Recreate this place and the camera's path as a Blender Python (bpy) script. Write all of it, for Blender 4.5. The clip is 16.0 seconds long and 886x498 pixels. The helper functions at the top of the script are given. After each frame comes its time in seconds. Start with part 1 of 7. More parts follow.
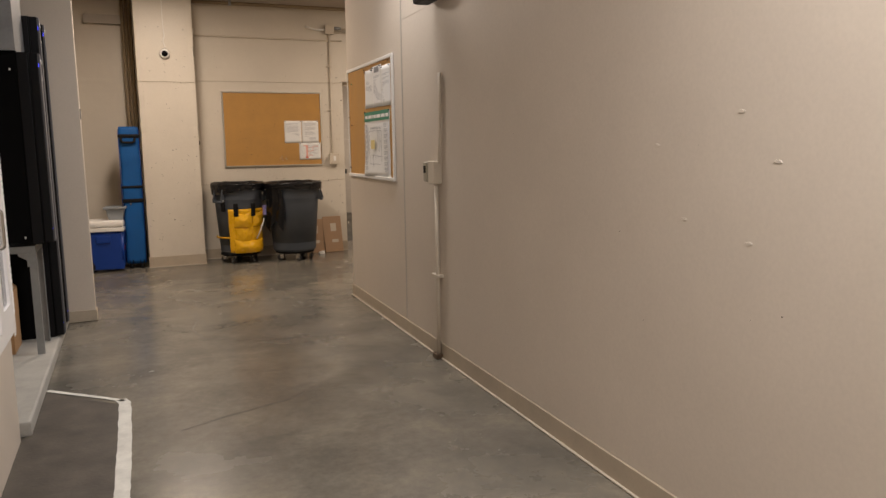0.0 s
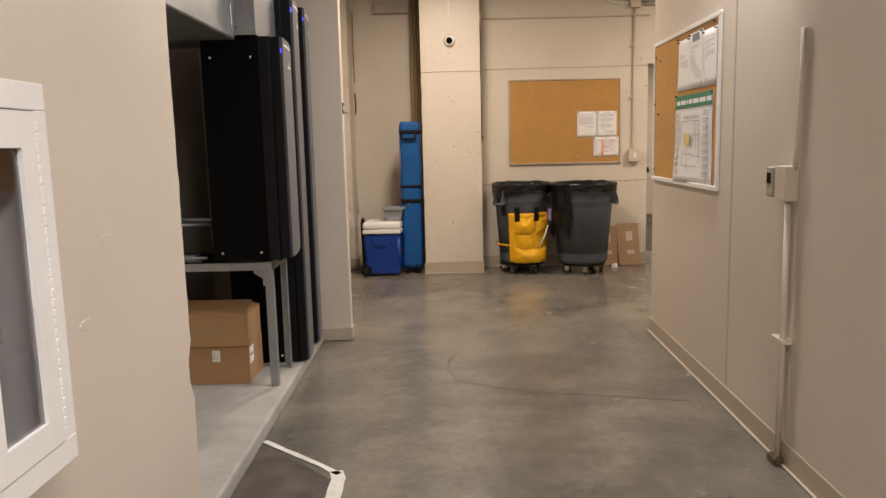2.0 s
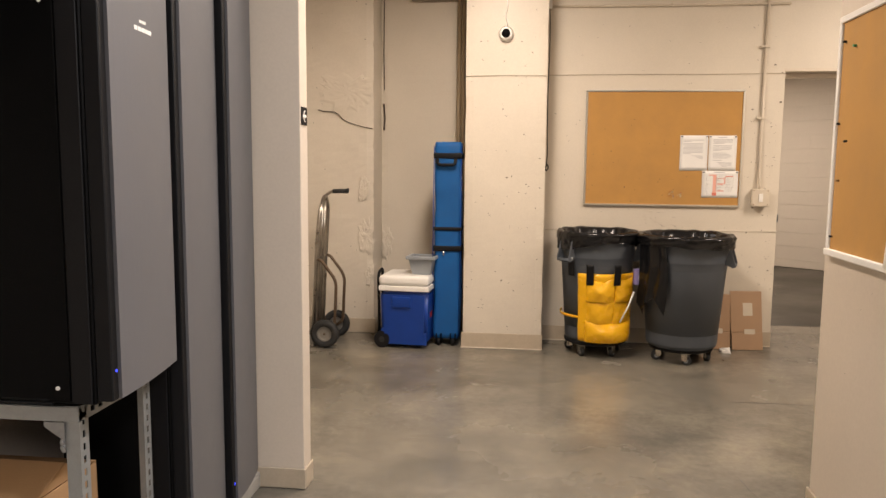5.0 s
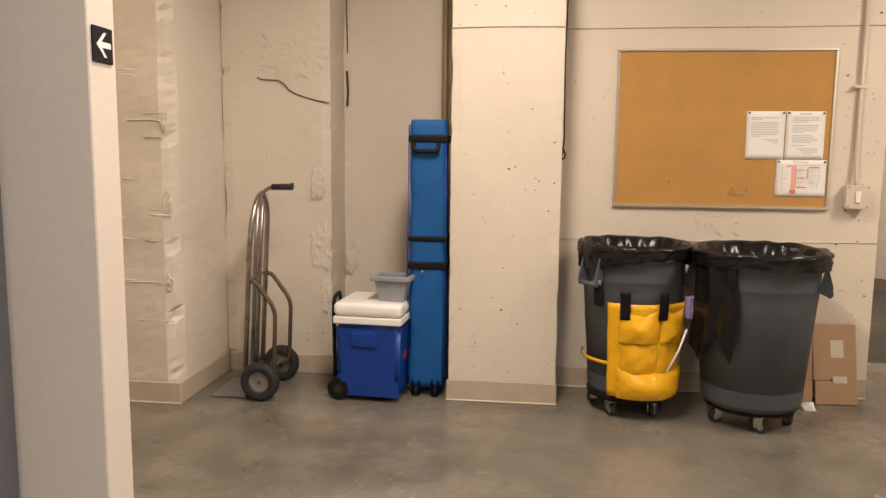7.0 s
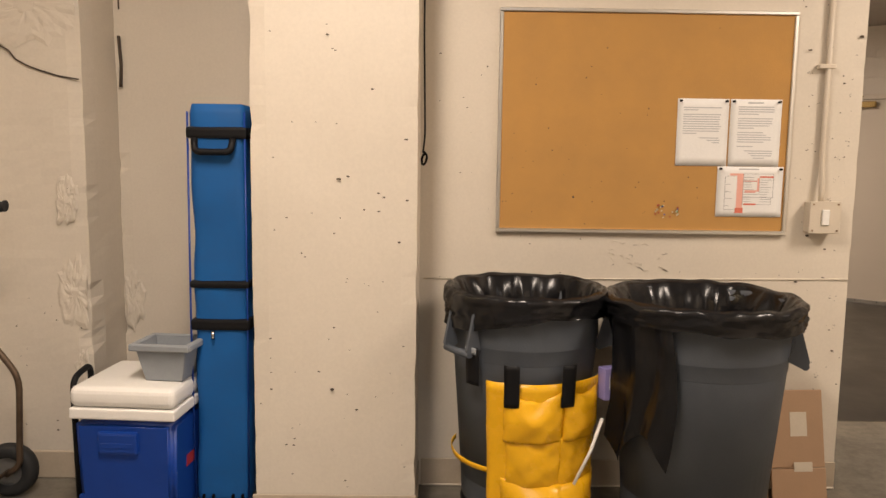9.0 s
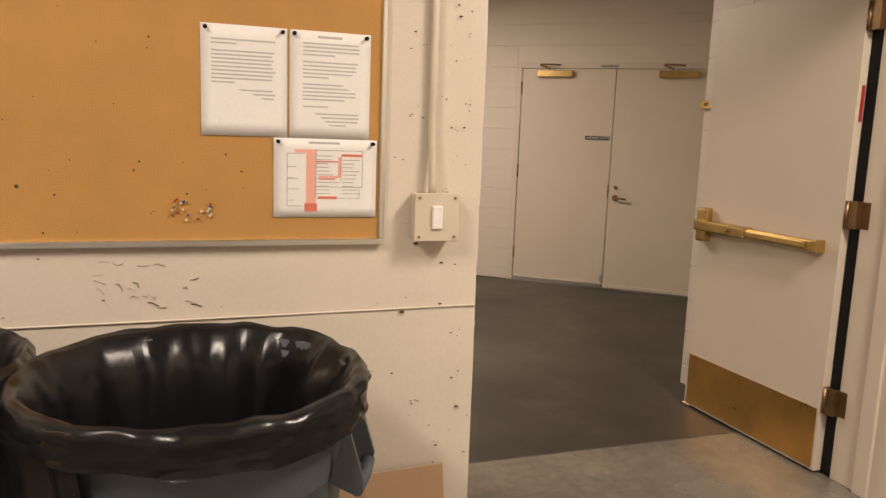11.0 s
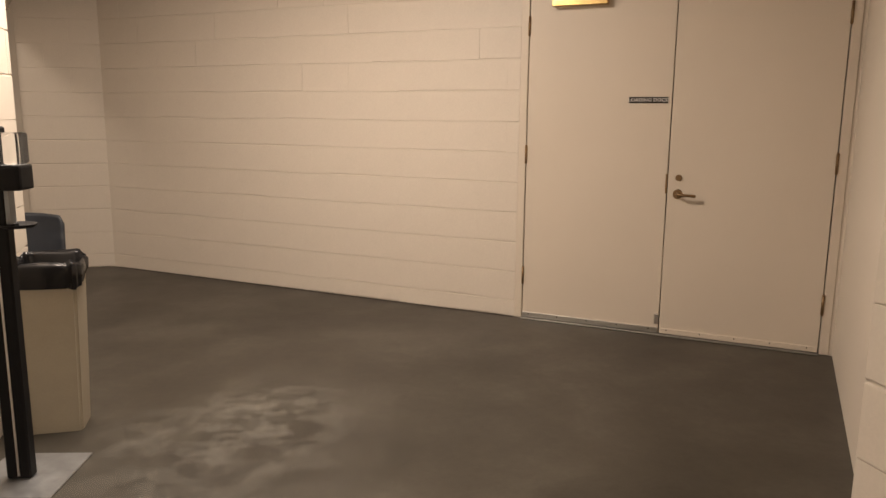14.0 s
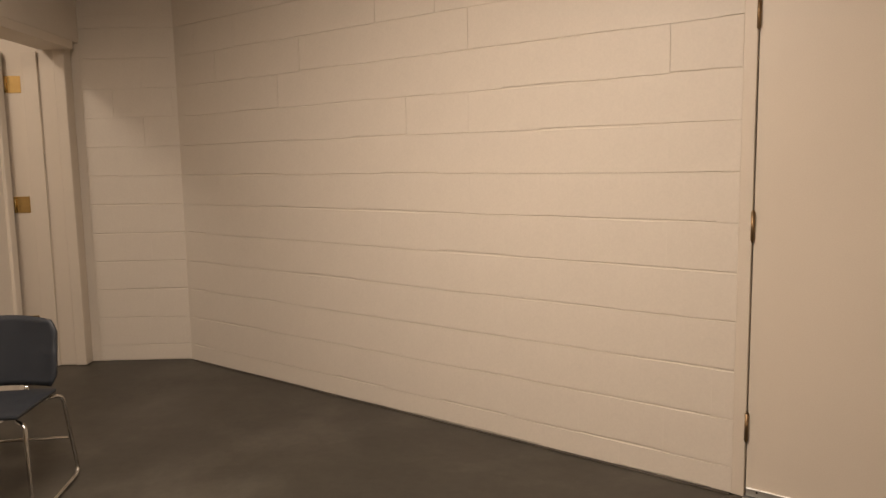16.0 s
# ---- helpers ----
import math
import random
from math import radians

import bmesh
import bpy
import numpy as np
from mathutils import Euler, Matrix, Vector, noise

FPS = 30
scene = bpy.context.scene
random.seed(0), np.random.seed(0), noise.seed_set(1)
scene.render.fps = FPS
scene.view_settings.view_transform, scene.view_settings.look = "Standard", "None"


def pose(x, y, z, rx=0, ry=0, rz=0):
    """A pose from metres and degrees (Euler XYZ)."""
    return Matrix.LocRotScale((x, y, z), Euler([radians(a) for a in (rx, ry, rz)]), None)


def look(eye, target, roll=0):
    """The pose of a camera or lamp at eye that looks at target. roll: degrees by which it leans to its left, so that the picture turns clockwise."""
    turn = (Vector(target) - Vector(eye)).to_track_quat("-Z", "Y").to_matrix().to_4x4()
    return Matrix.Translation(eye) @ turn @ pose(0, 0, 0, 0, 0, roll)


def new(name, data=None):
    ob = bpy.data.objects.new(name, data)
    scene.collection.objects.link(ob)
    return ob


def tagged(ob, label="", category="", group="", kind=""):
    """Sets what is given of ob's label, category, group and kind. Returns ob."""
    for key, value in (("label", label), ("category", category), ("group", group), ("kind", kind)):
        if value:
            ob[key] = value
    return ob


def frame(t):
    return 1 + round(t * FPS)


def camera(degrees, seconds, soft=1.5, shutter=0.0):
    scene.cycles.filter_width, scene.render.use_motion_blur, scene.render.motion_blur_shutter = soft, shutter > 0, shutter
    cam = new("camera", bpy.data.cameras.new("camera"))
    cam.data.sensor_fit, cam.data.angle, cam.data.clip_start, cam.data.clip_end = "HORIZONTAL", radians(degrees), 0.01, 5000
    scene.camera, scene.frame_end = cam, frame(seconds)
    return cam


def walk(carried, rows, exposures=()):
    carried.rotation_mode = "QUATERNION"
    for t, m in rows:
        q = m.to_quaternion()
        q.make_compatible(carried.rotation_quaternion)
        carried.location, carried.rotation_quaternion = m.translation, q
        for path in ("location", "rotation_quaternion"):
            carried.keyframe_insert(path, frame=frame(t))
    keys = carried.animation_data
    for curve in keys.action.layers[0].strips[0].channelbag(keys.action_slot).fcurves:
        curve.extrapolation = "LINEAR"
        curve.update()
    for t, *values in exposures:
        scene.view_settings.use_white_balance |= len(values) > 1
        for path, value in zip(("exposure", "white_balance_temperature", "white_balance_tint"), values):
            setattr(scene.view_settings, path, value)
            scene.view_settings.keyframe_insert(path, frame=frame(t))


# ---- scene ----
cam = camera(61.8, 16.0)
PATH = [
    (0, (-0.048, 0.16, 1.361), (0.723, 1.985, 1.084), -0.9),
    (0.5, (0.092, 0.49, 1.399), (0.53, 2.425, 1.143), -1.4),
    (1, (0.216, 0.747, 1.411), (0.386, 2.723, 1.15), -1.3),
    (1.5, (0.261, 1.091, 1.388), (0.316, 3.072, 1.114), -1.4),
    (2, (0.32, 1.447, 1.387), (0.319, 3.427, 1.106), -1.4),
    (2.5, (0.423, 1.754, 1.409), (0.315, 3.728, 1.108), -0.9),
    (3, (0.436, 2.177, 1.376), (0.262, 4.146, 1.072), -1.0),
    (3.5, (0.49, 2.563, 1.401), (0.306, 4.538, 1.146), -0.4),
    (4, (0.575, 2.875, 1.46), (0.385, 4.855, 1.253), 0.1),
    (6.5, (0.597, 4.752, 1.414), (0.358, 6.721, 1.161), 0.7),
    (7, (0.568, 5.155, 1.417), (0.343, 7.127, 1.171), 0.6),
    (7.5, (0.509, 5.541, 1.408), (0.306, 7.518, 1.184), 0.5),
    (8, (0.557, 5.916, 1.421), (0.399, 7.897, 1.197), 0.6),
    (10.5, (1.52, 7.419, 1.432), (2.006, 9.339, 1.151), 1.8),
    (11, (1.798, 7.695, 1.446), (2.44, 9.564, 1.14), 2.1),
    (11.5, (2.043, 7.995, 1.415), (2.737, 9.839, 1.076), 1.1),
    (12, (2.315, 8.334, 1.418), (3.105, 10.14, 1.08), 0.7),
    (12.5, (2.576, 8.644, 1.422), (3.383, 10.44, 1.069), 1.5),
    (13, (2.791, 9.057, 1.402), (3.606, 10.847, 1.039), 1.3),
    (13.5, (3.005, 9.43, 1.391), (3.759, 11.247, 1.03), 1.8),
    (14, (3.165, 9.901, 1.36), (3.652, 11.808, 1.005), 0.5),
    (14.5, (3.268, 10.404, 1.372), (3.534, 12.359, 1.045), -0.2),
    (15, (3.434, 10.811, 1.383), (3.596, 12.78, 1.075), 0.5),
    (15.5, (3.523, 11.248, 1.364), (3.684, 13.219, 1.067), 0.2),
    (16, (3.622, 11.677, 1.385), (3.671, 13.663, 1.151), -1.0),
]
walk(cam, [(t, look(eye, target, roll)) for t, eye, target, roll in PATH],
     exposures=[(0.0, -0.72), (0.5, -0.58), (1.0, -0.5), (2.0, -0.36), (3.0, -0.12), (4.0, 0.0), (6.5, 0.0), (8.0, -0.14), (10.5, 0.02), (12.0, -0.1), (13.0, 0.15), (14.0, 0.25), (15.0, 0.27), (16.0, 0.2)])

# ---------------------------------------------------------------- light
world = bpy.data.worlds.new("dim_surroundings")
scene.world = world
world.use_nodes = True
world.node_tree.nodes["Background"].inputs[0].default_value = (0.9, 0.8, 0.68, 1)
world.node_tree.nodes["Background"].inputs[1].default_value = 0.02


def lamp(name, loc, sx, sy, power, colour, rz=0.0, spread=180, tilt=0.0):
    data = bpy.data.lights.new(name, "AREA")
    data.shape, data.size, data.size_y = "RECTANGLE", sx, sy
    data.energy, data.color, data.spread = power, colour, math.radians(spread)
    ob = new(name, data)
    ob.matrix_world = pose(*loc, 0, tilt, rz)
    return ob


WARM = (1.0, 0.83, 0.69)
SOFT = (1.0, 0.945, 0.925)
lamp("corridor_tube_light", (1.05, 0.75, 3.1), 0.25, 1.2, 122, SOFT, 0.0, 150, 10)
lamp("corridor_tube_light", (1.52, 5.0, 2.98), 0.2, 1.0, 58, SOFT, 0.0, 140, 38)
lamp("hall_tube_light", (0.35, 7.7, 3.12), 0.3, 1.2, 98, WARM)
lamp("hall_tube_light", (3.8, 8.0, 3.12), 0.3, 1.2, 103, WARM)
lamp("bay_bulb_light", (-2.6, 8.9, 3.1), 0.3, 0.3, 26, (1.0, 0.75, 0.42))
# unseen fill lamp, added to brighten the open door beyond the back frame
lamp("side_room_fill", (0.45, 15.7, 2.78), 0.3, 0.6, 14, WARM)
lamp("vestibule_tube_light", (2.75, 13.35, 2.78), 1.2, 0.3, 98, WARM, -38.9)

# ---------------------------------------------------------------- materials


def mat(name, colour, rough=0.6, metal=0.0, var=0.08, scale=3.0, grain=120.0, bump=0.05, spread=0.25, alt=None,
        bump_scale=None, coat=0.0, transmission=0.0, spec=0.5, ior=1.45, detail=6.0):
    """Principled material with broad mottling, fine grain and relief, in object space metres."""
    m = bpy.data.materials.new(name)
    m.use_nodes = True
    nt = m.node_tree
    b = nt.nodes["Principled BSDF"]
    b.inputs["Metallic"].default_value = metal
    b.inputs["Specular IOR Level"].default_value = spec
    b.inputs["Coat Weight"].default_value = coat
    b.inputs["Transmission Weight"].default_value = transmission
    b.inputs["IOR"].default_value = ior
    geo = nt.nodes.new("ShaderNodeTexCoord")
    big = nt.nodes.new("ShaderNodeTexNoise")
    big.inputs["Scale"].default_value, big.inputs["Detail"].default_value, big.inputs["Roughness"].default_value = scale, detail, 0.62
    fine = nt.nodes.new("ShaderNodeTexNoise")
    fine.inputs["Scale"].default_value, fine.inputs["Detail"].default_value = grain, 3.0
    for n in (big, fine):
        nt.links.new(geo.outputs["Object"], n.inputs["Vector"])
    mix = nt.nodes.new("ShaderNodeMix")
    mix.data_type = "RGBA"
    a = [max(0.0, c * (1 - var)) for c in colour]
    c2 = alt if alt else [min(1.0, c * (1 + var)) for c in colour]
    mix.inputs[6].default_value, mix.inputs[7].default_value = (*a, 1), (*c2, 1)
    ramp = nt.nodes.new("ShaderNodeMapRange")
    ramp.inputs[1].default_value, ramp.inputs[2].default_value = 0.5 - spread, 0.5 + spread
    nt.links.new(big.outputs["Fac"], ramp.inputs[0])
    nt.links.new(ramp.outputs[0], mix.inputs[0])
    mix2 = nt.nodes.new("ShaderNodeMix")
    mix2.data_type, mix2.blend_type = "RGBA", "MULTIPLY"
    g = nt.nodes.new("ShaderNodeMapRange")
    g.inputs[1].default_value, g.inputs[2].default_value, g.inputs[3].default_value, g.inputs[4].default_value = 0.3, 0.7, 0.97, 1.02
    nt.links.new(fine.outputs["Fac"], g.inputs[0])
    comb = nt.nodes.new("ShaderNodeCombineColor")
    for i in range(3):
        nt.links.new(g.outputs[0], comb.inputs[i])
    mix2.inputs[0].default_value = 1.0
    nt.links.new(mix.outputs[2], mix2.inputs[6])
    nt.links.new(comb.outputs[0], mix2.inputs[7])
    nt.links.new(mix2.outputs[2], b.inputs["Base Color"])
    r = nt.nodes.new("ShaderNodeMapRange")
    r.inputs[1].default_value, r.inputs[2].default_value = 0.3, 0.7
    r.inputs[3].default_value, r.inputs[4].default_value = max(0.02, rough * 0.88), min(1.0, rough * 1.12)
    nt.links.new(big.outputs["Fac"], r.inputs[0])
    nt.links.new(r.outputs[0], b.inputs["Roughness"])
    if bump:
        bp = nt.nodes.new("ShaderNodeBump")
        bp.inputs["Strength"].default_value, bp.inputs["Distance"].default_value = min(1.0, bump * 6), 0.002
        if bump_scale:
            fb = nt.nodes.new("ShaderNodeTexNoise")
            fb.inputs["Scale"].default_value, fb.inputs["Detail"].default_value = bump_scale, 8.0
            nt.links.new(geo.outputs["Object"], fb.inputs["Vector"])
            nt.links.new(fb.outputs["Fac"], bp.inputs["Height"])
        else:
            nt.links.new(fine.outputs["Fac"], bp.inputs["Height"])
        nt.links.new(bp.outputs[0], b.inputs["Normal"])
    return m


M_CREAM = mat("cream_painted_concrete", (0.64, 0.58, 0.49), 0.5, var=0.06, scale=1.3, grain=90, bump=0.05, bump_scale=11)
M_CORR = mat("tan_painted_plaster", (0.61, 0.538, 0.455), 0.45, var=0.06, scale=1.1, grain=80, bump=0.06, bump_scale=8)
M_BLOCK = mat("cream_painted_block", (0.64, 0.58, 0.50), 0.5, var=0.04, scale=1.5, grain=110, bump=0.03, bump_scale=25)
M_GREIGE = mat("grey_beige_wall_paint", (0.50, 0.46, 0.41), 0.5, var=0.04, scale=1.5, grain=150, bump=0.04)
M_BASE = mat("taupe_baseboard_paint", (0.45, 0.38, 0.29), 0.45, var=0.12, scale=6, grain=90, bump=0.04)
M_CEIL = mat("grey_ceiling_concrete", (0.42, 0.38, 0.33), 0.8, var=0.1, scale=1.5, grain=70, bump=0.08)
M_PAD = mat("rough_pale_concrete", (0.36, 0.35, 0.32), 0.7, var=0.2, scale=5, grain=70, bump=0.1)
M_DOOR = mat("cream_painted_steel_door", (0.62, 0.55, 0.46), 0.42, var=0.03, scale=1.2, grain=200, bump=0.02)
M_COMPOUND = mat("white_joint_compound", (0.72, 0.68, 0.60), 0.75, var=0.08, scale=4, grain=60, bump=0.05, bump_scale=12)
M_DRYWALL = mat("bare_tan_drywall", (0.58, 0.47, 0.32), 0.8, var=0.06, scale=3, grain=120, bump=0.03)
M_CORK = mat("tan_cork", (0.47, 0.255, 0.075), 0.85, var=0.1, scale=5, grain=320, bump=0.12)
M_ALU = mat("brushed_aluminium", (0.72, 0.71, 0.68), 0.35, 1.0, var=0.05, scale=6, grain=200, bump=0.02)
M_BRASS = mat("worn_brass", (0.70, 0.50, 0.21), 0.24, 1.0, var=0.22, scale=7, grain=120, bump=0.03)
M_KICK = mat("scuffed_brass_plate", (0.76, 0.45, 0.15), 0.30, 1.0, var=0.16, scale=5, grain=90, bump=0.03)
M_BRONZE = mat("dull_bronze", (0.30, 0.20, 0.11), 0.42, 1.0, var=0.2, scale=12, grain=150, bump=0.03)
M_BLACK = mat("black_powder_coat", (0.0035, 0.0035, 0.0038), 0.5, spec=0.07, var=0.15, scale=8, grain=200, bump=0.03)
M_BLACKM = mat("matt_black_plastic", (0.008, 0.008, 0.009), 0.55, spec=0.2, var=0.15, scale=8, grain=200, bump=0.03)
M_UPSF = mat("graphite_front_panel", (0.13, 0.13, 0.14), 0.45, 0.2, var=0.05, scale=4, grain=250, bump=0.02)
M_GREY = mat("grey_can_plastic", (0.078, 0.090, 0.108), 0.5, var=0.12, scale=5, grain=150, bump=0.04)
M_BAG = mat("black_bin_liner", (0.008, 0.008, 0.009), 0.24, spec=0.42, var=0.2, scale=10, grain=60, bump=0.17, bump_scale=17)
M_YEL = mat("yellow_vinyl_apron", (0.80, 0.43, 0.012), 0.27, var=0.12, scale=8, grain=150, bump=0.03, bump_scale=30)
M_BLUE = mat("blue_nylon_bag", (0.002, 0.088, 0.30), 0.7, var=0.15, scale=7, grain=350, bump=0.08)
M_NAVY = mat("blue_cooler_plastic", (0.006, 0.042, 0.26), 0.35, var=0.1, scale=6, grain=150, bump=0.03)
M_WHITE = mat("white_plastic", (0.80, 0.78, 0.74), 0.4, var=0.04, scale=6, grain=150, bump=0.02)
M_WHITEM = mat("white_enamelled_steel", (0.80, 0.78, 0.76), 0.35, var=0.03, scale=4, grain=150, bump=0.006)
M_PAPER = mat("white_paper", (0.80, 0.79, 0.77), 0.8, var=0.03, scale=6, grain=150, bump=0.03)
M_INK = mat("printed_ink", (0.24, 0.24, 0.25), 0.8, var=0.1, scale=30, grain=150, bump=0)
M_INKL = mat("pale_printed_ink", (0.46, 0.46, 0.47), 0.8, var=0.1, scale=30, grain=150, bump=0)
M_REDINK = mat("red_printed_ink", (0.65, 0.18, 0.12), 0.8, var=0.15, scale=30, grain=150, bump=0)
M_GREENINK = mat("green_printed_ink", (0.05, 0.22, 0.13), 0.7, var=0.1, scale=30, grain=150, bump=0)
M_BOX = mat("brown_cardboard", (0.36, 0.21, 0.10), 0.8, var=0.08, scale=5, grain=180, bump=0.05)
M_BOX2 = mat("pale_brown_cardboard", (0.40, 0.26, 0.16), 0.8, var=0.08, scale=5, grain=180, bump=0.05)
M_GALV = mat("galvanised_steel", (0.35, 0.36, 0.37), 0.42, 0.85, var=0.18, scale=14, grain=120, bump=0.03)
M_SLOT = mat("grey_slotted_angle", (0.30, 0.31, 0.31), 0.45, 0.5, var=0.15, scale=12, grain=150, bump=0.03)
M_STEEL = mat("worn_steel_tube", (0.42, 0.39, 0.35), 0.3, 1.0, var=0.3, scale=16, grain=150, bump=0.03)
M_RUST = mat("brown_worn_steel", (0.13, 0.09, 0.06), 0.5, 0.6, var=0.3, scale=20, grain=150, bump=0.05)
M_RUBBER = mat("black_rubber", (0.02, 0.02, 0.02), 0.7, var=0.2, scale=14, grain=150, bump=0.08)
M_PIPE = mat("painted_conduit", (0.60, 0.53, 0.43), 0.4, var=0.05, scale=6, grain=150, bump=0.02)
M_BROWN = mat("brown_painted_pipe", (0.28, 0.21, 0.13), 0.45, var=0.12, scale=6, grain=120, bump=0.03)
M_TAPE = mat("worn_white_floor_tape", (0.66, 0.65, 0.60), 0.6, var=0.2, scale=9, grain=90, bump=0.05)
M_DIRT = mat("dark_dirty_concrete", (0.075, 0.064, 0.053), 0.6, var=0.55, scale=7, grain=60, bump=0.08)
M_RED = mat("red_painted_steel", (0.55, 0.02, 0.015), 0.3, var=0.1, scale=8, grain=150, bump=0.01)
M_REDP = mat("red_label_plastic", (0.34, 0.025, 0.03), 0.5, var=0.1, scale=8, grain=150, bump=0.01)
M_TOTE = mat("grey_tote_plastic", (0.26, 0.28, 0.30), 0.45, var=0.1, scale=8, grain=150, bump=0.03)
M_BIN = mat("beige_bin_plastic", (0.40, 0.36, 0.28), 0.5, var=0.06, scale=6, grain=150, bump=0.03)
M_CHAIR = mat("dark_blue_grey_plastic", (0.022, 0.025, 0.031), 0.5, var=0.1, scale=8, grain=200, bump=0.04)
M_CHROME = mat("dull_chrome", (0.55, 0.53, 0.50), 0.22, 1.0, var=0.1, scale=8, grain=150, bump=0.01)
M_PURPLE = mat("lavender_carton", (0.30, 0.26, 0.55), 0.6, var=0.1, scale=8, grain=150, bump=0.02)
M_CHIP = mat("chipped_bare_concrete", (0.50, 0.44, 0.36), 0.8, var=0.25, scale=30, grain=90, bump=0.15)
M_HOLE = mat("dark_pit", (0.075, 0.055, 0.04), 0.9, var=0.3, scale=30, grain=90, bump=0.1)
M_SILL = mat("grey_metal_threshold", (0.30, 0.29, 0.27), 0.45, 0.6, var=0.2, scale=9, grain=90, bump=0.03)


def floor_concrete(name, tones, rough, scale, warp=0.55, patch=0.16):
    """Trowelled slab: clouds drawn out into swirls, fine speckle, and gloss that changes with the wear."""
    m = mat(name, tones[1], rough[0], var=0.0, scale=scale, grain=60, bump=0.012)
    nt = m.node_tree
    b = nt.nodes["Principled BSDF"]
    co = nt.nodes.new("ShaderNodeTexCoord")

    def cloud(size, detail, harsh):
        n = nt.nodes.new("ShaderNodeTexNoise")
        n.inputs["Scale"].default_value, n.inputs["Detail"].default_value, n.inputs["Roughness"].default_value = size, detail, harsh
        return n
    bend, body, speck, wear = cloud(0.8, 4.0, 0.6), cloud(scale, 13.0, 0.66), cloud(21.0, 7.0, 0.75), cloud(scale * 0.45, 8.0, 0.6)
    shift = nt.nodes.new("ShaderNodeVectorMath")
    shift.operation = "MULTIPLY_ADD"
    shift.inputs[1].default_value = (warp, warp, 0)
    nt.links.new(co.outputs["Object"], bend.inputs["Vector"])
    nt.links.new(bend.outputs["Color"], shift.inputs[0])
    nt.links.new(co.outputs["Object"], shift.inputs[2])
    nt.links.new(shift.outputs[0], body.inputs["Vector"])
    nt.links.new(co.outputs["Object"], speck.inputs["Vector"])
    nt.links.new(shift.outputs[0], wear.inputs["Vector"])
    ramp = nt.nodes.new("ShaderNodeValToRGB")
    e = ramp.color_ramp.elements
    e[0].position, e[0].color = 0.5 - patch, (*tones[0], 1)
    e[1].position, e[1].color = 0.5 + patch, (*tones[2], 1)
    mid = e.new(0.5)
    mid.color = (*tones[1], 1)
    nt.links.new(body.outputs["Fac"], ramp.inputs[0])
    mul = nt.nodes.new("ShaderNodeMix")
    mul.data_type, mul.blend_type = "RGBA", "MULTIPLY"
    mul.inputs[0].default_value = 1.0
    grey = nt.nodes.new("ShaderNodeMapRange")
    grey.inputs[1].default_value, grey.inputs[2].default_value, grey.inputs[3].default_value, grey.inputs[4].default_value = 0.3, 0.7, 0.82, 1.16
    comb = nt.nodes.new("ShaderNodeCombineColor")
    nt.links.new(speck.outputs["Fac"], grey.inputs[0])
    for i in range(3):
        nt.links.new(grey.outputs[0], comb.inputs[i])
    nt.links.new(ramp.outputs[0], mul.inputs[6])
    nt.links.new(comb.outputs[0], mul.inputs[7])
    nt.links.new(mul.outputs[2], b.inputs["Base Color"])
    gloss = nt.nodes.new("ShaderNodeMapRange")
    gloss.inputs[1].default_value, gloss.inputs[2].default_value, gloss.inputs[3].default_value, gloss.inputs[4].default_value = 0.36, 0.64, rough[0], rough[1]
    nt.links.new(wear.outputs["Fac"], gloss.inputs[0])
    nt.links.new(gloss.outputs[0], b.inputs["Roughness"])
    return m


M_FLOOR = floor_concrete("polished_grey_concrete", ((0.112, 0.104, 0.088), (0.160, 0.146, 0.120), (0.226, 0.200, 0.158)), (0.17, 0.31), 1.7)
M_FLOOR2 = floor_concrete("coated_dark_concrete", ((0.030, 0.026, 0.020), (0.046, 0.040, 0.031), (0.078, 0.070, 0.056)), (0.36, 0.50), 1.5, 0.4, 0.2)


def glass(name, tint=(1, 1, 1), rough=0.02):
    m = bpy.data.materials.new(name)
    m.use_nodes = True
    b = m.node_tree.nodes["Principled BSDF"]
    b.inputs["Base Color"].default_value = (*tint, 1)
    b.inputs["Roughness"].default_value = rough
    b.inputs["Transmission Weight"].default_value = 1.0
    b.inputs["IOR"].default_value = 1.45
    return m


M_GLASS = glass("clear_glass")
M_SMOKE = glass("smoked_acrylic", (0.34, 0.34, 0.35), 0.03)
M_CLEAR = glass("clear_plastic", (0.95, 0.96, 0.97), 0.05)


def glow(name, colour, strength):
    m = bpy.data.materials.new(name)
    m.use_nodes = True
    b = m.node_tree.nodes["Principled BSDF"]
    b.inputs["Base Color"].default_value = (*[c * 0.2 for c in colour], 1)
    b.inputs["Emission Color"].default_value = (*colour, 1)
    b.inputs["Emission Strength"].default_value = strength
    return m


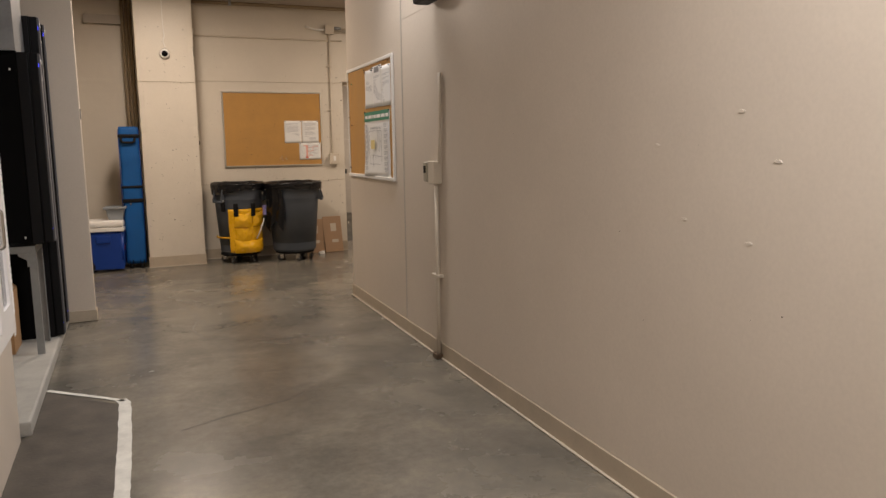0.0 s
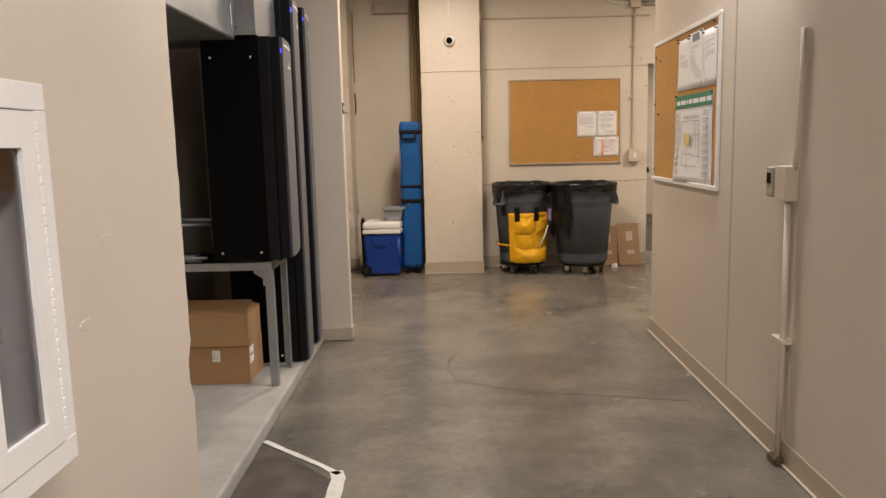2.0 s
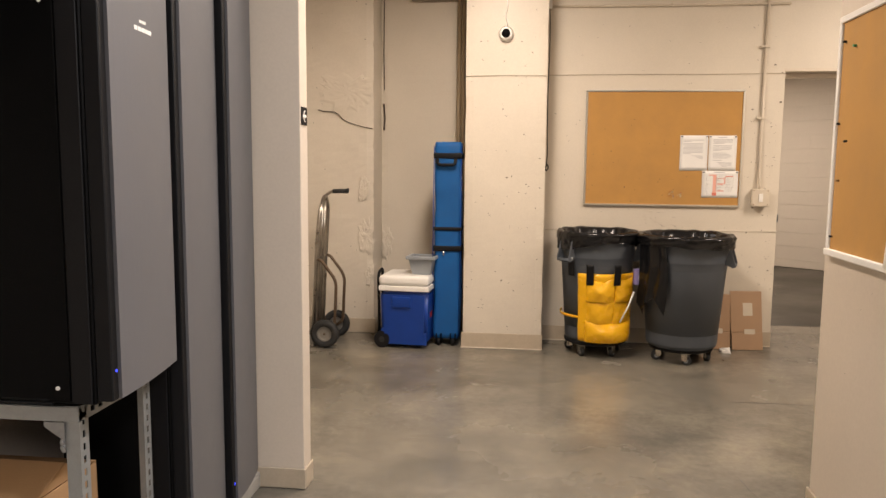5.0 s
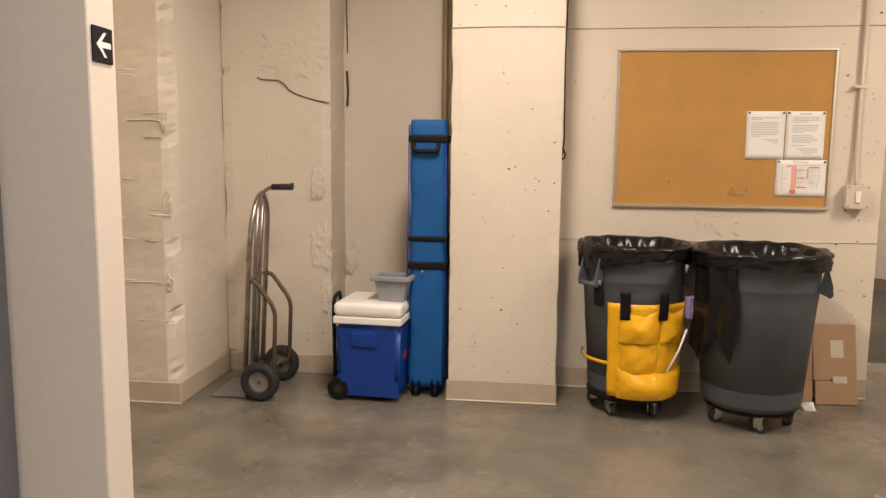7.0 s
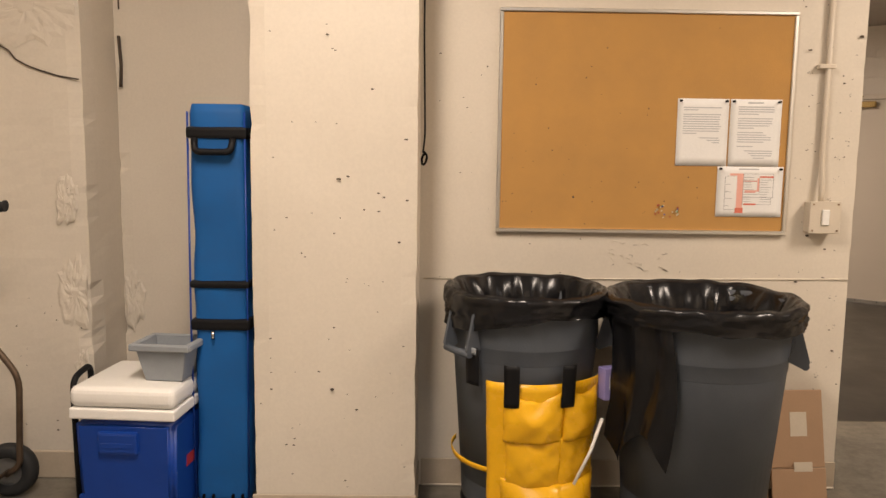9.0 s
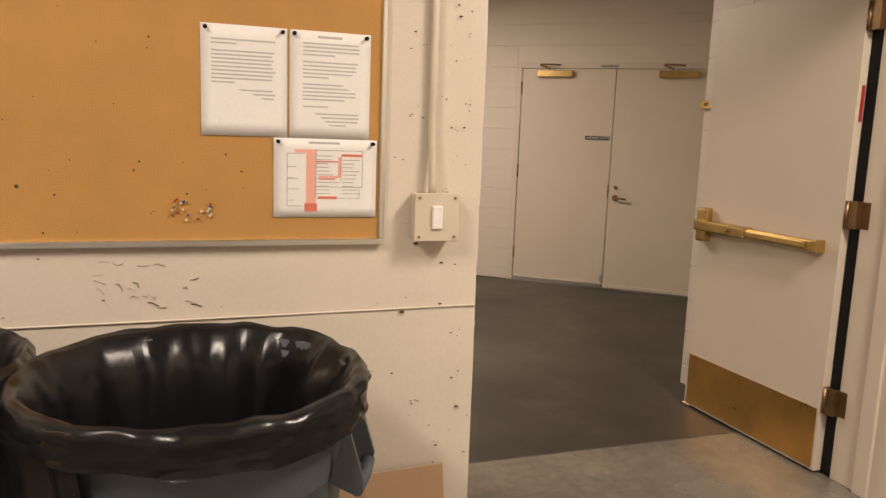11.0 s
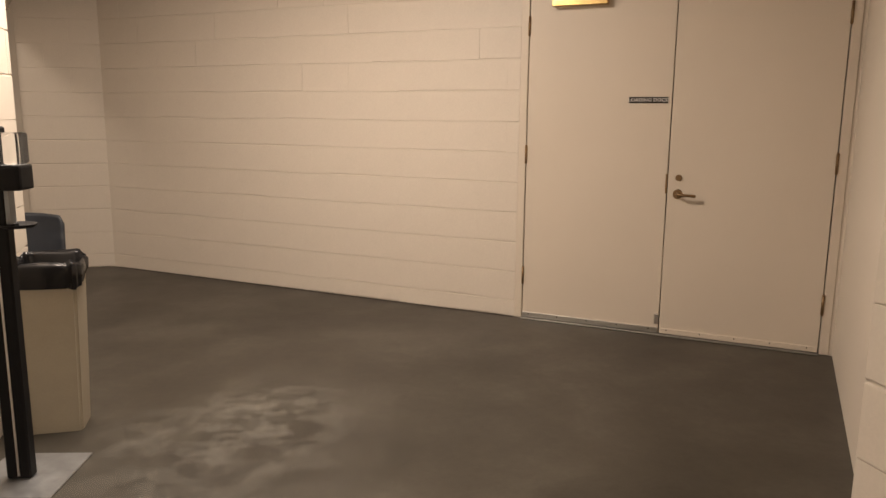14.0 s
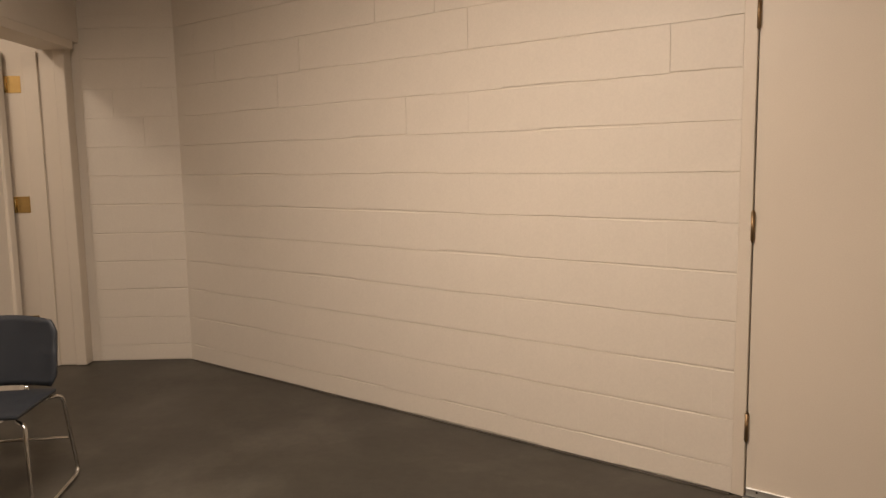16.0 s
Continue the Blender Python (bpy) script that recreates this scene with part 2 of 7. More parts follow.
def scuff(name, colour, scale, most):
    """Thin worn film: patchy, fading out towards the patch's rim."""
    m = mat(name, colour, 0.5, var=0.15, scale=6, grain=60, bump=0.0)
    nt = m.node_tree
    co = nt.nodes.new("ShaderNodeTexCoord")
    dist = nt.nodes.new("ShaderNodeVectorMath")
    dist.operation = "DISTANCE"
    dist.inputs[1].default_value = (0.5, 0.5, 0.5)
    flat = nt.nodes.new("ShaderNodeVectorMath")
    flat.operation = "MULTIPLY_ADD"
    flat.inputs[1].default_value, flat.inputs[2].default_value = (1, 1, 0), (0, 0, 0.5)
    fade = nt.nodes.new("ShaderNodeMapRange")
    fade.inputs[1].default_value, fade.inputs[2].default_value, fade.inputs[3].default_value, fade.inputs[4].default_value = 0.1, 0.46, 1.0, 0.0
    n = nt.nodes.new("ShaderNodeTexNoise")
    n.inputs["Scale"].default_value, n.inputs["Detail"].default_value, n.inputs["Roughness"].default_value = scale, 10.0, 0.68
    r = nt.nodes.new("ShaderNodeMapRange")
    r.inputs[1].default_value, r.inputs[2].default_value, r.inputs[4].default_value = 0.42, 0.66, most
    mul = nt.nodes.new("ShaderNodeMath")
    mul.operation = "MULTIPLY"
    nt.links.new(co.outputs["Generated"], flat.inputs[0])
    nt.links.new(flat.outputs[0], dist.inputs[0])
    nt.links.new(dist.outputs["Value"], fade.inputs[0])
    nt.links.new(co.outputs["Object"], n.inputs["Vector"])
    nt.links.new(n.outputs["Fac"], r.inputs[0])
    nt.links.new(fade.outputs[0], mul.inputs[0])
    nt.links.new(r.outputs[0], mul.inputs[1])
    nt.links.new(mul.outputs[0], nt.nodes["Principled BSDF"].inputs["Alpha"])
    return m


M_SCUFF = scuff("pale_scuffed_coating", (0.22, 0.205, 0.175), 6.5, 0.5)
M_STAIN = scuff("brown_floor_stain", (0.10, 0.075, 0.045), 3.0, 0.35)
M_PALE = scuff("pale_floor_wear", (0.30, 0.27, 0.22), 3.0, 0.5)
M_LED = glow("blue_status_light", (0.04, 0.06, 1.0), 3.0)

# ---------------------------------------------------------------- mesh helpers


def box(bm, x0, y0, z0, x1, y1, z1, bev=0.0, seg=1, m=None):
    """A box by its two corners, with bevelled edges."""
    t = bmesh.new()
    bmesh.ops.create_cube(t, size=1.0)
    for v in t.verts:
        v.co = Vector(((x0 + x1) / 2 + v.co.x * (x1 - x0), (y0 + y1) / 2 + v.co.y * (y1 - y0), (z0 + z1) / 2 + v.co.z * (z1 - z0)))
    if bev > 0:
        bmesh.ops.bevel(t, geom=t.edges[:], offset=bev, segments=seg, affect="EDGES", profile=0.6)
    join(bm, t, m)
    return bm


def join(bm, t, m=None):
    if m is not None:
        bmesh.ops.transform(t, matrix=m, verts=t.verts[:])
    idx = {v: bm.verts.new(v.co) for v in t.verts}
    for f in t.faces:
        try:
            bm.faces.new([idx[v] for v in f.verts]).smooth = f.smooth
        except ValueError:
            pass
    t.free()
    return bm


def cyl(bm, p, q, r, r2=None, n=16, cap=True):
    """A cylinder or cone from p to q."""
    p, q = Vector(p), Vector(q)
    d = q - p
    rot = d.to_track_quat("Z", "Y").to_matrix()
    r2 = r if r2 is None else r2
    rings = []
    for c, rad in ((p, r), (q, r2)):
        rings.append([bm.verts.new(c + rot @ Vector((rad * math.cos(2 * math.pi * i / n), rad * math.sin(2 * math.pi * i / n), 0))) for i in range(n)])
    for i in range(n):
        bm.faces.new((rings[0][i], rings[0][(i + 1) % n], rings[1][(i + 1) % n], rings[1][i])).smooth = True
    if cap:
        bm.faces.new(rings[0][::-1])
        bm.faces.new(rings[1])
    return bm


def smooth_path(pts, r, n=5):
    """Round the corners of a polyline with arcs of about radius r."""
    pts = [Vector(p) for p in pts]
    out = [pts[0]]
    for a, b, c in zip(pts, pts[1:], pts[2:]):
        d1, d2 = (a - b), (c - b)
        k = min(r, d1.length * 0.48, d2.length * 0.48)
        s, e = b + d1.normalized() * k, b + d2.normalized() * k
        for i in range(n + 1):
            t = i / n
            out.append(s * (1 - t) ** 2 + b * 2 * t * (1 - t) + e * t * t)
    out.append(pts[-1])
    return out


def tube(bm, pts, r, n=10, bend=0.0, cap=True):
    """A round tube along a path."""
    pts = smooth_path(pts, bend) if bend else [Vector(p) for p in pts]
    rings = []
    up = Vector((0.13, 0.21, 0.97)).normalized()
    for i, p in enumerate(pts):
        d = (pts[min(i + 1, len(pts) - 1)] - pts[max(i - 1, 0)]).normalized()
        s = d.cross(up)
        if s.length < 0.1:
            s = d.cross(Vector((1, 0.1, 0)))
        s.normalize()
        u = s.cross(d).normalized()
        up = u
        rings.append([bm.verts.new(p + r * (math.cos(2 * math.pi * k / n) * s + math.sin(2 * math.pi * k / n) * u)) for k in range(n)])
    for a, b in zip(rings, rings[1:]):
        for k in range(n):
            bm.faces.new((a[k], a[(k + 1) % n], b[(k + 1) % n], b[k])).smooth = True
    if cap:
        bm.faces.new(rings[0][::-1])
        bm.faces.new(rings[-1])
    return bm


def lathe(bm, prof, n=40, centre=(0, 0, 0), wob=None, close=False):
    """Turn a profile of (radius, z) about the z axis."""
    rings = []
    for j, (r, z) in enumerate(prof):
        ring = []
        for i in range(n):
            a = 2 * math.pi * i / n
            dr, dz = wob(a, j) if wob else (0, 0)
            ring.append(bm.verts.new((centre[0] + (r + dr) * math.cos(a), centre[1] + (r + dr) * math.sin(a), centre[2] + z + dz)))
        rings.append(ring)
    for a, b in zip(rings, rings[1:]):
        for i in range(n):
            bm.faces.new((a[i], a[(i + 1) % n], b[(i + 1) % n], b[i])).smooth = True
    if close:
        bm.faces.new(rings[0][::-1])
        bm.faces.new(rings[-1])
    return bm


def prism(bm, poly, z0, z1, m=None):
    """Extrude an xy polygon from z0 to z1."""
    t = bmesh.new()
    lo = [t.verts.new((x, y, z0)) for x, y in poly]
    hi = [t.verts.new((x, y, z1)) for x, y in poly]
    k = len(poly)
    t.faces.new(lo[::-1])
    t.faces.new(hi)
    for i in range(k):
        t.faces.new((lo[i], lo[(i + 1) % k], hi[(i + 1) % k], hi[i]))
    bmesh.ops.recalc_face_normals(t, faces=t.faces[:])
    return join(bm, t, m)


def mesh_of(name, bm, material, fix=True):
    if fix:
        bmesh.ops.recalc_face_normals(bm, faces=bm.faces[:])
    me = bpy.data.meshes.new(name)
    bm.to_mesh(me)
    bm.free()
    me.materials.append(material)
    return me


def thing(name, loc, rz=0.0, label="", category="", group="", kind=""):
    """An Empty at a thing's base."""
    e = new(name)
    e.empty_display_size = 0.1
    e.matrix_basis = pose(*loc, 0, 0, rz)
    return tagged(e, label, category, group, kind)


def part(name, bm, material, parent=None, label="", fix=True):
    """One mesh object under a thing or a part."""
    ob = new(name, mesh_of(name, bm, material, fix))
    if parent is not None:
        ob.parent = parent
    return tagged(ob, label)


def solid(name, bm, material, label="", category="", group="", kind="", loc=None, rz=0.0, fix=True):
    """One mesh object at top level."""
    ob = new(name, mesh_of(name, bm, material, fix))
    if loc is not None:
        ob.matrix_basis = pose(*loc, 0, 0, rz)
    return tagged(ob, label, category, group, kind)


def B(*a, **k):
    return box(bmesh.new(), *a, **k)


def C(*a, **k):
    return cyl(bmesh.new(), *a, **k)


def T(*a, **k):
    return tube(bmesh.new(), *a, **k)



# ---------------------------------------------------------------- structure
S = "structure"
H1, H2 = 3.25, 2.85          # ceiling heights of hall and vestibule
RX = 1.82                    # face of the corridor's long wall
YF = 9.72                    # face of the hall's far wall
DDA = math.radians(-38.9)    # heading of the double-door wall
DU = Vector((math.cos(DDA), math.sin(DDA), 0))
DN = Vector((math.sin(DDA), -math.cos(DDA), 0))    # its normal, into the vestibule
DO = Vector((4.912, 14.54, 0))                     # left foot of the double door

SKEW = Matrix.Translation((RX, 6.72, 0)) @ Matrix.Rotation(radians(-1.7), 4, "Z") @ Matrix.Translation((-RX, -6.72, 0))


def east(ob):
    """Turn what belongs to the corridor wall by the wall's slight skew."""
    ob.matrix_basis = SKEW @ ob.matrix_basis
    return ob


solid("floor", B(-3.2, -2.6, -0.12, 6.7, 10.6, 0), M_FLOOR, "polished grey concrete hall floor with faint stains", "floor", kind=S)
solid("floor", B(-0.4, 10.602, -0.12, 8.2, 17.6, -0.001), M_FLOOR2, "dark coated concrete vestibule floor, scuffed pale", "floor", kind=S)
solid("concrete_pad", B(-1.32, 4.085, 0, -0.556, 6.648, 0.076, bev=0.014, seg=2), M_PAD, "raised pale concrete equipment pad along the wall", "equipment pad", kind=S)


def ragged_wall(name, x0, x1, y0, y1, z1, material, label, amp=0.008, step=0.07, seed=3):
    """A plastered wall whose end at y1 has a broken, uneven arris."""
    bm = bmesh.new()
    rnd = random.Random(seed)
    n = int(z1 / step)
    rows = []
    off = 0.0
    for i in range(n + 1):
        z = z1 * i / n
        off = 0.7 * off + rnd.uniform(-amp, amp)
        cut = 0.03 if 0.55 < z < 0.66 else 0.0
        jx = rnd.uniform(0.004, 0.014)
        rows.append([bm.verts.new(p) for p in ((x0, y0, z), (x1, y0, z), (x1, y1 - 0.016 + off * 0.4 - cut, z), (x1 - jx, y1 + off - cut, z), (x0, y1 + off, z))])
    for a, b in zip(rows, rows[1:]):
        for k in range(5):
            bm.faces.new((a[k], a[(k + 1) % 5], b[(k + 1) % 5], b[k]))
    bm.faces.new(rows[0][::-1])
    bm.faces.new(rows[-1])
    return solid(name, bm, material, label, "wall", kind=S)


ragged_wall("wall_west", -1.32, -0.6, -2.6, 4.057, H1, M_CORR, "tan painted plaster wall with a broken end edge")
solid("wall_recess", B(-1.55, 4.0, 0, -1.322, 6.651, H1), M_CORR, "tan painted back wall of the equipment recess", "wall", kind=S)
solid("wall_stub", B(-3.2, 6.652, 0, -0.357, 6.757, H1, bev=0.003), M_CORR, "tan painted stub wall beside the cabinets", "wall", kind=S)
solid("wall_west_hall", B(-3.3, 6.758, 0, -3.1, 9.998, H1), M_CREAM, "cream painted hall side wall", "wall", kind=S)
east(solid("wall_east", B(RX, -2.6, 0, RX + 0.25, 6.72, H1, bev=0.004), M_CORR, "long tan painted corridor wall", "wall", kind=S))
solid("wall_south_hall", B(RX + 0.25, 6.5, 0, 6.7, 6.7, H1), M_CREAM, "cream painted hall wall", "wall", kind=S)
solid("wall_south", B(-0.6, -2.8, 0, RX, -2.6, H1), M_CORR, "tan painted wall closing the corridor", "wall", kind=S)
solid("wall_east_hall", B(6.6, 6.7, 0, 6.8, 9.72, H1), M_CREAM, "cream painted hall end wall", "wall", kind=S)
solid("ceiling", B(-3.2, -2.7, H1, 6.8, 10.0, H1 + 0.1), M_CEIL, "grey concrete hall ceiling", "ceiling", kind=S)
solid("ceiling", B(-0.4, 10.002, H2, 8.2, 17.6, H2 + 0.1), M_CEIL, "pale vestibule ceiling", "ceiling", kind=S)


def cast_wall(name, x0, y0, x1, y1, z0, z1, material, label, seed, amp=0.004, joints=(), arris=0.012):
    """Board-cast concrete: a box whose faces are slightly uneven, with broken arrises and raised joint ridges."""
    bm = bmesh.new()
    nx, ny, nz = max(2, int((x1 - x0) / 0.06)), max(2, int((y1 - y0) / 0.09)), int((z1 - z0) / 0.035)
    rnd = random.Random(seed)
    ring = [(i / nx, 0.0) for i in range(nx)] + [(1.0, j / ny) for j in range(ny)] + [(1 - i / nx, 1.0) for i in range(nx)] + [(0.0, 1 - j / ny) for j in range(ny)]
    rows = []
    for k in range(nz + 1):
        z = z0 + (z1 - z0) * k / nz
        row = []
        ridge = max((math.exp(-((z - j) / 0.012) ** 2) for j in joints), default=0.0)
        for u, v in ring:
            x, y = x0 + (x1 - x0) * u, y0 + (y1 - y0) * v
            p = Vector((x, y, z))
            d = noise.noise(p * 3.1 + Vector((seed, 0, 0))) * amp + noise.noise(p * 17.0) * amp * 0.35 + ridge * 0.003 * (0.4 + noise.noise(p * 9))
            nrm = Vector(((u == 1.0) - (u == 0.0), (v == 1.0) - (v == 0.0), 0))
            corner = (u in (0.0, 1.0)) and (v in (0.0, 1.0))
            if corner:
                chip = max(0.0, noise.noise(Vector((x * 3, y, z * 9 + seed))) - 0.15) * arris * 1.6 + max(0.0, noise.noise(Vector((x, y, z * 31 + seed)))) * arris * 0.35
                d = -arris * 0.3 - chip
            row.append(bm.verts.new(p + nrm * d))
        rows.append(row)
    m = len(ring)
    for a, b in zip(rows, rows[1:]):
        for i in range(m):
            bm.faces.new((a[i], a[(i + 1) % m], b[(i + 1) % m], b[i]))
    bm.faces.new(rows[0][::-1])
    bm.faces.new(rows[-1])
    return solid(name, bm, material, label, "wall", kind=S)


JZ = (0.93, 2.18)
cast_wall("wall_wing", -1.99, 9.06, -1.388, 10.3, 0, H1, M_CREAM, "cream painted cast concrete pier with rough arris", 5, amp=0.010, joints=(0.45, 0.95, 1.1, 1.5, 1.85), arris=0.05)
solid("wall_bay", B(-3.3, 10.0, 0, -1.98, 10.2, H1), M_CREAM, "cream painted back wall of the side bay", "wall", kind=S)
cast_wall("wall_north_panel", -1.39, 9.762, -0.672, 10.3, 0, H1, M_CREAM, "cream painted cast concrete panel with a crack", 7, amp=0.007, joints=(0.98, 1.72), arris=0.018)
cast_wall("wall_north_alcove", -0.68, 10.09, 0.13, 10.3, 0, H1, M_CREAM, "cream painted concrete alcove back", 9, amp=0.003, joints=(2.2,))
cast_wall("pillar", 0.126, 9.35, 0.752, 10.3, 0, H1, M_CREAM, "cream painted concrete pillar with pitted face", 11, amp=0.003, joints=(2.13,), arris=0.008)
cast_wall("wall_north", 0.745, YF, 2.605, 10.0, 0, H1, M_CREAM, "cream painted concrete wall with pitted surface", 13, amp=0.0025, joints=JZ, arris=0.004)
solid("wall_lintel", B(2.60, YF + 0.004, 2.22, 4.52, 10.0, H1), M_CREAM, "cream painted wall above the double doorway", "wall", kind=S)
solid("wall_north_east", B(4.515, YF, 0, 6.7, 10.0, H1), M_CREAM, "cream painted wall beside the doorway", "wall", kind=S)

# vestibule shell behind the block faces
solid("wall_vestibule_west", B(1.86, 10.0, 0, 2.082, 13.82, H2), M_BLOCK, "cream painted block wall", "wall", kind=S)
solid("wall_vestibule_entry", B(2.08, 10.002, 0, 2.602, 10.1, H2), M_BLOCK, "cream painted wall beside the doorway", "wall", kind=S)
solid("wall_vestibule_east", B(4.622, 10.002, 0, 4.86, 11.34, H2), M_BLOCK, "cream painted block wall behind the open door", "wall", kind=S)
solid("wall_vestibule_back", B(1.27, 16.96, 0, 2.4, 17.2, H2), M_BLOCK, "cream painted short wall beside the frame", "wall", kind=S)
bm = bmesh.new()
box(bm, 1.05, 13.6, 2.24, 1.27, 17.0, H2)
box(bm, 1.05, 13.6, 0, 1.27, 15.72, 2.24)
solid("wall_vestibule_recess", bm, M_BLOCK, "cream painted wall with a recessed doorway", "wall", kind=S)
solid("wall_vestibule_return", B(1.05, 13.6, 0, 1.9, 13.8, H2), M_BLOCK, "cream painted return wall", "wall", kind=S)


def dd(s, d, z):
    """A point by its way along the double-door wall, its distance in front of it and its height."""
    p = DO + DU * s + DN * d
    return (p.x, p.y, z)


DDM = Matrix(((DU.x, -DN.x, 0, DO.x), (DU.y, -DN.y, 0, DO.y), (0, 0, 1, 0), (0, 0, 0, 1)))   # x along, y into the wall, z up
LEAF = 0.912
bm = bmesh.new()
box(bm, -4.1, 0.003, 0, -0.055, 0.22, H2, m=DDM)
box(bm, -0.055, 0.003, 2.17, 2 * LEAF + 0.06, 0.22, H2, m=DDM)
box(bm, 2 * LEAF + 0.055, 0.003, 0, 2 * LEAF + 0.5, 0.22, H2, m=DDM)
solid("wall_vestibule_north", bm, M_BLOCK, "cream painted block wall with grey double doors", "wall", kind=S)
bm = bmesh.new()
box(bm, 2 * LEAF + 0.075, -2.75, 0, 2 * LEAF + 0.28, 0.01, H2, m=DDM)
solid("wall_vestibule_south", bm, M_BLOCK, "cream painted block wall beside the double doors", "wall", kind=S)

# ---------------------------------------------------------------- trim and floor marks
BASE = "baseboard"
bm = bmesh.new()
box(bm, RX - 0.012, -2.59, 0.004, RX - 0.002, 6.725, 0.105, bev=0.003)
east(solid("baseboard", bm, M_BASE, "taupe cove base along the corridor wall", "baseboard", kind=S))
# toe of the cove base; its lit line is put in as a paler colour
bm = bmesh.new()
box(bm, RX - 0.024, -2.59, 0.0, RX - 0.012, 6.73, 0.012, bev=0.004)
east(solid("trim", bm, M_PIPE, "pale cove toe at the foot of the wall, lit line in its colour", "trim", kind=S))
bm = bmesh.new()
box(bm, -0.574, 6.642, 0.002, -0.349, 6.651, 0.095, bev=0.003)
box(bm, -0.356, 6.6515, 0.002, -0.348, 6.765, 0.095, bev=0.003)
solid("baseboard", bm, M_BASE, "taupe cove base round the stub wall", "baseboard", kind=S)
bm = bmesh.new()
for a in ((-2.0, 9.048, -1.374, 9.06), (-1.387, 9.06, -1.372, 9.757), (-1.37, 9.750, -0.662, 9.762), (-0.671, 9.762, -0.66, 10.08), (-0.66, 10.078, 0.12, 10.09),
          (0.117, 9.342, 0.757, 9.347), (0.753, 9.349, 0.7585, 9.70), (0.766, 9.713, 2.606, 9.718)):
    box(bm, a[0], a[1], 0.001, a[2], a[3], 0.125, bev=0.003)
solid("baseboard", bm, M_BASE, "taupe painted base band round the hall walls", "baseboard", kind=S)
bm = bmesh.new()
for a in ((-2.0, 9.040, -1.366, 9.048), (0.11, 9.334, 0.762, 9.342), (0.772, 9.707, 2.606, 9.713)):
    box(bm, a[0], a[1], 0.0005, a[2], a[3], 0.010, bev=0.003)
solid("trim", bm, M_PIPE, "pale paint line at the foot of the pillar", "trim", kind=S)
east(solid("trim", B(RX - 0.004, 5.155, 0.11, RX + 0.002, 5.17, H1 - 0.01), M_GREIGE, "vertical joint strip in the corridor wall", "trim", kind=S))
east(solid("trim", B(RX - 0.0012, 3.3, 2.228, RX + 0.002, 5.15, 2.234), M_CORR, "faint horizontal joint in the corridor wall", "trim", kind=S))


def ribbon(pts, w, z0=0.0008, jag=0.0, seed=1, h=0.0012):
    """A thin strip laid on the floor along a path."""
    rnd = random.Random(seed)
    pts = [Vector((*p, 0)) for p in pts]
    fine = []
    for a, b in zip(pts, pts[1:]):
        k = max(1, int((b - a).length / 0.05))
        fine += [a.lerp(b, i / k) for i in range(k)]
    fine.append(pts[-1])
    bm = bmesh.new()
    prev = None
    for i, p in enumerate(fine):
        d = (fine[min(i + 1, len(fine) - 1)] - fine[max(0, i - 1)]).normalized()
        s = Vector((-d.y, d.x, 0))
        wa, wb = w / 2 + rnd.uniform(-jag, jag), w / 2 + rnd.uniform(-jag, jag)
        q = [bm.verts.new(p + s * wa + Vector((0, 0, z0 + h))), bm.verts.new(p - s * wb + Vector((0, 0, z0 + h))),
             bm.verts.new(p - s * wb + Vector((0, 0, z0))), bm.verts.new(p + s * wa + Vector((0, 0, z0)))]
        if prev:
            for k in range(4):
                bm.faces.new((prev[k], prev[(k + 1) % 4], q[(k + 1) % 4], q[k]))
        else:
            bm.faces.new(q)
        prev = q
    bm.faces.new(prev[::-1])
    return bm


tape = thing("floor_tape", (0, 0, 0), 0, "worn white tape outline on the concrete floor", "floor tape")
part("strip", ribbon([(-0.165, 4.47), (-0.145, 4.40), (-0.145, 3.9), (-0.155, 3.2), (-0.15, 2.4), (-0.15, 1.2)], 0.062, 0.003, 0.0025, 4), M_TAPE, tape)
part("strip", ribbon([(-0.555, 4.82), (-0.36, 4.64), (-0.24, 4.535), (-0.15, 4.44)], 0.028, 0.003, 0.002, 5), M_TAPE, tape)


def blotch(name, cx, cy, rx, ry, material, label, seed, z=0.0, rot=0.0, n=48, wild=0.35):
    """A stain with an uneven outline, lying on the floor."""
    bm = bmesh.new()
    c = bm.verts.new((cx, cy, z + 0.0016))
    ring = []
    for i in range(n):
        a = 2 * math.pi * i / n
        k = 1 + wild * noise.noise(Vector((math.cos(a) * 1.6 + seed, math.sin(a) * 1.6, seed * 0.7))) + 0.5 * wild * noise.noise(Vector((math.cos(a) * 6 + seed, math.sin(a) * 6, seed)))
        x, y = rx * k * math.cos(a), ry * k * math.sin(a)
        ring.append(bm.verts.new((cx + x * math.cos(rot) - y * math.sin(rot), cy + x * math.sin(rot) + y * math.cos(rot), z + 0.0008)))
    for i in range(n):
        bm.faces.new((c, ring[i], ring[(i + 1) % n]))
    return solid(name, bm, material, label, "stain", kind="structure")


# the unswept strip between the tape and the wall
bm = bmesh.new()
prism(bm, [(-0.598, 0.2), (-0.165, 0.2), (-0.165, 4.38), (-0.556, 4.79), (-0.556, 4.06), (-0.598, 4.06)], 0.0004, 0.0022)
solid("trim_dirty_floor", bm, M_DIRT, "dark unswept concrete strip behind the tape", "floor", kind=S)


def crack(pts, w, seed, label="thin crack in the concrete floor"):
    rnd = random.Random(seed)
    out = []
    for a, b in zip(pts, pts[1:]):
        k = max(2, int(math.dist(a, b) / 0.06))
        for i in range(k):
            t = i / k
            out.append((a[0] + (b[0] - a[0]) * t + rnd.uniform(-0.012, 0.012), a[1] + (b[1] - a[1]) * t + rnd.uniform(-0.012, 0.012)))
    out.append(pts[-1])
    solid("trim_crack", ribbon(out, w, 0.0002, w * 0.3, seed, 0.0006), M_DIRT, label, "crack", kind=S)


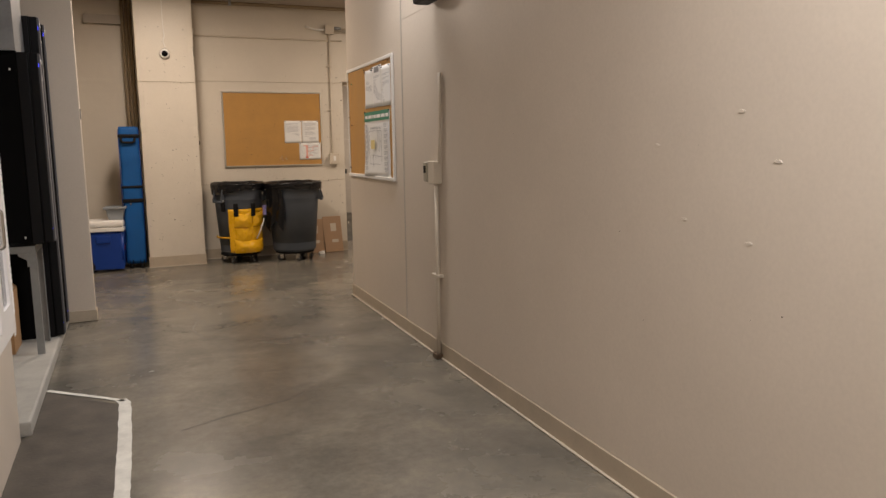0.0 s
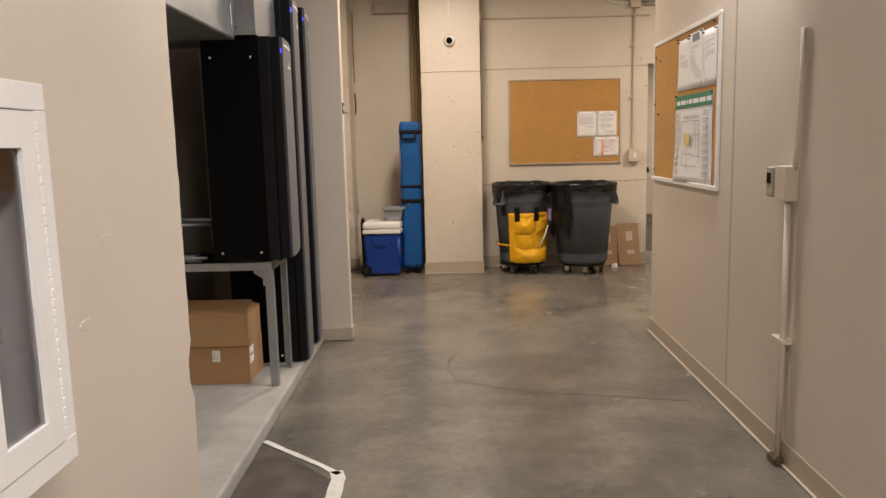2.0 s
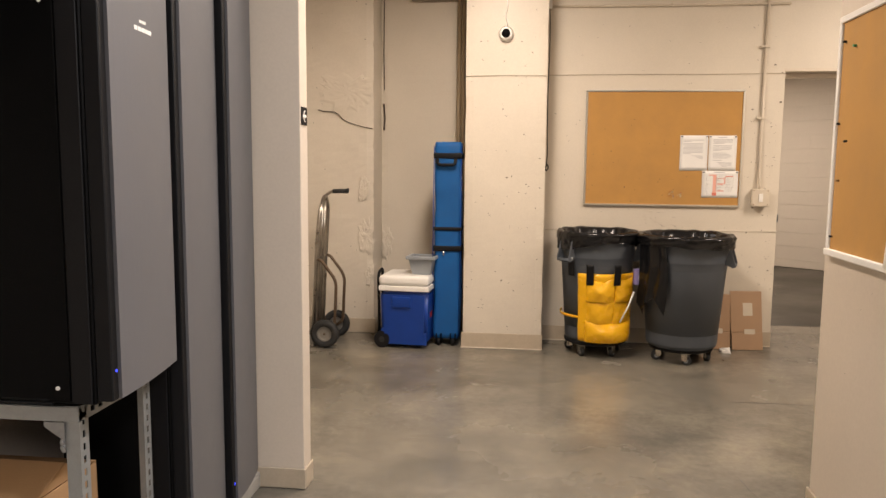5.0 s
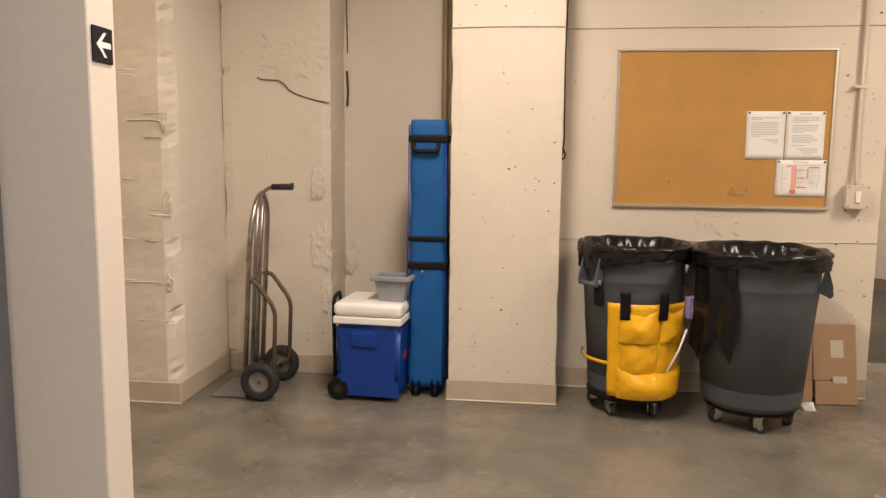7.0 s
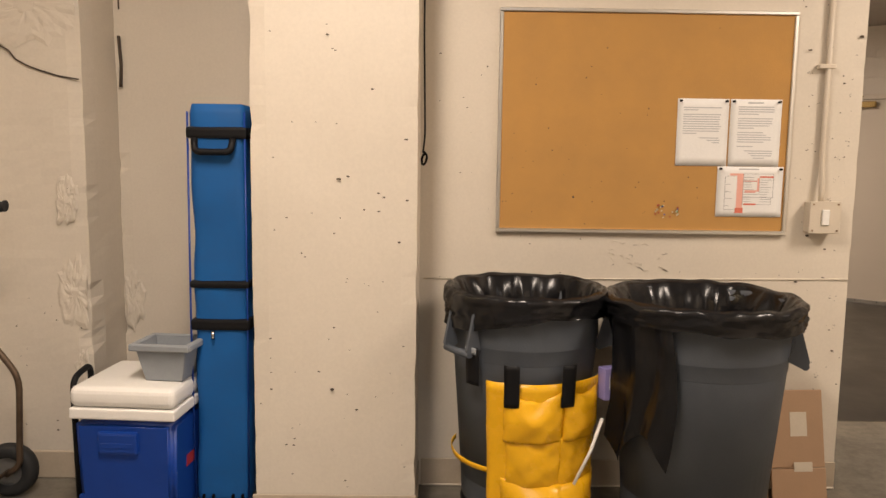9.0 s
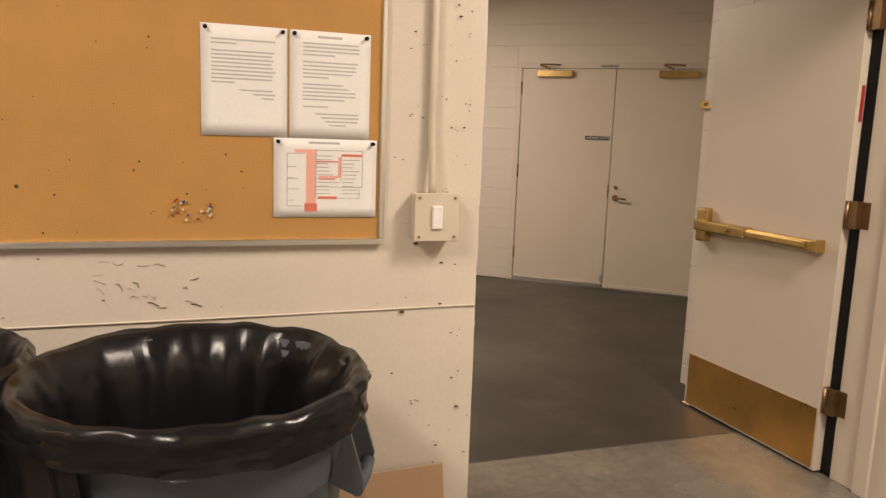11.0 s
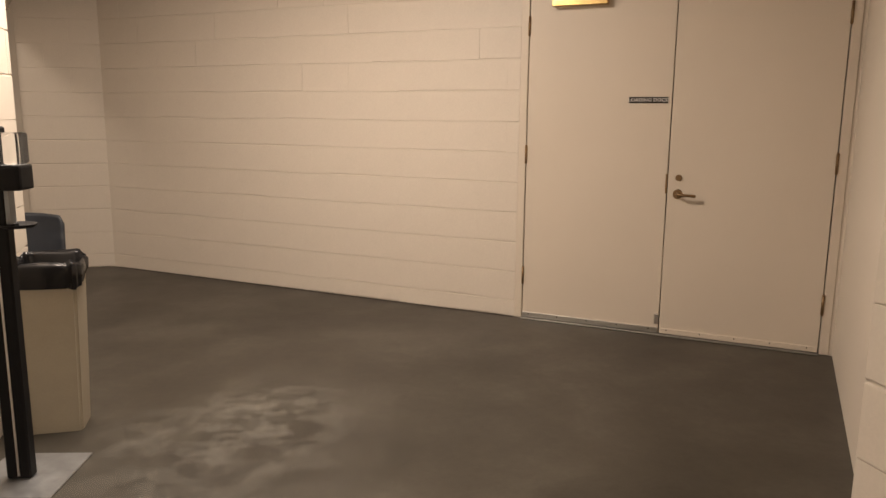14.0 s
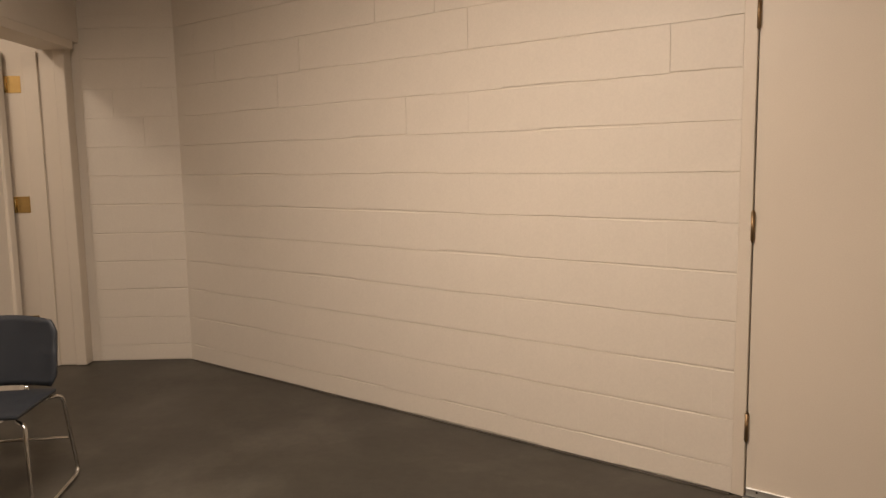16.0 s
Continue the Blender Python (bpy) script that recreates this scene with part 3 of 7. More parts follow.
crack([(0.40, 6.62), (0.38, 6.28), (0.325, 5.97), (0.382, 5.65), (0.545, 5.57), (0.70, 5.49), (0.91, 5.40), (1.06, 5.365), (1.41, 5.285), (1.62, 5.24)], 0.007, 3)
crack([(0.1, 3.85), (0.45, 4.0), (0.72, 4.1), (0.95, 4.3)], 0.006, 6)
crack([(1.63, 7.0), (1.65, 6.86), (1.68, 6.6), (1.66, 6.4)], 0.005, 8)
solid("trim_floor_joint", B(2.6, 10.594, -0.004, 4.62, 10.604, 0.0012), M_DIRT, "dark joint between hall and vestibule floors", "floor joint", kind=S)
solid("trim_floor_joint", B(1.9, 8.2, 0.0002, 6.5, 8.206, 0.001), M_DIRT, "saw-cut joint in the hall floor", "floor joint", kind=S)

# ---------------------------------------------------------------- far wall of the hall


def corkboard(name, loc, rz, w, h, fw, label, mat_frame, tray=0.0):
    """A framed cork board in its own xz plane, front towards -y, lower left corner at the origin."""
    e = thing(name, loc, rz, label, "bulletin board")
    part("cork", B(fw * 0.6, -0.009, fw * 0.6, w - fw * 0.6, 0.0, h - fw * 0.6), M_CORK, e, "tan pinholed cork")
    for a in ((0, 0, w, fw), (0, h - fw, w, h)):
        part("frame_rail", B(a[0], -0.018 - (tray if a[1] == 0 else 0), a[1], a[2], 0.0, a[3], bev=0.003), mat_frame, e, "thin aluminium rail")
    for x in (0, w - fw):
        part("frame_stile", B(x, -0.0175, fw + 0.0005, x + fw, 0.0, h - fw - 0.0005, bev=0.003), mat_frame, e, "thin aluminium stile")
    return e


corkboard("bulletin_board", (1.074, YF, 1.134), 0, 1.236, 0.926, 0.016, "tan cork bulletin board in a thin aluminium frame", M_ALU, 0.006)


def sheet(bm, x0, z0, x1, z1, y, curl=0.0, nx=8, nz=8, seed=0.0, th=0.0006):
    """A slightly curled sheet of paper hanging in the xz plane, front towards -y."""
    rows = []
    for s in (0.0, th):
        rr = []
        for j in range(nz + 1):
            r = []
            for i in range(nx + 1):
                u, v = i / nx, j / nz
                d = curl * (1 - v) ** 2 * (0.4 + 0.6 * math.sin(3.0 * u + seed)) + curl * 0.3 * math.sin(5 * v + seed)
                r.append(bm.verts.new((x0 + (x1 - x0) * u, y - abs(d) - th + s, z0 + (z1 - z0) * v)))
            rr.append(r)
        rows.append(rr)
    for k, rr in enumerate(rows):
        for j in range(nz):
            for i in range(nx):
                q = (rr[j][i], rr[j][i + 1], rr[j + 1][i + 1], rr[j + 1][i])
                bm.faces.new(q if k == 0 else q[::-1]).smooth = True
    f, b = rows
    edge = [(0, i) for i in range(nx)] + [(j, nx) for j in range(nz)] + [(nz, nx - i) for i in range(nx)] + [(nz - j, 0) for j in range(nz)]
    for (j, i), (j2, i2) in zip(edge, edge[1:] + edge[:1]):
        bm.faces.new((f[j][i], b[j][i], b[j2][i2], f[j2][i2]))
    return bm


def pin(parent, x, y, z, material, k=1.0):
    bm = bmesh.new()
    cyl(bm, (x, y, z), (x, y - 0.004, z), 0.0055 * k, n=10)
    cyl(bm, (x, y - 0.004, z), (x, y - 0.010, z), 0.003 * k, n=8)
    cyl(bm, (x, y - 0.010, z), (x, y - 0.013, z), 0.005 * k, n=10)
    return part("pin", bm, material, parent)


def printed(name, loc, rz, w, h, lines, label, curl=0.0, seed=0, left=0.1, right=0.1, pins=True):
    """A pinned sheet with bars for its lines of print: (from top, indent, length, thickness)."""
    e = thing(name, loc, rz, label, "paper notice")
    part("page", sheet(bmesh.new(), 0, 0, w, h, 0, curl, seed=seed), M_PAPER, e)
    bm = bmesh.new()
    for top, ind, ln, th in lines:
        box(bm, w * ind, -0.0012, h - top - th, w * (ind + ln), -0.0008, h - top)
    part("print_line", bm, M_INKL, e, "grey lines of print")
    if pins:
        for x in (0.012, w - 0.012):
            pin(e, x, -0.001, h - 0.01, M_BLACKM)
    return e


def paras(seed, n, h, ind, ln, start, step=0.0098, th=0.0040):
    rnd = random.Random(seed)
    out, y = [], start
    for i in range(n):
        last = rnd.random() < 0.22
        out.append((y, ind, ln * (rnd.uniform(0.35, 0.8) if last else rnd.uniform(0.93, 1.0)), th))
        y += step * (1.9 if last else 1.0)
        if y > h - 0.03:
            break
    return out


PB = YF - 0.0095
printed("notice", (1.825, PB, 1.423), 0, 0.216, 0.279, paras(2, 14, 0.279, 0.12, 0.74, 0.035), "white printed notice pinned to the cork board", 0.002, 1)
printed("notice", (2.047, PB, 1.423), 0, 0.216, 0.279, [(0.012, 0.34, 0.3, 0.006)] + paras(5, 24, 0.279, 0.16, 0.70, 0.03), "white printed notice pinned to the cork board", 0.002, 2)
pl = printed("floor_plan", (2.006, PB - 0.001, 1.210), -0.3, 0.279, 0.212, [(0.008, 0.33, 0.3, 0.006)], "landscape evacuation plan sheet with a red route", 0.002, 3)
bm = bmesh.new()
for a in ((0.035, 0.030, 0.0362, 0.172), (0.035, 0.171, 0.082, 0.1722), (0.035, 0.030, 0.082, 0.0312), (0.112, 0.181, 0.24, 0.1822), (0.239, 0.082, 0.2402, 0.182), (0.112, 0.082, 0.24, 0.0832),
          (0.112, 0.052, 0.232, 0.0532), (0.112, 0.052, 0.1132, 0.181), (0.036, 0.104, 0.066, 0.105), (0.231, 0.052, 0.2322, 0.082), (0.18, 0.096, 0.1812, 0.17)):
    box(bm, a[0], -0.0016, a[1], a[2], -0.001, a[3])
q = random.Random(8)
for i in range(11):
    az = 0.064 + i * 0.0102
    box(bm, 0.114, -0.0017, az, 0.114 + q.uniform(0.03, 0.062), -0.0011, az + 0.0014)
    box(bm, 0.184, -0.0017, az, 0.184 + q.uniform(0.025, 0.052), -0.0011, az + 0.0014)
for i in range(4):
    box(bm, 0.037, -0.0017, 0.046 + i * 0.03, 0.037 + q.uniform(0.012, 0.03), -0.0011, 0.0472 + i * 0.03)
part("print_line", bm, M_INK, pl, "thin plan lines")
for a in ((0.182, 0.166, 0.24, 0.1725), (0.112, 0.150, 0.17, 0.153), (0.12, 0.103, 0.165, 0.106), (0.118, 0.050, 0.170, 0.057), (0.082, 0.016, 0.116, 0.038)):
    part("route_mark", B(a[0], -0.0020, a[1], a[2], -0.0017, a[3]), M_REDINK, pl, "red marked route")
M_PINK = mat("pink_printed_ink", (0.80, 0.42, 0.34), 0.8)
for a in ((0.086, 0.038, 0.112, 0.174), (0.055, 0.174, 0.112, 0.183), (0.172, 0.108, 0.182, 0.164), (0.12, 0.107, 0.172, 0.113)):
    part("route_band", B(a[0], -0.0013, a[1], a[2], -0.0009, a[3]), M_PINK, pl, "pale pink route band")
pins = thing("push_pins", (1.80, YF - 0.0095, 1.232), 0, "cluster of coloured push pins in the cork", "push pins")
M_PINB = mat("blue_pin_plastic", (0.03, 0.08, 0.35), 0.4)
M_PING = mat("green_pin_plastic", (0.05, 0.30, 0.12), 0.4)
M_PINW = mat("clear_pin_plastic", (0.65, 0.60, 0.45), 0.3)
rnd = random.Random(12)
for i in range(24):
    a, r = rnd.uniform(0, 6.28), rnd.uniform(0.02, 0.055)
    pin(pins, r * math.cos(a), 0.006, r * 0.75 * math.sin(a), rnd.choice((M_REDP, M_PINB, M_PING, M_PINW, M_PINW, M_PINW)), 0.62)
bm = bmesh.new()
rnd = random.Random(5)
for i in range(60):
    x, z = rnd.uniform(1.1, 2.27), rnd.uniform(1.17, 1.5) if rnd.random() < 0.75 else rnd.uniform(1.5, 2.02)
    r = rnd.choice((0.0015, 0.002, 0.003))
    cyl(bm, (x, YF - 0.0088, z), (x, YF - 0.0094, z), r, n=6)
cyl(bm, (1.40, YF - 0.0088, 1.285), (1.40, YF - 0.0095, 1.285), 0.005, n=10)
solid("trim_pinholes", bm, M_HOLE, "old pin holes in the cork board", "pin holes", kind="stuff")

# pits, chips and cracks in the painted concrete


def pits(name, n, seed, face, label, big=0.012, dens=None):
    """Small blow holes: shallow dark lens shapes on a wall face. face(u, v) gives a point and the outward normal."""
    rnd = random.Random(seed)
    bm = bmesh.new()
    for i in range(n):
        u, v = rnd.random(), rnd.random()
        p, nrm = face(u, v)
        r = big * rnd.uniform(0.15, 0.6) * (1.7 if rnd.random() < 0.1 else 1.0)
        up = Vector((0, 0, 1))
        s = up.cross(nrm).normalized()
        k = 7
        ring = []
        for j in range(k):
            a = 2 * math.pi * j / k
            rr = r * rnd.uniform(0.6, 1.3)
            ring.append(bm.verts.new(p + nrm * 0.0028 + s * rr * 1.35 * math.cos(a) + up * rr * 0.7 * math.sin(a)))
        c = bm.verts.new(p + nrm * 0.0020)
        for j in range(k):
            bm.faces.new((c, ring[j], ring[(j + 1) % k]))
    return solid(name, bm, M_HOLE, label, "wall pits", kind="stuff")


FN = Vector((0, -1, 0))
SPALLS = [(2.386, 1.506, 0.014), (2.516, 1.468, 0.013), (2.48, 1.546, 0.008), (2.548, 1.535, 0.009), (2.506, 1.368, 0.008), (2.49, 1.289, 0.008), (2.534, 0.739, 0.016),
          (2.538, 0.863, 0.012), (2.277, 0.754, 0.011), (2.389, 0.981, 0.007), (2.42, 0.66, 0.012), (2.50, 0.52, 0.014), (2.55, 1.72, 0.012), (2.36, 1.82, 0.010)]
for cx, cz, size in SPALLS:
    pits("trim_spall", 4, int(cx * 1000 + cz * 100), lambda u, v: (Vector((cx + (u - 0.5) * size * 2.6, 9.716, cz + (v - 0.5) * size * 2.2)), FN), "crumbled spall hole in the painted wall", size * 0.48)
pits("trim_pits_pillar", 90, 3, lambda u, v: (Vector((0.15 + 0.57 * u, 9.345, 0.15 + 2.6 * v)), FN), "blow holes in the pillar face", 0.009)
pits("trim_pits_wall", 60, 4, lambda u, v: (Vector((2.33 + 0.26 * u, 9.716, 0.2 + 2.4 * v)), FN), "blow holes in the painted wall", 0.008)
pits("trim_pits_wall", 60, 7, lambda u, v: (Vector((0.8 + 1.6 * u, 9.716, 0.93 + 1.7 * v)), FN), "blow holes in the painted wall", 0.006)
pits("trim_pits_wall", 40, 9, lambda u, v: (Vector((-1.36 + 0.66 * u, 9.755, 0.2 + 2.6 * v)), FN), "blow holes in the cast panel", 0.008)
east(pits("trim_pits_wall", 26, 19, lambda u, v: (Vector((RX - 0.0005, 0.8 + 5.8 * u, 0.5 + 1.9 * v)), Vector((-1, 0, 0))), "small nicks in the corridor wall", 0.004))


def scar(name, cx, cy, cz, w, h, seed, label, nrm=FN, n=26, material=None, rise=1.0, limit=9.0):
    """A patch of broken plaster: crumbled flakes with an uneven outline."""
    bm = bmesh.new()
    up = Vector((0, 0, 1))
    s = up.cross(nrm).normalized()
    c = Vector((cx, cy, cz))
    rings = []
    steps = (1.0, 0.84, 0.68, 0.52, 0.36, 0.2)
    for k, f in enumerate(steps):
        ring = []
        for i in range(n):
            a = 2 * math.pi * i / n
            q = f * (1 + 0.45 * noise.noise(Vector((math.cos(a) * 2, math.sin(a) * 2, seed))) + 0.3 * noise.noise(Vector((math.cos(a) * 6, math.sin(a) * 6, seed + 4))))
            p = c + s * w / 2 * q * math.cos(a) + up * h / 2 * q * math.sin(a)
            p.x = min(p.x, limit)
            lift = 0.0 if k == 0 else 0.0025 + 0.010 * max(0.0, noise.noise(p * 28 + Vector((seed, 0, 0)))) + 0.005 * noise.noise(p * 75)
            ring.append(bm.verts.new(p + nrm * ((-0.0015 if k == 0 else 0.0004) + rise * lift)))
        rings.append(ring)
    for a, b in zip(rings, rings[1:]):
        for i in range(n):
            bm.faces.new((a[i], a[(i + 1) % n], b[(i + 1) % n], b[i]))
    bm.faces.new(rings[-1])
    return solid(name, bm, material or M_CREAM, label, "plaster scar", kind=S)


scar("trim_scar", -0.74, 9.757, 0.84, 0.16, 0.30, 3, "broken plaster patch on the cast panel", n=34, rise=0.9, limit=-0.688)
scar("trim_scar", -0.76, 9.757, 1.24, 0.10, 0.22, 5, "broken plaster patch on the cast panel", n=34, rise=0.9, limit=-0.688)
scar("trim_scar", -0.72, 9.757, 0.5, 0.07, 0.18, 6, "broken plaster patch on the cast panel", n=34, rise=0.9, limit=-0.688)
scar("trim_scar", -0.9, 9.757, 2.05, 0.5, 0.3, 8, "rough trowelled plaster on the cast panel", n=40, rise=0.7, limit=-0.690)
scar("trim_scar", -0.62, 10.085, 0.75, 0.1, 0.3, 9, "crumbled plaster in the alcove")
scar("trim_scar", -1.42, 9.058, 1.15, 0.06, 0.14, 10, "broken arris on the concrete pier", rise=0.7)
scar("trim_scar", -1.42, 9.058, 0.7, 0.05, 0.1, 11, "broken arris on the concrete pier", rise=0.7)
scar("trim_scar", -1.42, 9.058, 1.6, 0.05, 0.12, 14, "broken arris on the concrete pier", rise=0.7)
for k, (yy, zz) in enumerate(((1.9, 1.45), (1.75, 1.3), (2.15, 1.1), (1.85, 1.05), (2.3, 1.35))):
    east(scar("trim_scar", RX - 0.001, yy, zz, 0.035, 0.012, 20 + k, "paint blister on the corridor wall", Vector((-1, 0, 0)), 14, M_CORR, 0.08))
for k, (yy, zz) in enumerate(((3.2, 1.35), (3.05, 1.25), (3.45, 1.15), (3.3, 0.95), (3.0, 1.5))):
    scar("trim_scar", -0.5995, yy, zz, 0.08, 0.03, 30 + k, "trowel mark on the tan plaster", Vector((1, 0, 0)), 14, M_CORR, 0.2)


def wall_crack(pts, y, w, label, material=None):
    bm = bmesh.new()
    tube(bm, [(x, y, z) for x, z in pts], w, n=5)
    return solid("trim_crack", bm, material or M_HOLE, label, "crack", kind=S)


wall_crack([(-1.15, 1.905), (-1.11, 1.89), (-1.05, 1.888), (-1.01, 1.885), (-0.97, 1.862), (-0.945, 1.828), (-0.90, 1.803), (-0.85, 1.785), (-0.77, 1.762), (-0.685, 1.748)], 9.754, 0.0035, "dark crack across the cast panel")
wall_crack([(-0.645, 2.9), (-0.65, 2.4), (-0.645, 2.1)], 10.082, 0.004, "dark joint in the alcove corner")
wall_crack([(-0.65, 1.98), (-0.642, 1.85), (-0.648, 1.75)], 10.08, 0.008, "dark gap in the alcove corner")
for k in range(20):
    q = random.Random(40 + k)
    ax, az = q.uniform(1.55, 1.80), q.uniform(0.97, 1.10)
    wall_crack([(ax, az), (ax + q.uniform(0.005, 0.014), az + q.uniform(-0.006, 0.006)), (ax + q.uniform(0.008, 0.028), az + q.uniform(-0.016, 0.006))], 9.7185, q.uniform(0.0006, 0.0012), "small scratched chips under the cork board", M_BASE if k % 4 else M_HOLE)
for k in range(30):
    q = random.Random(90 + k)
    ax, az, ln = q.uniform(-1.97, -1.5), q.choice((1.84, 1.86, 1.1, 1.07, 0.97, 0.94, 1.5, 1.62, 0.46, 0.7, 1.28)) + q.uniform(-0.02, 0.02), q.uniform(0.06, 0.3)
    wall_crack([(ax, az), (min(-1.40, ax + ln * 0.5), az + q.uniform(-0.008, 0.008)), (min(-1.395, ax + ln), az + q.uniform(-0.012, 0.006))], 9.0575, q.uniform(0.0018, 0.0034), "board mark ridge on the concrete pier", M_CREAM)
wall_crack([(0.77, 0.928), (1.2, 0.932), (1.7, 0.935), (2.2, 0.94), (2.6, 0.944)], 9.717, 0.003, "cast joint ridge along the wall", M_CREAM)
wall_crack([(0.77, 2.178), (1.4, 2.182), (2.0, 2.18), (2.6, 2.185)], 9.7175, 0.003, "cast joint ridge along the wall", M_BASE)
wall_crack([(0.13, 2.128), (0.4, 2.133), (0.74, 2.13)], 9.3475, 0.003, "cast joint line on the pillar", M_BASE)

# electrical things on the far wall
e = thing("light_switch", (2.452, YF, 1.214), 0, "cream surface-mounted switch box with a white rocker", "light switch")
part("box_body", B(-0.062, -0.055, -0.065, 0.062, 0, 0.065, bev=0.004), M_PIPE, e)
part("cover_plate", B(-0.066, -0.060, -0.068, 0.066, -0.0552, 0.068, bev=0.002), M_PIPE, e)
part("rocker", B(-0.016, -0.068, -0.033, 0.016, -0.0602, 0.033, bev=0.003), M_WHITE, e, "white rocker")
for x, z in ((-0.052, 0.055), (0.052, 0.055), (-0.052, -0.055), (0.052, -0.055)):
    part("screw", C((x, -0.0602, z), (x, -0.063, z), 0.004, n=8), M_BRONZE, e)
e = thing("conduit", (2.430, YF, 1.28), 0, "cream painted conduit rising from the switch", "conduit")
part("tube_run", T([(0.014, -0.03, 0), (0.014, -0.028, 0.06), (0.013, -0.016, 0.18), (0.014, -0.016, 1.52)], 0.0115, bend=0.05), M_PIPE, e)
for z in (0.55, 1.1):
    part("strap", B(-0.030, -0.03, z, 0.038, 0.0, z + 0.018, bev=0.002), M_PIPE, e)
e = thing("junction_box", (2.446, YF, 2.845), 0, "painted junction box with conduits, high on the wall", "junction box")
part("box_body", B(-0.06, -0.06, -0.055, 0.06, 0, 0.06, bev=0.004), M_PIPE, e)
part("cover_plate", B(-0.05, -0.065, -0.045, 0.05, -0.0602, 0.05, bev=0.002), M_PIPE, e)
part("coupling", C((0.06, -0.03, 0.02), (0.15, -0.03, 0.02), 0.02), M_GALV, e)
for z in (-0.02, 0.02):
    part("tube_run", T([(0.06, -0.03, z), (0.6, -0.03, z)], 0.012), M_PIPE, e)
part("cable", T([(-0.06, -0.03, 0), (-0.18, -0.03, -0.01), (-0.3, -0.02, 0.03)], 0.012, bend=0.1), M_WHITE, e, "white cable stub")
e = thing("conduit", (0.76, YF, 2.715), 0, "thin painted conduit running along the wall", "conduit")
part("tube_run", T([(0.0, -0.014, 0), (0.9, -0.014, -0.004), (1.85, -0.014, 0.0)], 0.010), M_PIPE, e)
for x in (0.3, 0.95, 1.55):
    part("strap", B(x, -0.026, -0.014, x + 0.015, 0, 0.012, bev=0.002), M_PIPE, e)
solid("conduit", T([(0.78, 9.60, 3.085), (2.2, 9.60, 3.09), (4.4, 9.60, 3.09)], 0.022), M_BROWN, "dark pipe under the hall ceiling", "pipe", loc=(0, 0, 0))
solid("hanger_strap", B(1.2, 9.578, 3.06, 1.23, 9.622, H1), M_GALV, "steel strap holding the ceiling pipe", "pipe strap")
solid("hanger_strap", B(3.2, 9.578, 3.06, 3.23, 9.622, H1), M_GALV, "steel strap holding the ceiling pipe", "pipe strap")
e = thing("door_contact", (0.752, 9.62, 2.68), 0, "small white sensor box with a hanging cable", "sensor")
part("case", B(0.0, -0.02, 0, 0.03, 0.02, 0.09, bev=0.004), M_WHITE, e)
part("cable", T([(0.012, 0, 0), (0.02, 0.0, -0.2), (0.012, 0, -0.7), (0.02, 0, -1.15), (0.012, 0.0, -1.22)], 0.004, n=6, bend=0.1), M_BLACKM, e, "thin black cable")
part("knot", T([(0.012, 0, -1.21), (0.03, -0.01, -1.23), (0.024, -0.02, -1.26), (0.01, 0, -1.27), (0.006, 0.01, -1.24), (0.02, 0, -1.22)], 0.005, n=6, bend=0.015), M_BLACKM, e, "black cable knot")
e = thing("dome_camera", (0.432, 9.343, 2.44), 0, "small white dome security camera on the pillar", "security camera")
bm = bmesh.new()
cyl(bm, (0, 0, 0), (0, -0.02, 0), 0.058, 0.056, n=28)
cyl(bm, (0, -0.02, 0), (0, -0.045, 0), 0.056, 0.04, n=28)
part("mount", bm, M_WHITE, e)
bm = bmesh.new()
bmesh.ops.create_uvsphere(bm, u_segments=20, v_segments=12, radius=0.034, matrix=Matrix.Translation((0, -0.042, 0)))
part("lens_dome", bm, M_BLACK, e, "black glossy dome")
part("cable", T([(0, -0.008, 0.055), (0.012, -0.012, 0.09), (-0.012, -0.012, 0.14), (0.01, -0.01, 0.19), (0.0, -0.008, 0.3), (0.0, -0.006, 0.62)], 0.004, n=6, bend=0.03), M_WHITE, e)
for k, x in enumerate((0.02, 0.062, 0.1)):
    solid("riser_pipe", T([(x, 9.98 - 0.02 * k, 0.0), (x, 9.98 - 0.02 * k, H1 - 0.002)], 0.019), M_BROWN, "brown painted riser pipe in the alcove", "pipe", group="riser pipes in the alcove")


def compound(y0, y1, z0, z1, proud, seed, material, label):
    """A trowelled band on the recess wall with wandering edges."""
    bm = bmesh.new()
    n = 24
    rows = []
    for i in range(n + 1):
        z = z0 + (z1 - z0) * i / n
        a = y0 + 0.02 * noise.noise(Vector((seed, z * 2.3, 0)))
        b = y1 + 0.02 * noise.noise(Vector((seed + 5, z * 2.3, 0)))
        rows.append([bm.verts.new(p) for p in ((-1.3215, a, z), (-1.3215 + proud, a + 0.02, z), (-1.3215 + proud, b - 0.02, z), (-1.3215, b, z))])
    for a, b in zip(rows, rows[1:]):
        for k in range(3):
            bm.faces.new((a[k], a[k + 1], b[k + 1], b[k]))
    bm.faces.new(rows[0])
    bm.faces.new(rows[-1][::-1])
    bmesh.ops.recalc_face_normals(bm, faces=bm.faces[:])
    return solid("trim_wall_band", bm, material, label, "wall patch", kind=S)


compound(5.07, 5.31, 0.078, 2.2, 0.002, 1.0, M_DRYWALL, "bare tan drywall strip in the recess")
compound(5.29, 5.47, 0.078, 2.2, 0.005, 2.0, M_COMPOUND, "white joint compound band in the recess")
compound(4.95, 5.09, 0.078, 2.2, 0.005, 3.0, M_COMPOUND, "white joint compound band in the recess")


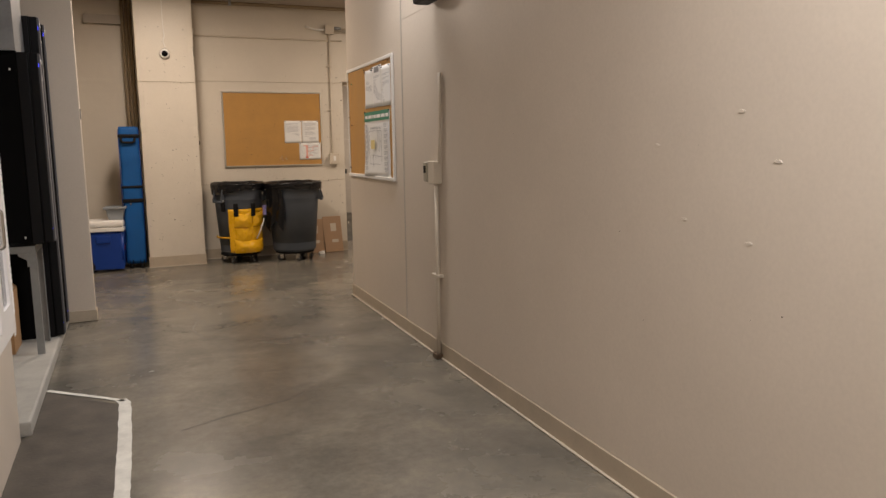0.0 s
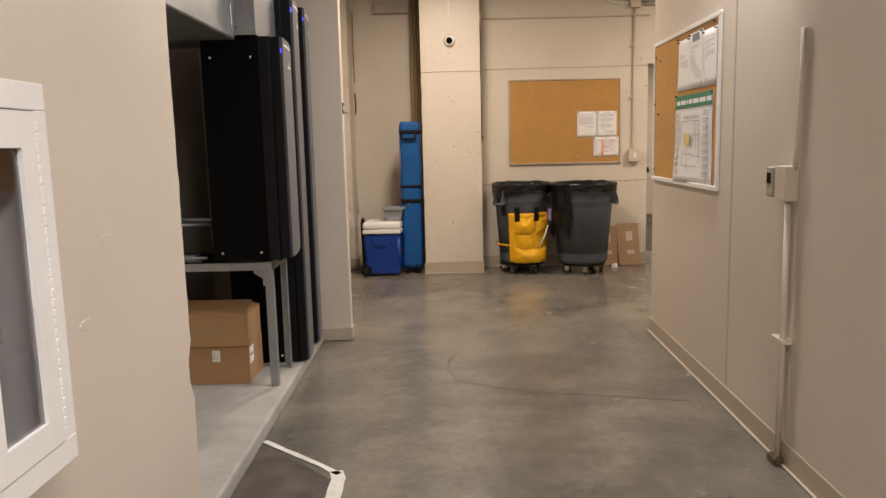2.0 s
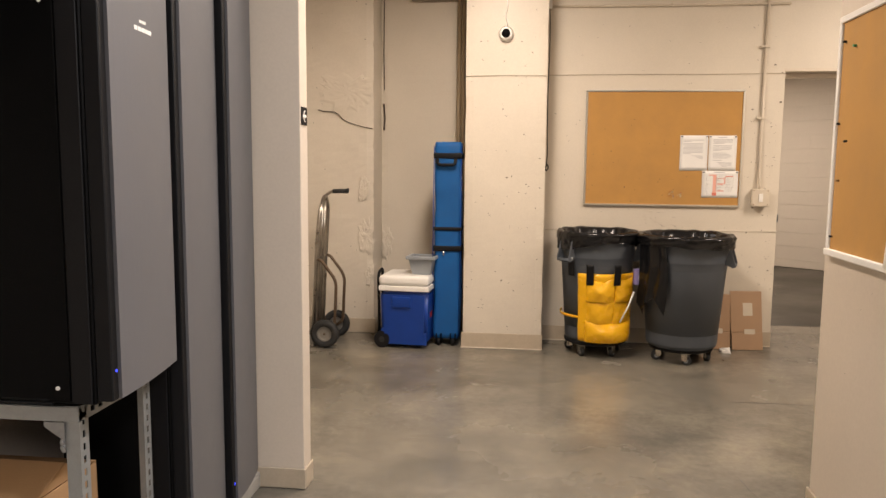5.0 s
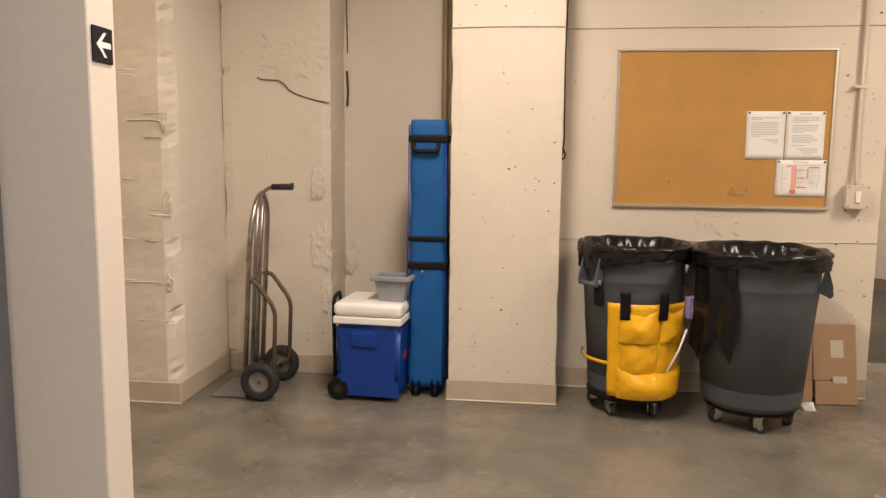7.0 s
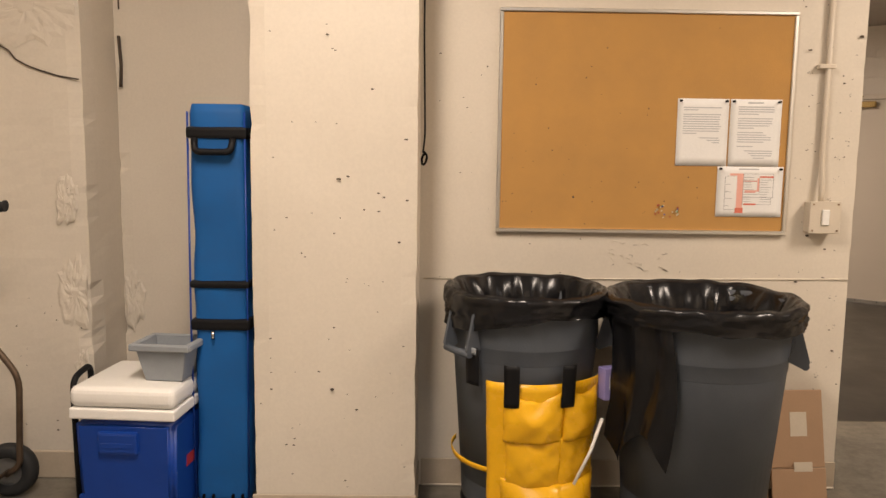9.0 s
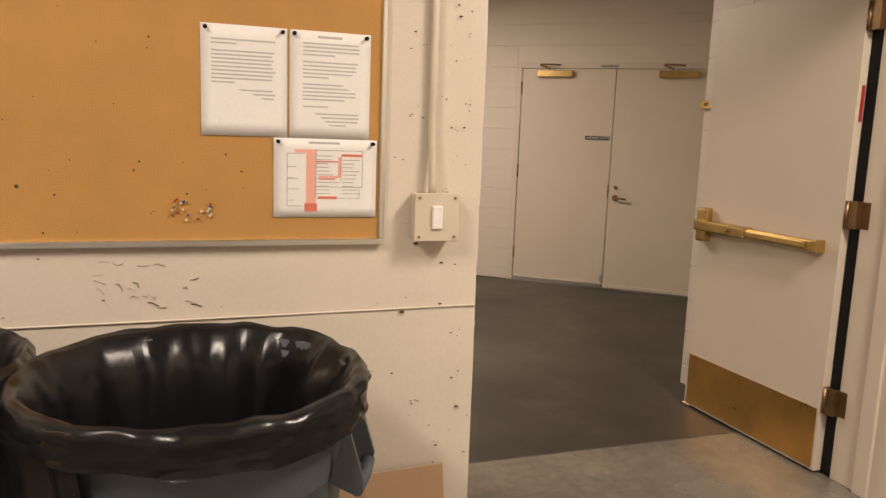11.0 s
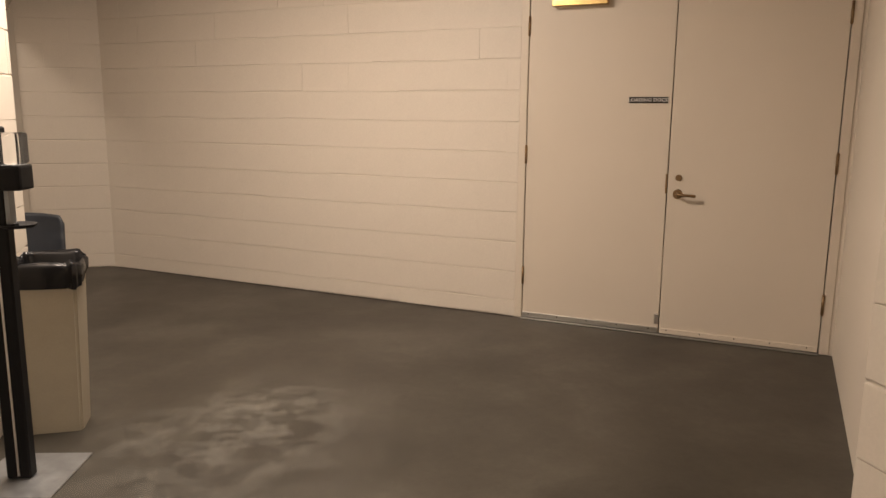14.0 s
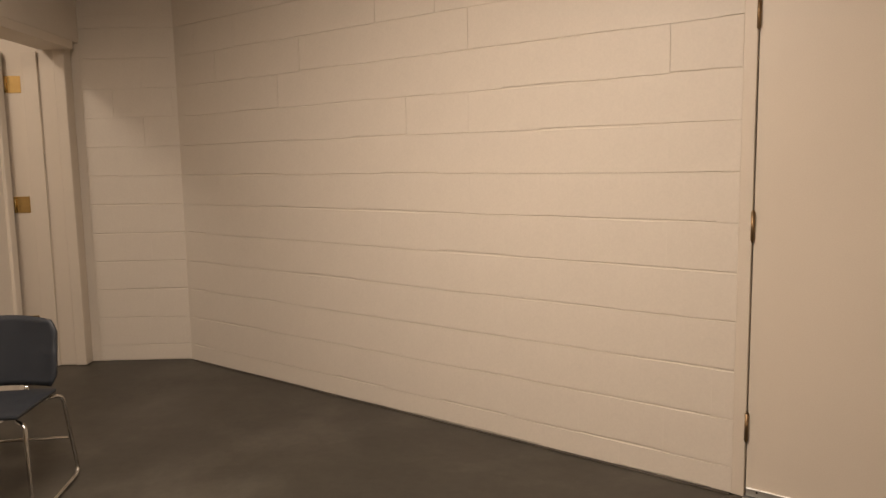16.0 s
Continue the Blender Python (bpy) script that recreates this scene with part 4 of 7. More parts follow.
blotch("trim_scuff", 2.95, 12.85, 1.0, 0.65, M_SCUFF, "pale scuffed patch on the coated floor", 2.0, rot=0.6)
blotch("trim_scuff", 3.25, 13.3, 0.7, 0.45, M_SCUFF, "pale scuffed patch on the coated floor", 4.0, z=0.001, rot=0.9)
blotch("trim_stain", -0.4, 8.55, 1.3, 0.55, M_STAIN, "brown stain on the polished floor", 5.0, rot=0.1)
blotch("trim_wear", 1.3, 8.5, 1.4, 0.6, M_PALE, "pale worn patch on the polished floor", 6.0, rot=-0.1)
blotch("trim_stain", 0.9, 4.9, 0.8, 1.5, M_STAIN, "brown stain on the polished floor", 7.0)
blotch("trim_wear", 0.6, 6.9, 1.2, 0.8, M_PALE, "pale worn patch on the polished floor", 8.0, z=0.001)

# ---------------------------------------------------------------- things of the hall


def caster(parent, x, y, turn):
    c = Matrix.Translation((x, y, 0)) @ Matrix.Rotation(turn, 4, "Z")
    bm = bmesh.new()
    for s in (-1, 1):
        box(bm, -0.02, s * 0.019 - 0.002, 0.028, 0.026, s * 0.019 + 0.002, 0.085, bev=0.001, m=c)
    box(bm, -0.024, -0.021, 0.082, 0.03, 0.021, 0.09, bev=0.001, m=c)
    fork = part("caster", bm, M_CHROME, parent, "steel swivel caster")
    bm = bmesh.new()
    cyl(bm, c @ Vector((-0.008, -0.015, 0.034)), c @ Vector((-0.008, 0.015, 0.034)), 0.034, n=20)
    w = part("wheel", bm, M_RUBBER, fork, "black rubber wheel")
    bm = bmesh.new()
    cyl(bm, c @ Vector((-0.008, -0.0165, 0.034)), c @ Vector((-0.008, 0.0165, 0.034)), 0.017, n=14)
    part("hub", bm, M_TOTE, fork, "grey wheel hub")


def waste_can(loc, rz, rt, top, label, skirt, seed, phase, puff=0.0, hturn=0.0):
    """A round plastic can on a caster dolly with a black liner folded over its rim."""
    e = thing("waste_can", loc, rz, label, "trash can", "waste cans by the wall")
    k = rt / 0.305
    lip = top - 0.015
    prof = [(0.0, 0.112), (0.225 * k, 0.112), (0.243 * k, 0.122), (0.250 * k, 0.15), (0.273 * k, lip - 0.245), (0.287 * k, lip - 0.238), (0.292 * k, lip - 0.226), (0.300 * k, lip - 0.03),
            (0.312 * k, lip - 0.026), (0.314 * k, lip - 0.004), (0.308 * k, lip), (0.303 * k, lip - 0.004), (0.296 * k, lip - 0.15), (0.246 * k, 0.13), (0.0, 0.125)]
    part("barrel", lathe(bmesh.new(), prof, 56), M_GREY, e)
    for s in (-1, 1):
        bm = bmesh.new()
        x0, x1 = 0.286 * k, 0.352 * k
        z1, z0 = lip - 0.05, lip - 0.20
        for y in (-0.075, 0.063):
            t = bmesh.new()
            poly = [(x0, z0 + 0.015), (x1 - 0.012, z0 - 0.01), (x1, z0 + 0.02), (x0 + 0.032, z1)]
            a = [t.verts.new((s * px, y, pz)) for px, pz in poly]
            b = [t.verts.new((s * px, y + 0.012, pz)) for px, pz in poly]
            t.faces.new(a)
            t.faces.new(b[::-1])
            for i in range(4):
                t.faces.new((a[i], b[i], b[(i + 1) % 4], a[(i + 1) % 4]))
            join(bm, t)
        tube(bm, [(s * (x1 - 0.014), -0.074, z0 + 0.004), (s * (x1 - 0.01), 0, z0 + 0.002), (s * (x1 - 0.014), 0.074, z0 + 0.004)], 0.014, n=8)
        part("handle", bm, M_GREY, e).matrix_basis = Matrix.Rotation(radians(hturn), 4, "Z")

    def wob(a, j):
        f = 1.0 if j > 3 else 0.6
        d = 0.002 * math.sin(9 * a + seed + j * 0.7) + (0.030 if 1 < j < 5 else 0.007) * noise.noise(Vector((math.cos(a) * 5 + seed, math.sin(a) * 5, j * 0.6))) + 0.0012 * math.sin(31 * a + j) + (0.004 * math.sin(17 * a + seed) + 0.045 * abs(noise.noise(Vector((a * 3.1 + seed, j * 0.35, seed)))) - 0.012 if 1 < j < 5 else 0) + (0.006 * noise.noise(Vector((math.cos(a) * 9, math.sin(a) * 9, j * 2.7 + seed))) if j > 6 else 0)
        z = 0.009 * noise.noise(Vector((math.cos(a) * 4, math.sin(a) * 4, seed + j * 0.4)))
        if j >= 7:
            z += skirt * (0.5 + 0.5 * math.sin(a * 2 + seed)) * (j - 6) / 7
        return d * f + ((0.006 + puff) if j > 4 else 0), z
    b = [(0.02, 0.30), (0.21 * k, 0.33), (0.235 * k, 0.42), (0.255 * k, 0.62), (0.27 * k, top - 0.09), (0.292 * k, top - 0.006), (0.312 * k, top + 0.008), (0.325 * k, top - 0.004),
         (0.330 * k, top - 0.017), (0.323 * k, top - 0.026), (0.329 * k, top - 0.034), (0.321 * k, top - 0.043), (0.327 * k, top - 0.051), (0.321 * k, top - 0.059), (0.324 * k, top - 0.070)]
    part("liner", lathe(bmesh.new(), b, 150, wob=wob), M_BAG, e, "black plastic liner folded over the rim", fix=False)
    dolly = part("dolly", lathe(bmesh.new(), [(0.0, 0.086), (0.215, 0.086), (0.235, 0.092), (0.238, 0.112), (0.228, 0.114), (0.0, 0.113)], 36), M_BLACKM, e, "black caster dolly")
    for i in range(5):
        a = 2 * math.pi * i / 5 + phase
        caster(dolly, 0.195 * math.cos(a), 0.195 * math.sin(a), a + 1.1 + i)
    return e


can_a = waste_can((1.168, 9.385, 0), 8, 0.286, 0.955, "grey round trash can with a yellow caddy apron", -0.055, 1.0, 0.1745, 0.0, 26)
can_b = waste_can((1.802, 9.255, 0), -14, 0.318, 0.950, "grey round trash can with a black liner, on casters", -0.015, 2.3, 1.186, 0.009, -8)

# loose tail of the liner hanging down the side of the second can
bm = bmesh.new()
rows = []
for j in range(15):
    v = j / 14
    row = []
    for i in range(13):
        u = i / 12
        a = math.radians(186 + 48 * u + 6 * math.sin(3 * v))
        r = 0.338 + 0.012 * math.sin(u * 15 + 2 * v) * (0.4 + v) + 0.012 * noise.noise(Vector((u * 5, v * 5, 3)))
        z = 0.93 - v * (0.50 + 0.07 * math.sin(u * 7)) + 0.01 * math.sin(u * 17)
        row.append(bm.verts.new((r * math.cos(a), r * math.sin(a), z)))
    rows.append(row)
for a, b in zip(rows, rows[1:]):
    for i in range(12):
        bm.faces.new((a[i], a[i + 1], b[i + 1], b[i])).smooth = True
t = part("liner_tail", bm, M_BAG, can_b, "loose tail of black liner", fix=False)
t.matrix_basis = Matrix.Rotation(radians(14), 4, "Z")

# yellow apron wrapped round the first can


def wrap(a0, a1, z0, z1, bulge=0.0, r0=0.262, taper=0.040, nx=26, nz=16, wav=0.004, seed=0.0, th=0.003, sag=0.0):
    """A sheet wrapped on the can between two headings and two heights, bulging in the middle."""
    bm = bmesh.new()
    layers = []
    for s in (0, 1):
        rr = []
        for j in range(nz + 1):
            v = j / nz
            row = []
            for i in range(nx + 1):
                u = i / nx
                z = z0 + (z1 - z0) * v - sag * math.sin(math.pi * u) * v
                a = math.radians(a0 + (a1 - a0) * u)
                r = r0 + taper * (z - 0.12) / 0.7 + bulge * math.sin(math.pi * u) ** 0.7 * math.sin(math.pi * min(1, v * 0.86 + 0.14)) ** 0.8
                r += wav * noise.noise(Vector((u * 4 + seed, v * 3, seed))) + wav * 0.5 * abs(noise.noise(Vector((u * 7 + v * 5, v * 2, seed + 3)))) - s * th
                row.append(bm.verts.new((r * math.cos(a), r * math.sin(a), z)))
            rr.append(row)
        layers.append(rr)
    for k, rr in enumerate(layers):
        for j in range(nz):
            for i in range(nx):
                q = (rr[j][i], rr[j][i + 1], rr[j + 1][i + 1], rr[j + 1][i])
                bm.faces.new(q if k == 0 else q[::-1]).smooth = True
    f, b = layers
    edge = [(0, i) for i in range(nx)] + [(j, nx) for j in range(nz)] + [(nz, nx - i) for i in range(nx)] + [(nz - j, 0) for j in range(nz)]
    for (j, i), (j2, i2) in zip(edge, edge[1:] + edge[:1]):
        bm.faces.new((f[j][i], b[j][i], b[j2][i2], f[j2][i2]))
    return bm


ap = part("apron", wrap(229, 326, 0.135, 0.655, 0.0, 0.268, wav=0.009, seed=2), M_YEL, can_a, "yellow vinyl caddy apron with pockets", fix=False)
part("pocket", wrap(242, 284, 0.44, 0.63, 0.028, 0.272, wav=0.008, seed=4, sag=0.035), M_YEL, ap, fix=False)
part("pocket", wrap(285, 322, 0.44, 0.635, 0.028, 0.272, wav=0.008, seed=6, sag=0.03), M_YEL, ap, fix=False)
part("pocket", wrap(244, 284, 0.27, 0.46, 0.016, 0.272, wav=0.008, seed=8, sag=0.02), M_YEL, ap, fix=False)
part("pocket", wrap(283, 320, 0.27, 0.46, 0.014, 0.272, wav=0.008, seed=9, sag=0.02), M_YEL, ap, fix=False)
part("pocket", wrap(240, 324, 0.13, 0.30, 0.05, 0.272, wav=0.010, seed=11, sag=0.02), M_YEL, ap, "large sagging lower pocket", fix=False)
for a in (243, 281):
    part("strap", wrap(a, a + 10, 0.57, 0.725, 0.0, 0.285, wav=0.002, nx=4, nz=8, seed=a), M_BLACKM, ap, "black strap tab", fix=False)
part("strap", wrap(213, 224, 0.63, 0.77, 0.0, 0.276, wav=0.002, nx=4, nz=8, seed=3), M_BLACKM, ap, "black strap with buckle", fix=False)
part("buckle", wrap(214, 223, 0.745, 0.77, 0.0, 0.283, wav=0.0, nx=4, nz=3), M_TOTE, ap, "grey strap buckle", fix=False)
part("belt", wrap(150, 231, 0.305, 0.325, 0.0, 0.2655, wav=0.001, nx=22, nz=2), M_YEL, ap, fix=False)
solid("paint_stick", T([(1.318, 9.070, 0.30), (1.378, 9.085, 0.42), (1.418, 9.105, 0.53)], 0.0065, n=6), M_WHITE, "white stick standing in the apron pocket", "stick")
e = thing("glove_carton", (1.462, 9.225, 0.565), 20, "lavender carton tucked in the yellow apron", "carton")
part("carton_body", B(-0.028, -0.025, 0, 0.028, 0.025, 0.118, bev=0.002), M_PURPLE, e)
part("label_patch", B(-0.010, -0.0265, 0.04, 0.010, -0.0252, 0.09), M_PAPER, e, "pale printed patch")


def flat_carton(loc, rz, lean, w, h, label, seed):
    """A flattened carton leaning on the wall with a lower flap, tape and a label."""
    e = thing("cardboard", loc, rz, label, "cardboard", "flattened cartons")
    m = Matrix.Rotation(radians(-lean), 4, "X")
    part("panel", B(0, -0.008, 0.14, w, 0, h, bev=0.002, m=m), M_BOX2, e)
    part("flap", B(0.004, -0.016, 0.0, w - 0.002, -0.006, 0.138, bev=0.002, m=m), M_BOX2, e)
    part("tape_patch", B(w * 0.40, -0.0095, h * 0.58, w * 0.70, -0.0082, h * 0.80, m=m), M_PIPE, e, "pale torn label")
    part("tape_patch", B(w * 0.42, -0.018, 0.125, w * 0.75, -0.0165, 0.165, m=m), M_PIPE, e, "pale tape strip")
    return e


flat_carton((2.265, 9.585, 0), 4, 12, 0.25, 0.47, "brown flattened carton leaning on the wall", 1)
e = flat_carton((2.02, 9.60, 0), 0, 10, 0.24, 0.44, "brown flattened carton behind the trash can", 2)
bm = bmesh.new()
bmesh.ops.create_icosphere(bm, subdivisions=2, radius=0.045)
for v in bm.verts:
    v.co *= 1 + 0.5 * noise.noise(v.co * 40)
    v.co.z = abs(v.co.z) * 0.8
solid("paper_scrap", bm, M_PAPER, "crumpled white paper scrap on the floor", "paper scrap", loc=(2.20, 9.50, 0))

# cooler on wheels
e = thing("cooler", (-0.318, 9.42, 0), -4, "blue plastic cooler with a white lid, on wheels", "cooler")
e.scale = (0.90, 0.90, 0.955)
t = bmesh.new()
bmesh.ops.create_cube(t, size=1.0)
for v in t.verts:
    top = v.co.z > 0
    v.co = Vector((v.co.x * (0.432 if top else 0.405), v.co.y * (0.42 if top else 0.395), 0.48 if top else 0.03))
bmesh.ops.bevel(t, geom=t.edges[:], offset=0.028, segments=4, affect="EDGES")
for f in t.faces:
    f.smooth = f.calc_area() < 0.02
part("body", t, M_NAVY, e)
bm = bmesh.new()
prism(bm, [(-0.205, 0.035), (0.203, 0.035), (0.203, 0.135), (0.10, 0.125), (0.02, 0.155), (-0.09, 0.155), (-0.15, 0.165), (-0.205, 0.165)], 0, 0.014,
      m=Matrix.Translation((0, -0.184, 0)) @ Matrix.Rotation(math.pi / 2, 4, "X"))
part("skirt", bm, M_NAVY, e)
bm = bmesh.new()
box(bm, -0.105, -0.226, 0.345, 0.065, -0.195, 0.435, bev=0.012, seg=2)
g = part("grip_frame", bm, M_NAVY, e)
part("recess", B(-0.085, -0.2285, 0.372, 0.045, -0.2262, 0.392, bev=0.001), M_NAVY, g, "shadowed grip recess")
part("lid_rim", B(-0.224, -0.220, 0.482, 0.224, 0.220, 0.526, bev=0.010, seg=3), M_WHITE, e, "white lid rim")
part("lid", B(-0.224, -0.220, 0.5275, 0.224, 0.220, 0.61, bev=0.038, seg=5), M_WHITE, e, "white plastic lid")
for y in (-0.17, 0.17):
    bm = bmesh.new()
    cyl(bm, (-0.20, y - 0.03, 0.07), (-0.20, y + 0.03, 0.07), 0.07, n=28)
    w = part("wheel", bm, M_BLACKM, e, "black plastic wheel")
    part("hub", C((-0.20, y - 0.034, 0.07), (-0.20, y + 0.034, 0.07), 0.026, n=16), M_RUBBER, w)
bm = bmesh.new()
tube(bm, [(-0.235, -0.14, 0.06), (-0.245, -0.14, 0.62), (-0.245, -0.02, 0.64), (-0.245, 0.0, 0.62), (-0.235, 0.0, 0.06)], 0.013, bend=0.05)
part("pull_handle", bm, M_BLACKM, e, "black pull handle")
part("sticker", B(0.2085, -0.08, 0.25, 0.2105, 0.02, 0.36), M_REDP, e, "red and white sticker")

# grey tote on the cooler
e = thing("plastic_tote", (-0.200, 9.38, 0.5825), -6, "small grey plastic tote on the cooler lid", "tote")
e.scale = (1.0, 1.0, 1.22)
bm = bmesh.new()
for (x0, y0, x1, y1) in ((-0.10, -0.085, 0.10, -0.079), (-0.10, 0.079, 0.10, 0.085), (-0.10, -0.079, -0.094, 0.079), (0.094, -0.079, 0.10, 0.079), (-0.10, -0.085, 0.10, 0.085)):
    z1 = 0.006 if (x1 - x0) > 0.15 and (y1 - y0) > 0.15 else 0.115
    t = bmesh.new()
    box(t, x0, y0, 0.001, x1, y1, z1, bev=0.002)
    for v in t.verts:
        v.co.x *= 0.72 + 0.28 * v.co.z / 0.115
        v.co.y *= 0.72 + 0.28 * v.co.z / 0.115
    join(bm, t)
part("tub", bm, M_TOTE, e)
bm = bmesh.new()
for (x0, y0, x1, y1) in ((-0.118, -0.10, 0.118, -0.079), (-0.118, 0.079, 0.118, 0.10), (-0.118, -0.079, -0.094, 0.079), (0.094, -0.079, 0.118, 0.079)):
    box(bm, x0, y0, 0.100, x1, y1, 0.122, bev=0.004)
part("rim", bm, M_TOTE, e)

# tall blue wheeled bag
e = thing("canopy_bag", (-0.015, 9.50, 0), 0, "tall blue nylon wheeled canopy bag against the pillar", "bag")
bm = bmesh.new()
rows = []
for j in range(45):
    v = j / 44
    z = 0.055 + 1.575 * v
    row = []
    for i in range(32):
        a = 2 * math.pi * i / 32
        cx, cy = math.cos(a), math.sin(a)
        px = math.copysign(abs(cx) ** 0.28, cx) * 0.107
        py = math.copysign(abs(cy) ** 0.28, cy) * 0.105
        sq = 1.0 if 0 < j < 44 else 0.93
        d = 0.007 * noise.noise(Vector((px * 9, py * 9, z * 4))) + 0.004 * noise.noise(Vector((px * 25, py * 25, z * 13)))
        row.append(bm.verts.new((px * sq + d * cx + 0.008 * math.sin(2.2 * v + 0.4), py * sq + d * cy, z)))
    rows.append(row)
for a, b in zip(rows, rows[1:]):
    for i in range(32):
        bm.faces.new((a[i], a[(i + 1) % 32], b[(i + 1) % 32], b[i])).smooth = True
bm.faces.new(rows[0][::-1])
bm.faces.new(rows[-1])
part("bag_body", bm, M_BLUE, e)
for z, h in ((1.50, 0.045), (0.93, 0.03), (0.765, 0.045)):
    part("strap", B(-0.108, -0.116, z, 0.122, 0.112, z + h, bev=0.012, seg=2), M_BLACKM, e, "black webbing strap")
part("grip", T([(-0.075, -0.112, 1.50), (-0.07, -0.132, 1.45), (0.065, -0.132, 1.45), (0.07, -0.112, 1.50)], 0.013, bend=0.03), M_BLACKM, e, "black carrying handle")
part("zip_pull", C((-0.02, -0.121, 0.765), (-0.02, -0.121, 0.735), 0.007, n=8), M_CHROME, e)
part("piping", T([(-0.105, -0.104, 0.07), (-0.107, -0.107, 0.8), (-0.102, -0.104, 1.6)], 0.004, n=6), M_NAVY, e)
part("piping", T([(0.103, -0.104, 0.07), (0.112, -0.107, 0.8), (0.112, -0.104, 1.6)], 0.004, n=6), M_NAVY, e)
for x in (-0.055, 0.06):
    bm = bmesh.new()
    cyl(bm, (x - 0.011, -0.10, 0.029), (x + 0.011, -0.10, 0.029), 0.029, n=20)
    w = part("wheel", bm, M_BLACKM, e, "small black wheel")
    part("bracket", B(x - 0.024, -0.115, 0.02, x - 0.014, -0.085, 0.10, bev=0.002), M_BLACK, w)
    part("bracket", B(x + 0.014, -0.115, 0.02, x + 0.024, -0.085, 0.10, bev=0.002), M_BLACK, w)
for x in (-0.06, 0.06):
    part("foot", B(x - 0.015, 0.05, 0, x + 0.015, 0.085, 0.06, bev=0.003), M_BLACK, e)

# hand truck; local x points to its wheels, y along the axle
e = thing("hand_truck", (-1.065, 9.23, 0), 1, "steel hand truck with black rubber tyres and toe plate", "hand truck")
bm = tube(bmesh.new(), [(0, 0, 0.045), (0.01, 0, 0.9), (0.02, 0.02, 1.10), (0.025, 0.15, 1.225), (0.02, 0.28, 1.10), (0.01, 0.30, 0.9), (0, 0.30, 0.045)], 0.0155, n=12, bend=0.12)
part("hoop_frame", bm, M_STEEL, e)
for y in (0.11, 0.19):
    part("centre_rail", T([(0.0, y, 0.045), (0.01, y, 0.9), (0.018, y, 1.16)], 0.0135, n=10), M_STEEL, e)
for z in (0.16, 0.70):
    part("crossbar", T([(0.003, 0.0, z), (0.003, 0.30, z)], 0.010, n=8), M_STEEL, e)
part("handle_stem", T([(0.022, 0.15, 1.19), (0.06, 0.15, 1.225), (0.10, 0.15, 1.235)], 0.012, bend=0.03), M_STEEL, e)
bm = bmesh.new()
cyl(bm, (0.085, 0.15, 1.233), (0.205, 0.15, 1.238), 0.017, n=14)
for i in range(6):
    cyl(bm, (0.095 + i * 0.019, 0.15, 1.2335), (0.104 + i * 0.019, 0.15, 1.234), 0.0192, n=14)
cyl(bm, (0.203, 0.15, 1.238), (0.211, 0.15, 1.238), 0.022, n=14)
part("grip", bm, M_RUBBER, e, "black rubber grip")
for y in (0.0, 0.30):
    part("strut", T([(0.012, y, 0.70), (0.05, y, 0.69), (0.175, y, 0.53), (0.175, y, 0.15), (0.12, y, 0.11)], 0.0125, n=10, bend=0.06), M_RUST, e, "brown worn steel strut")
part("axle", T([(0.11, -0.075, 0.113), (0.11, 0.375, 0.113)], 0.009, n=10), M_RUST, e)
for y in (-0.05, 0.35):
    bm = bmesh.new()
    prof = [(0.060, -0.026), (0.085, -0.036), (0.104, -0.03), (0.113, -0.012), (0.113, 0.012), (0.104, 0.03), (0.085, 0.036), (0.060, 0.026)]
    lathe(bm, prof, 36)
    bmesh.ops.transform(bm, matrix=Matrix.Translation((0.11, y, 0.113)) @ Matrix.Rotation(math.pi / 2, 4, "X"), verts=bm.verts[:])
    w = part("wheel", bm, M_RUBBER, e, "black pneumatic tyre")
    bm = bmesh.new()
    lathe(bm, [(0.0, -0.012), (0.025, -0.02), (0.05, -0.008), (0.064, -0.026), (0.064, 0.026), (0.05, 0.008), (0.025, 0.02), (0.0, 0.012)], 28)
    bmesh.ops.transform(bm, matrix=Matrix.Translation((0.11, y, 0.113)) @ Matrix.Rotation(math.pi / 2, 4, "X"), verts=bm.verts[:])
    part("rim", bm, M_SILL, w, "dusty steel rim")
part("toe_plate", B(-0.20, -0.03, 0.003, 0.015, 0.33, 0.012, bev=0.002), M_GALV, e)
part("toe_plate", B(0.002, -0.03, 0.012, 0.015, 0.33, 0.14, bev=0.002), M_GALV, e)

for ch in e.children:
    if ch.name.split(".")[0] in ("hoop_frame", "centre_rail", "crossbar", "handle_stem", "grip", "strut"):
        for v in ch.data.vertices:
            v.co.x += 0.045 * max(0.0, v.co.z - 0.11)

# red hand truck standing in the side bay
e = thing("hand_truck", (-2.40, 9.36, 0), 3, "red painted steel hand truck with a wide toe plate", "hand truck")
for x in (-0.19, 0.19):
    part("upright", T([(x, -0.02, 0.03), (x, 0.02, 0.7), (x, 0.06, 1.31)], 0.013, n=10), M_RED, e)
part("side_plate", B(-0.215, -0.02, 0.03, -0.135, 0.02, 1.28, bev=0.004), M_RED, e)
for z in (0.40, 0.72, 1.02, 1.28, 1.31):
    part("crossbar", T([(-0.19, -0.02 + 0.06 * z, z), (0.21, -0.02 + 0.06 * z, z)], 0.009, n=8), M_RED, e)
for z in (0.61, 0.635):
    part("strap_rod", T([(-0.13, -0.01, z), (0.20, 0.0, z)], 0.005, n=6), M_RED, e)
part("clip", B(-0.13, -0.035, 0.55, -0.06, 0.01, 0.68, bev=0.006), M_SLOT, e, "grey steel clip")
part("toe_plate", B(-0.25, -0.24, 0.002, 0.23, 0.0, 0.012, bev=0.002), M_RED, e)
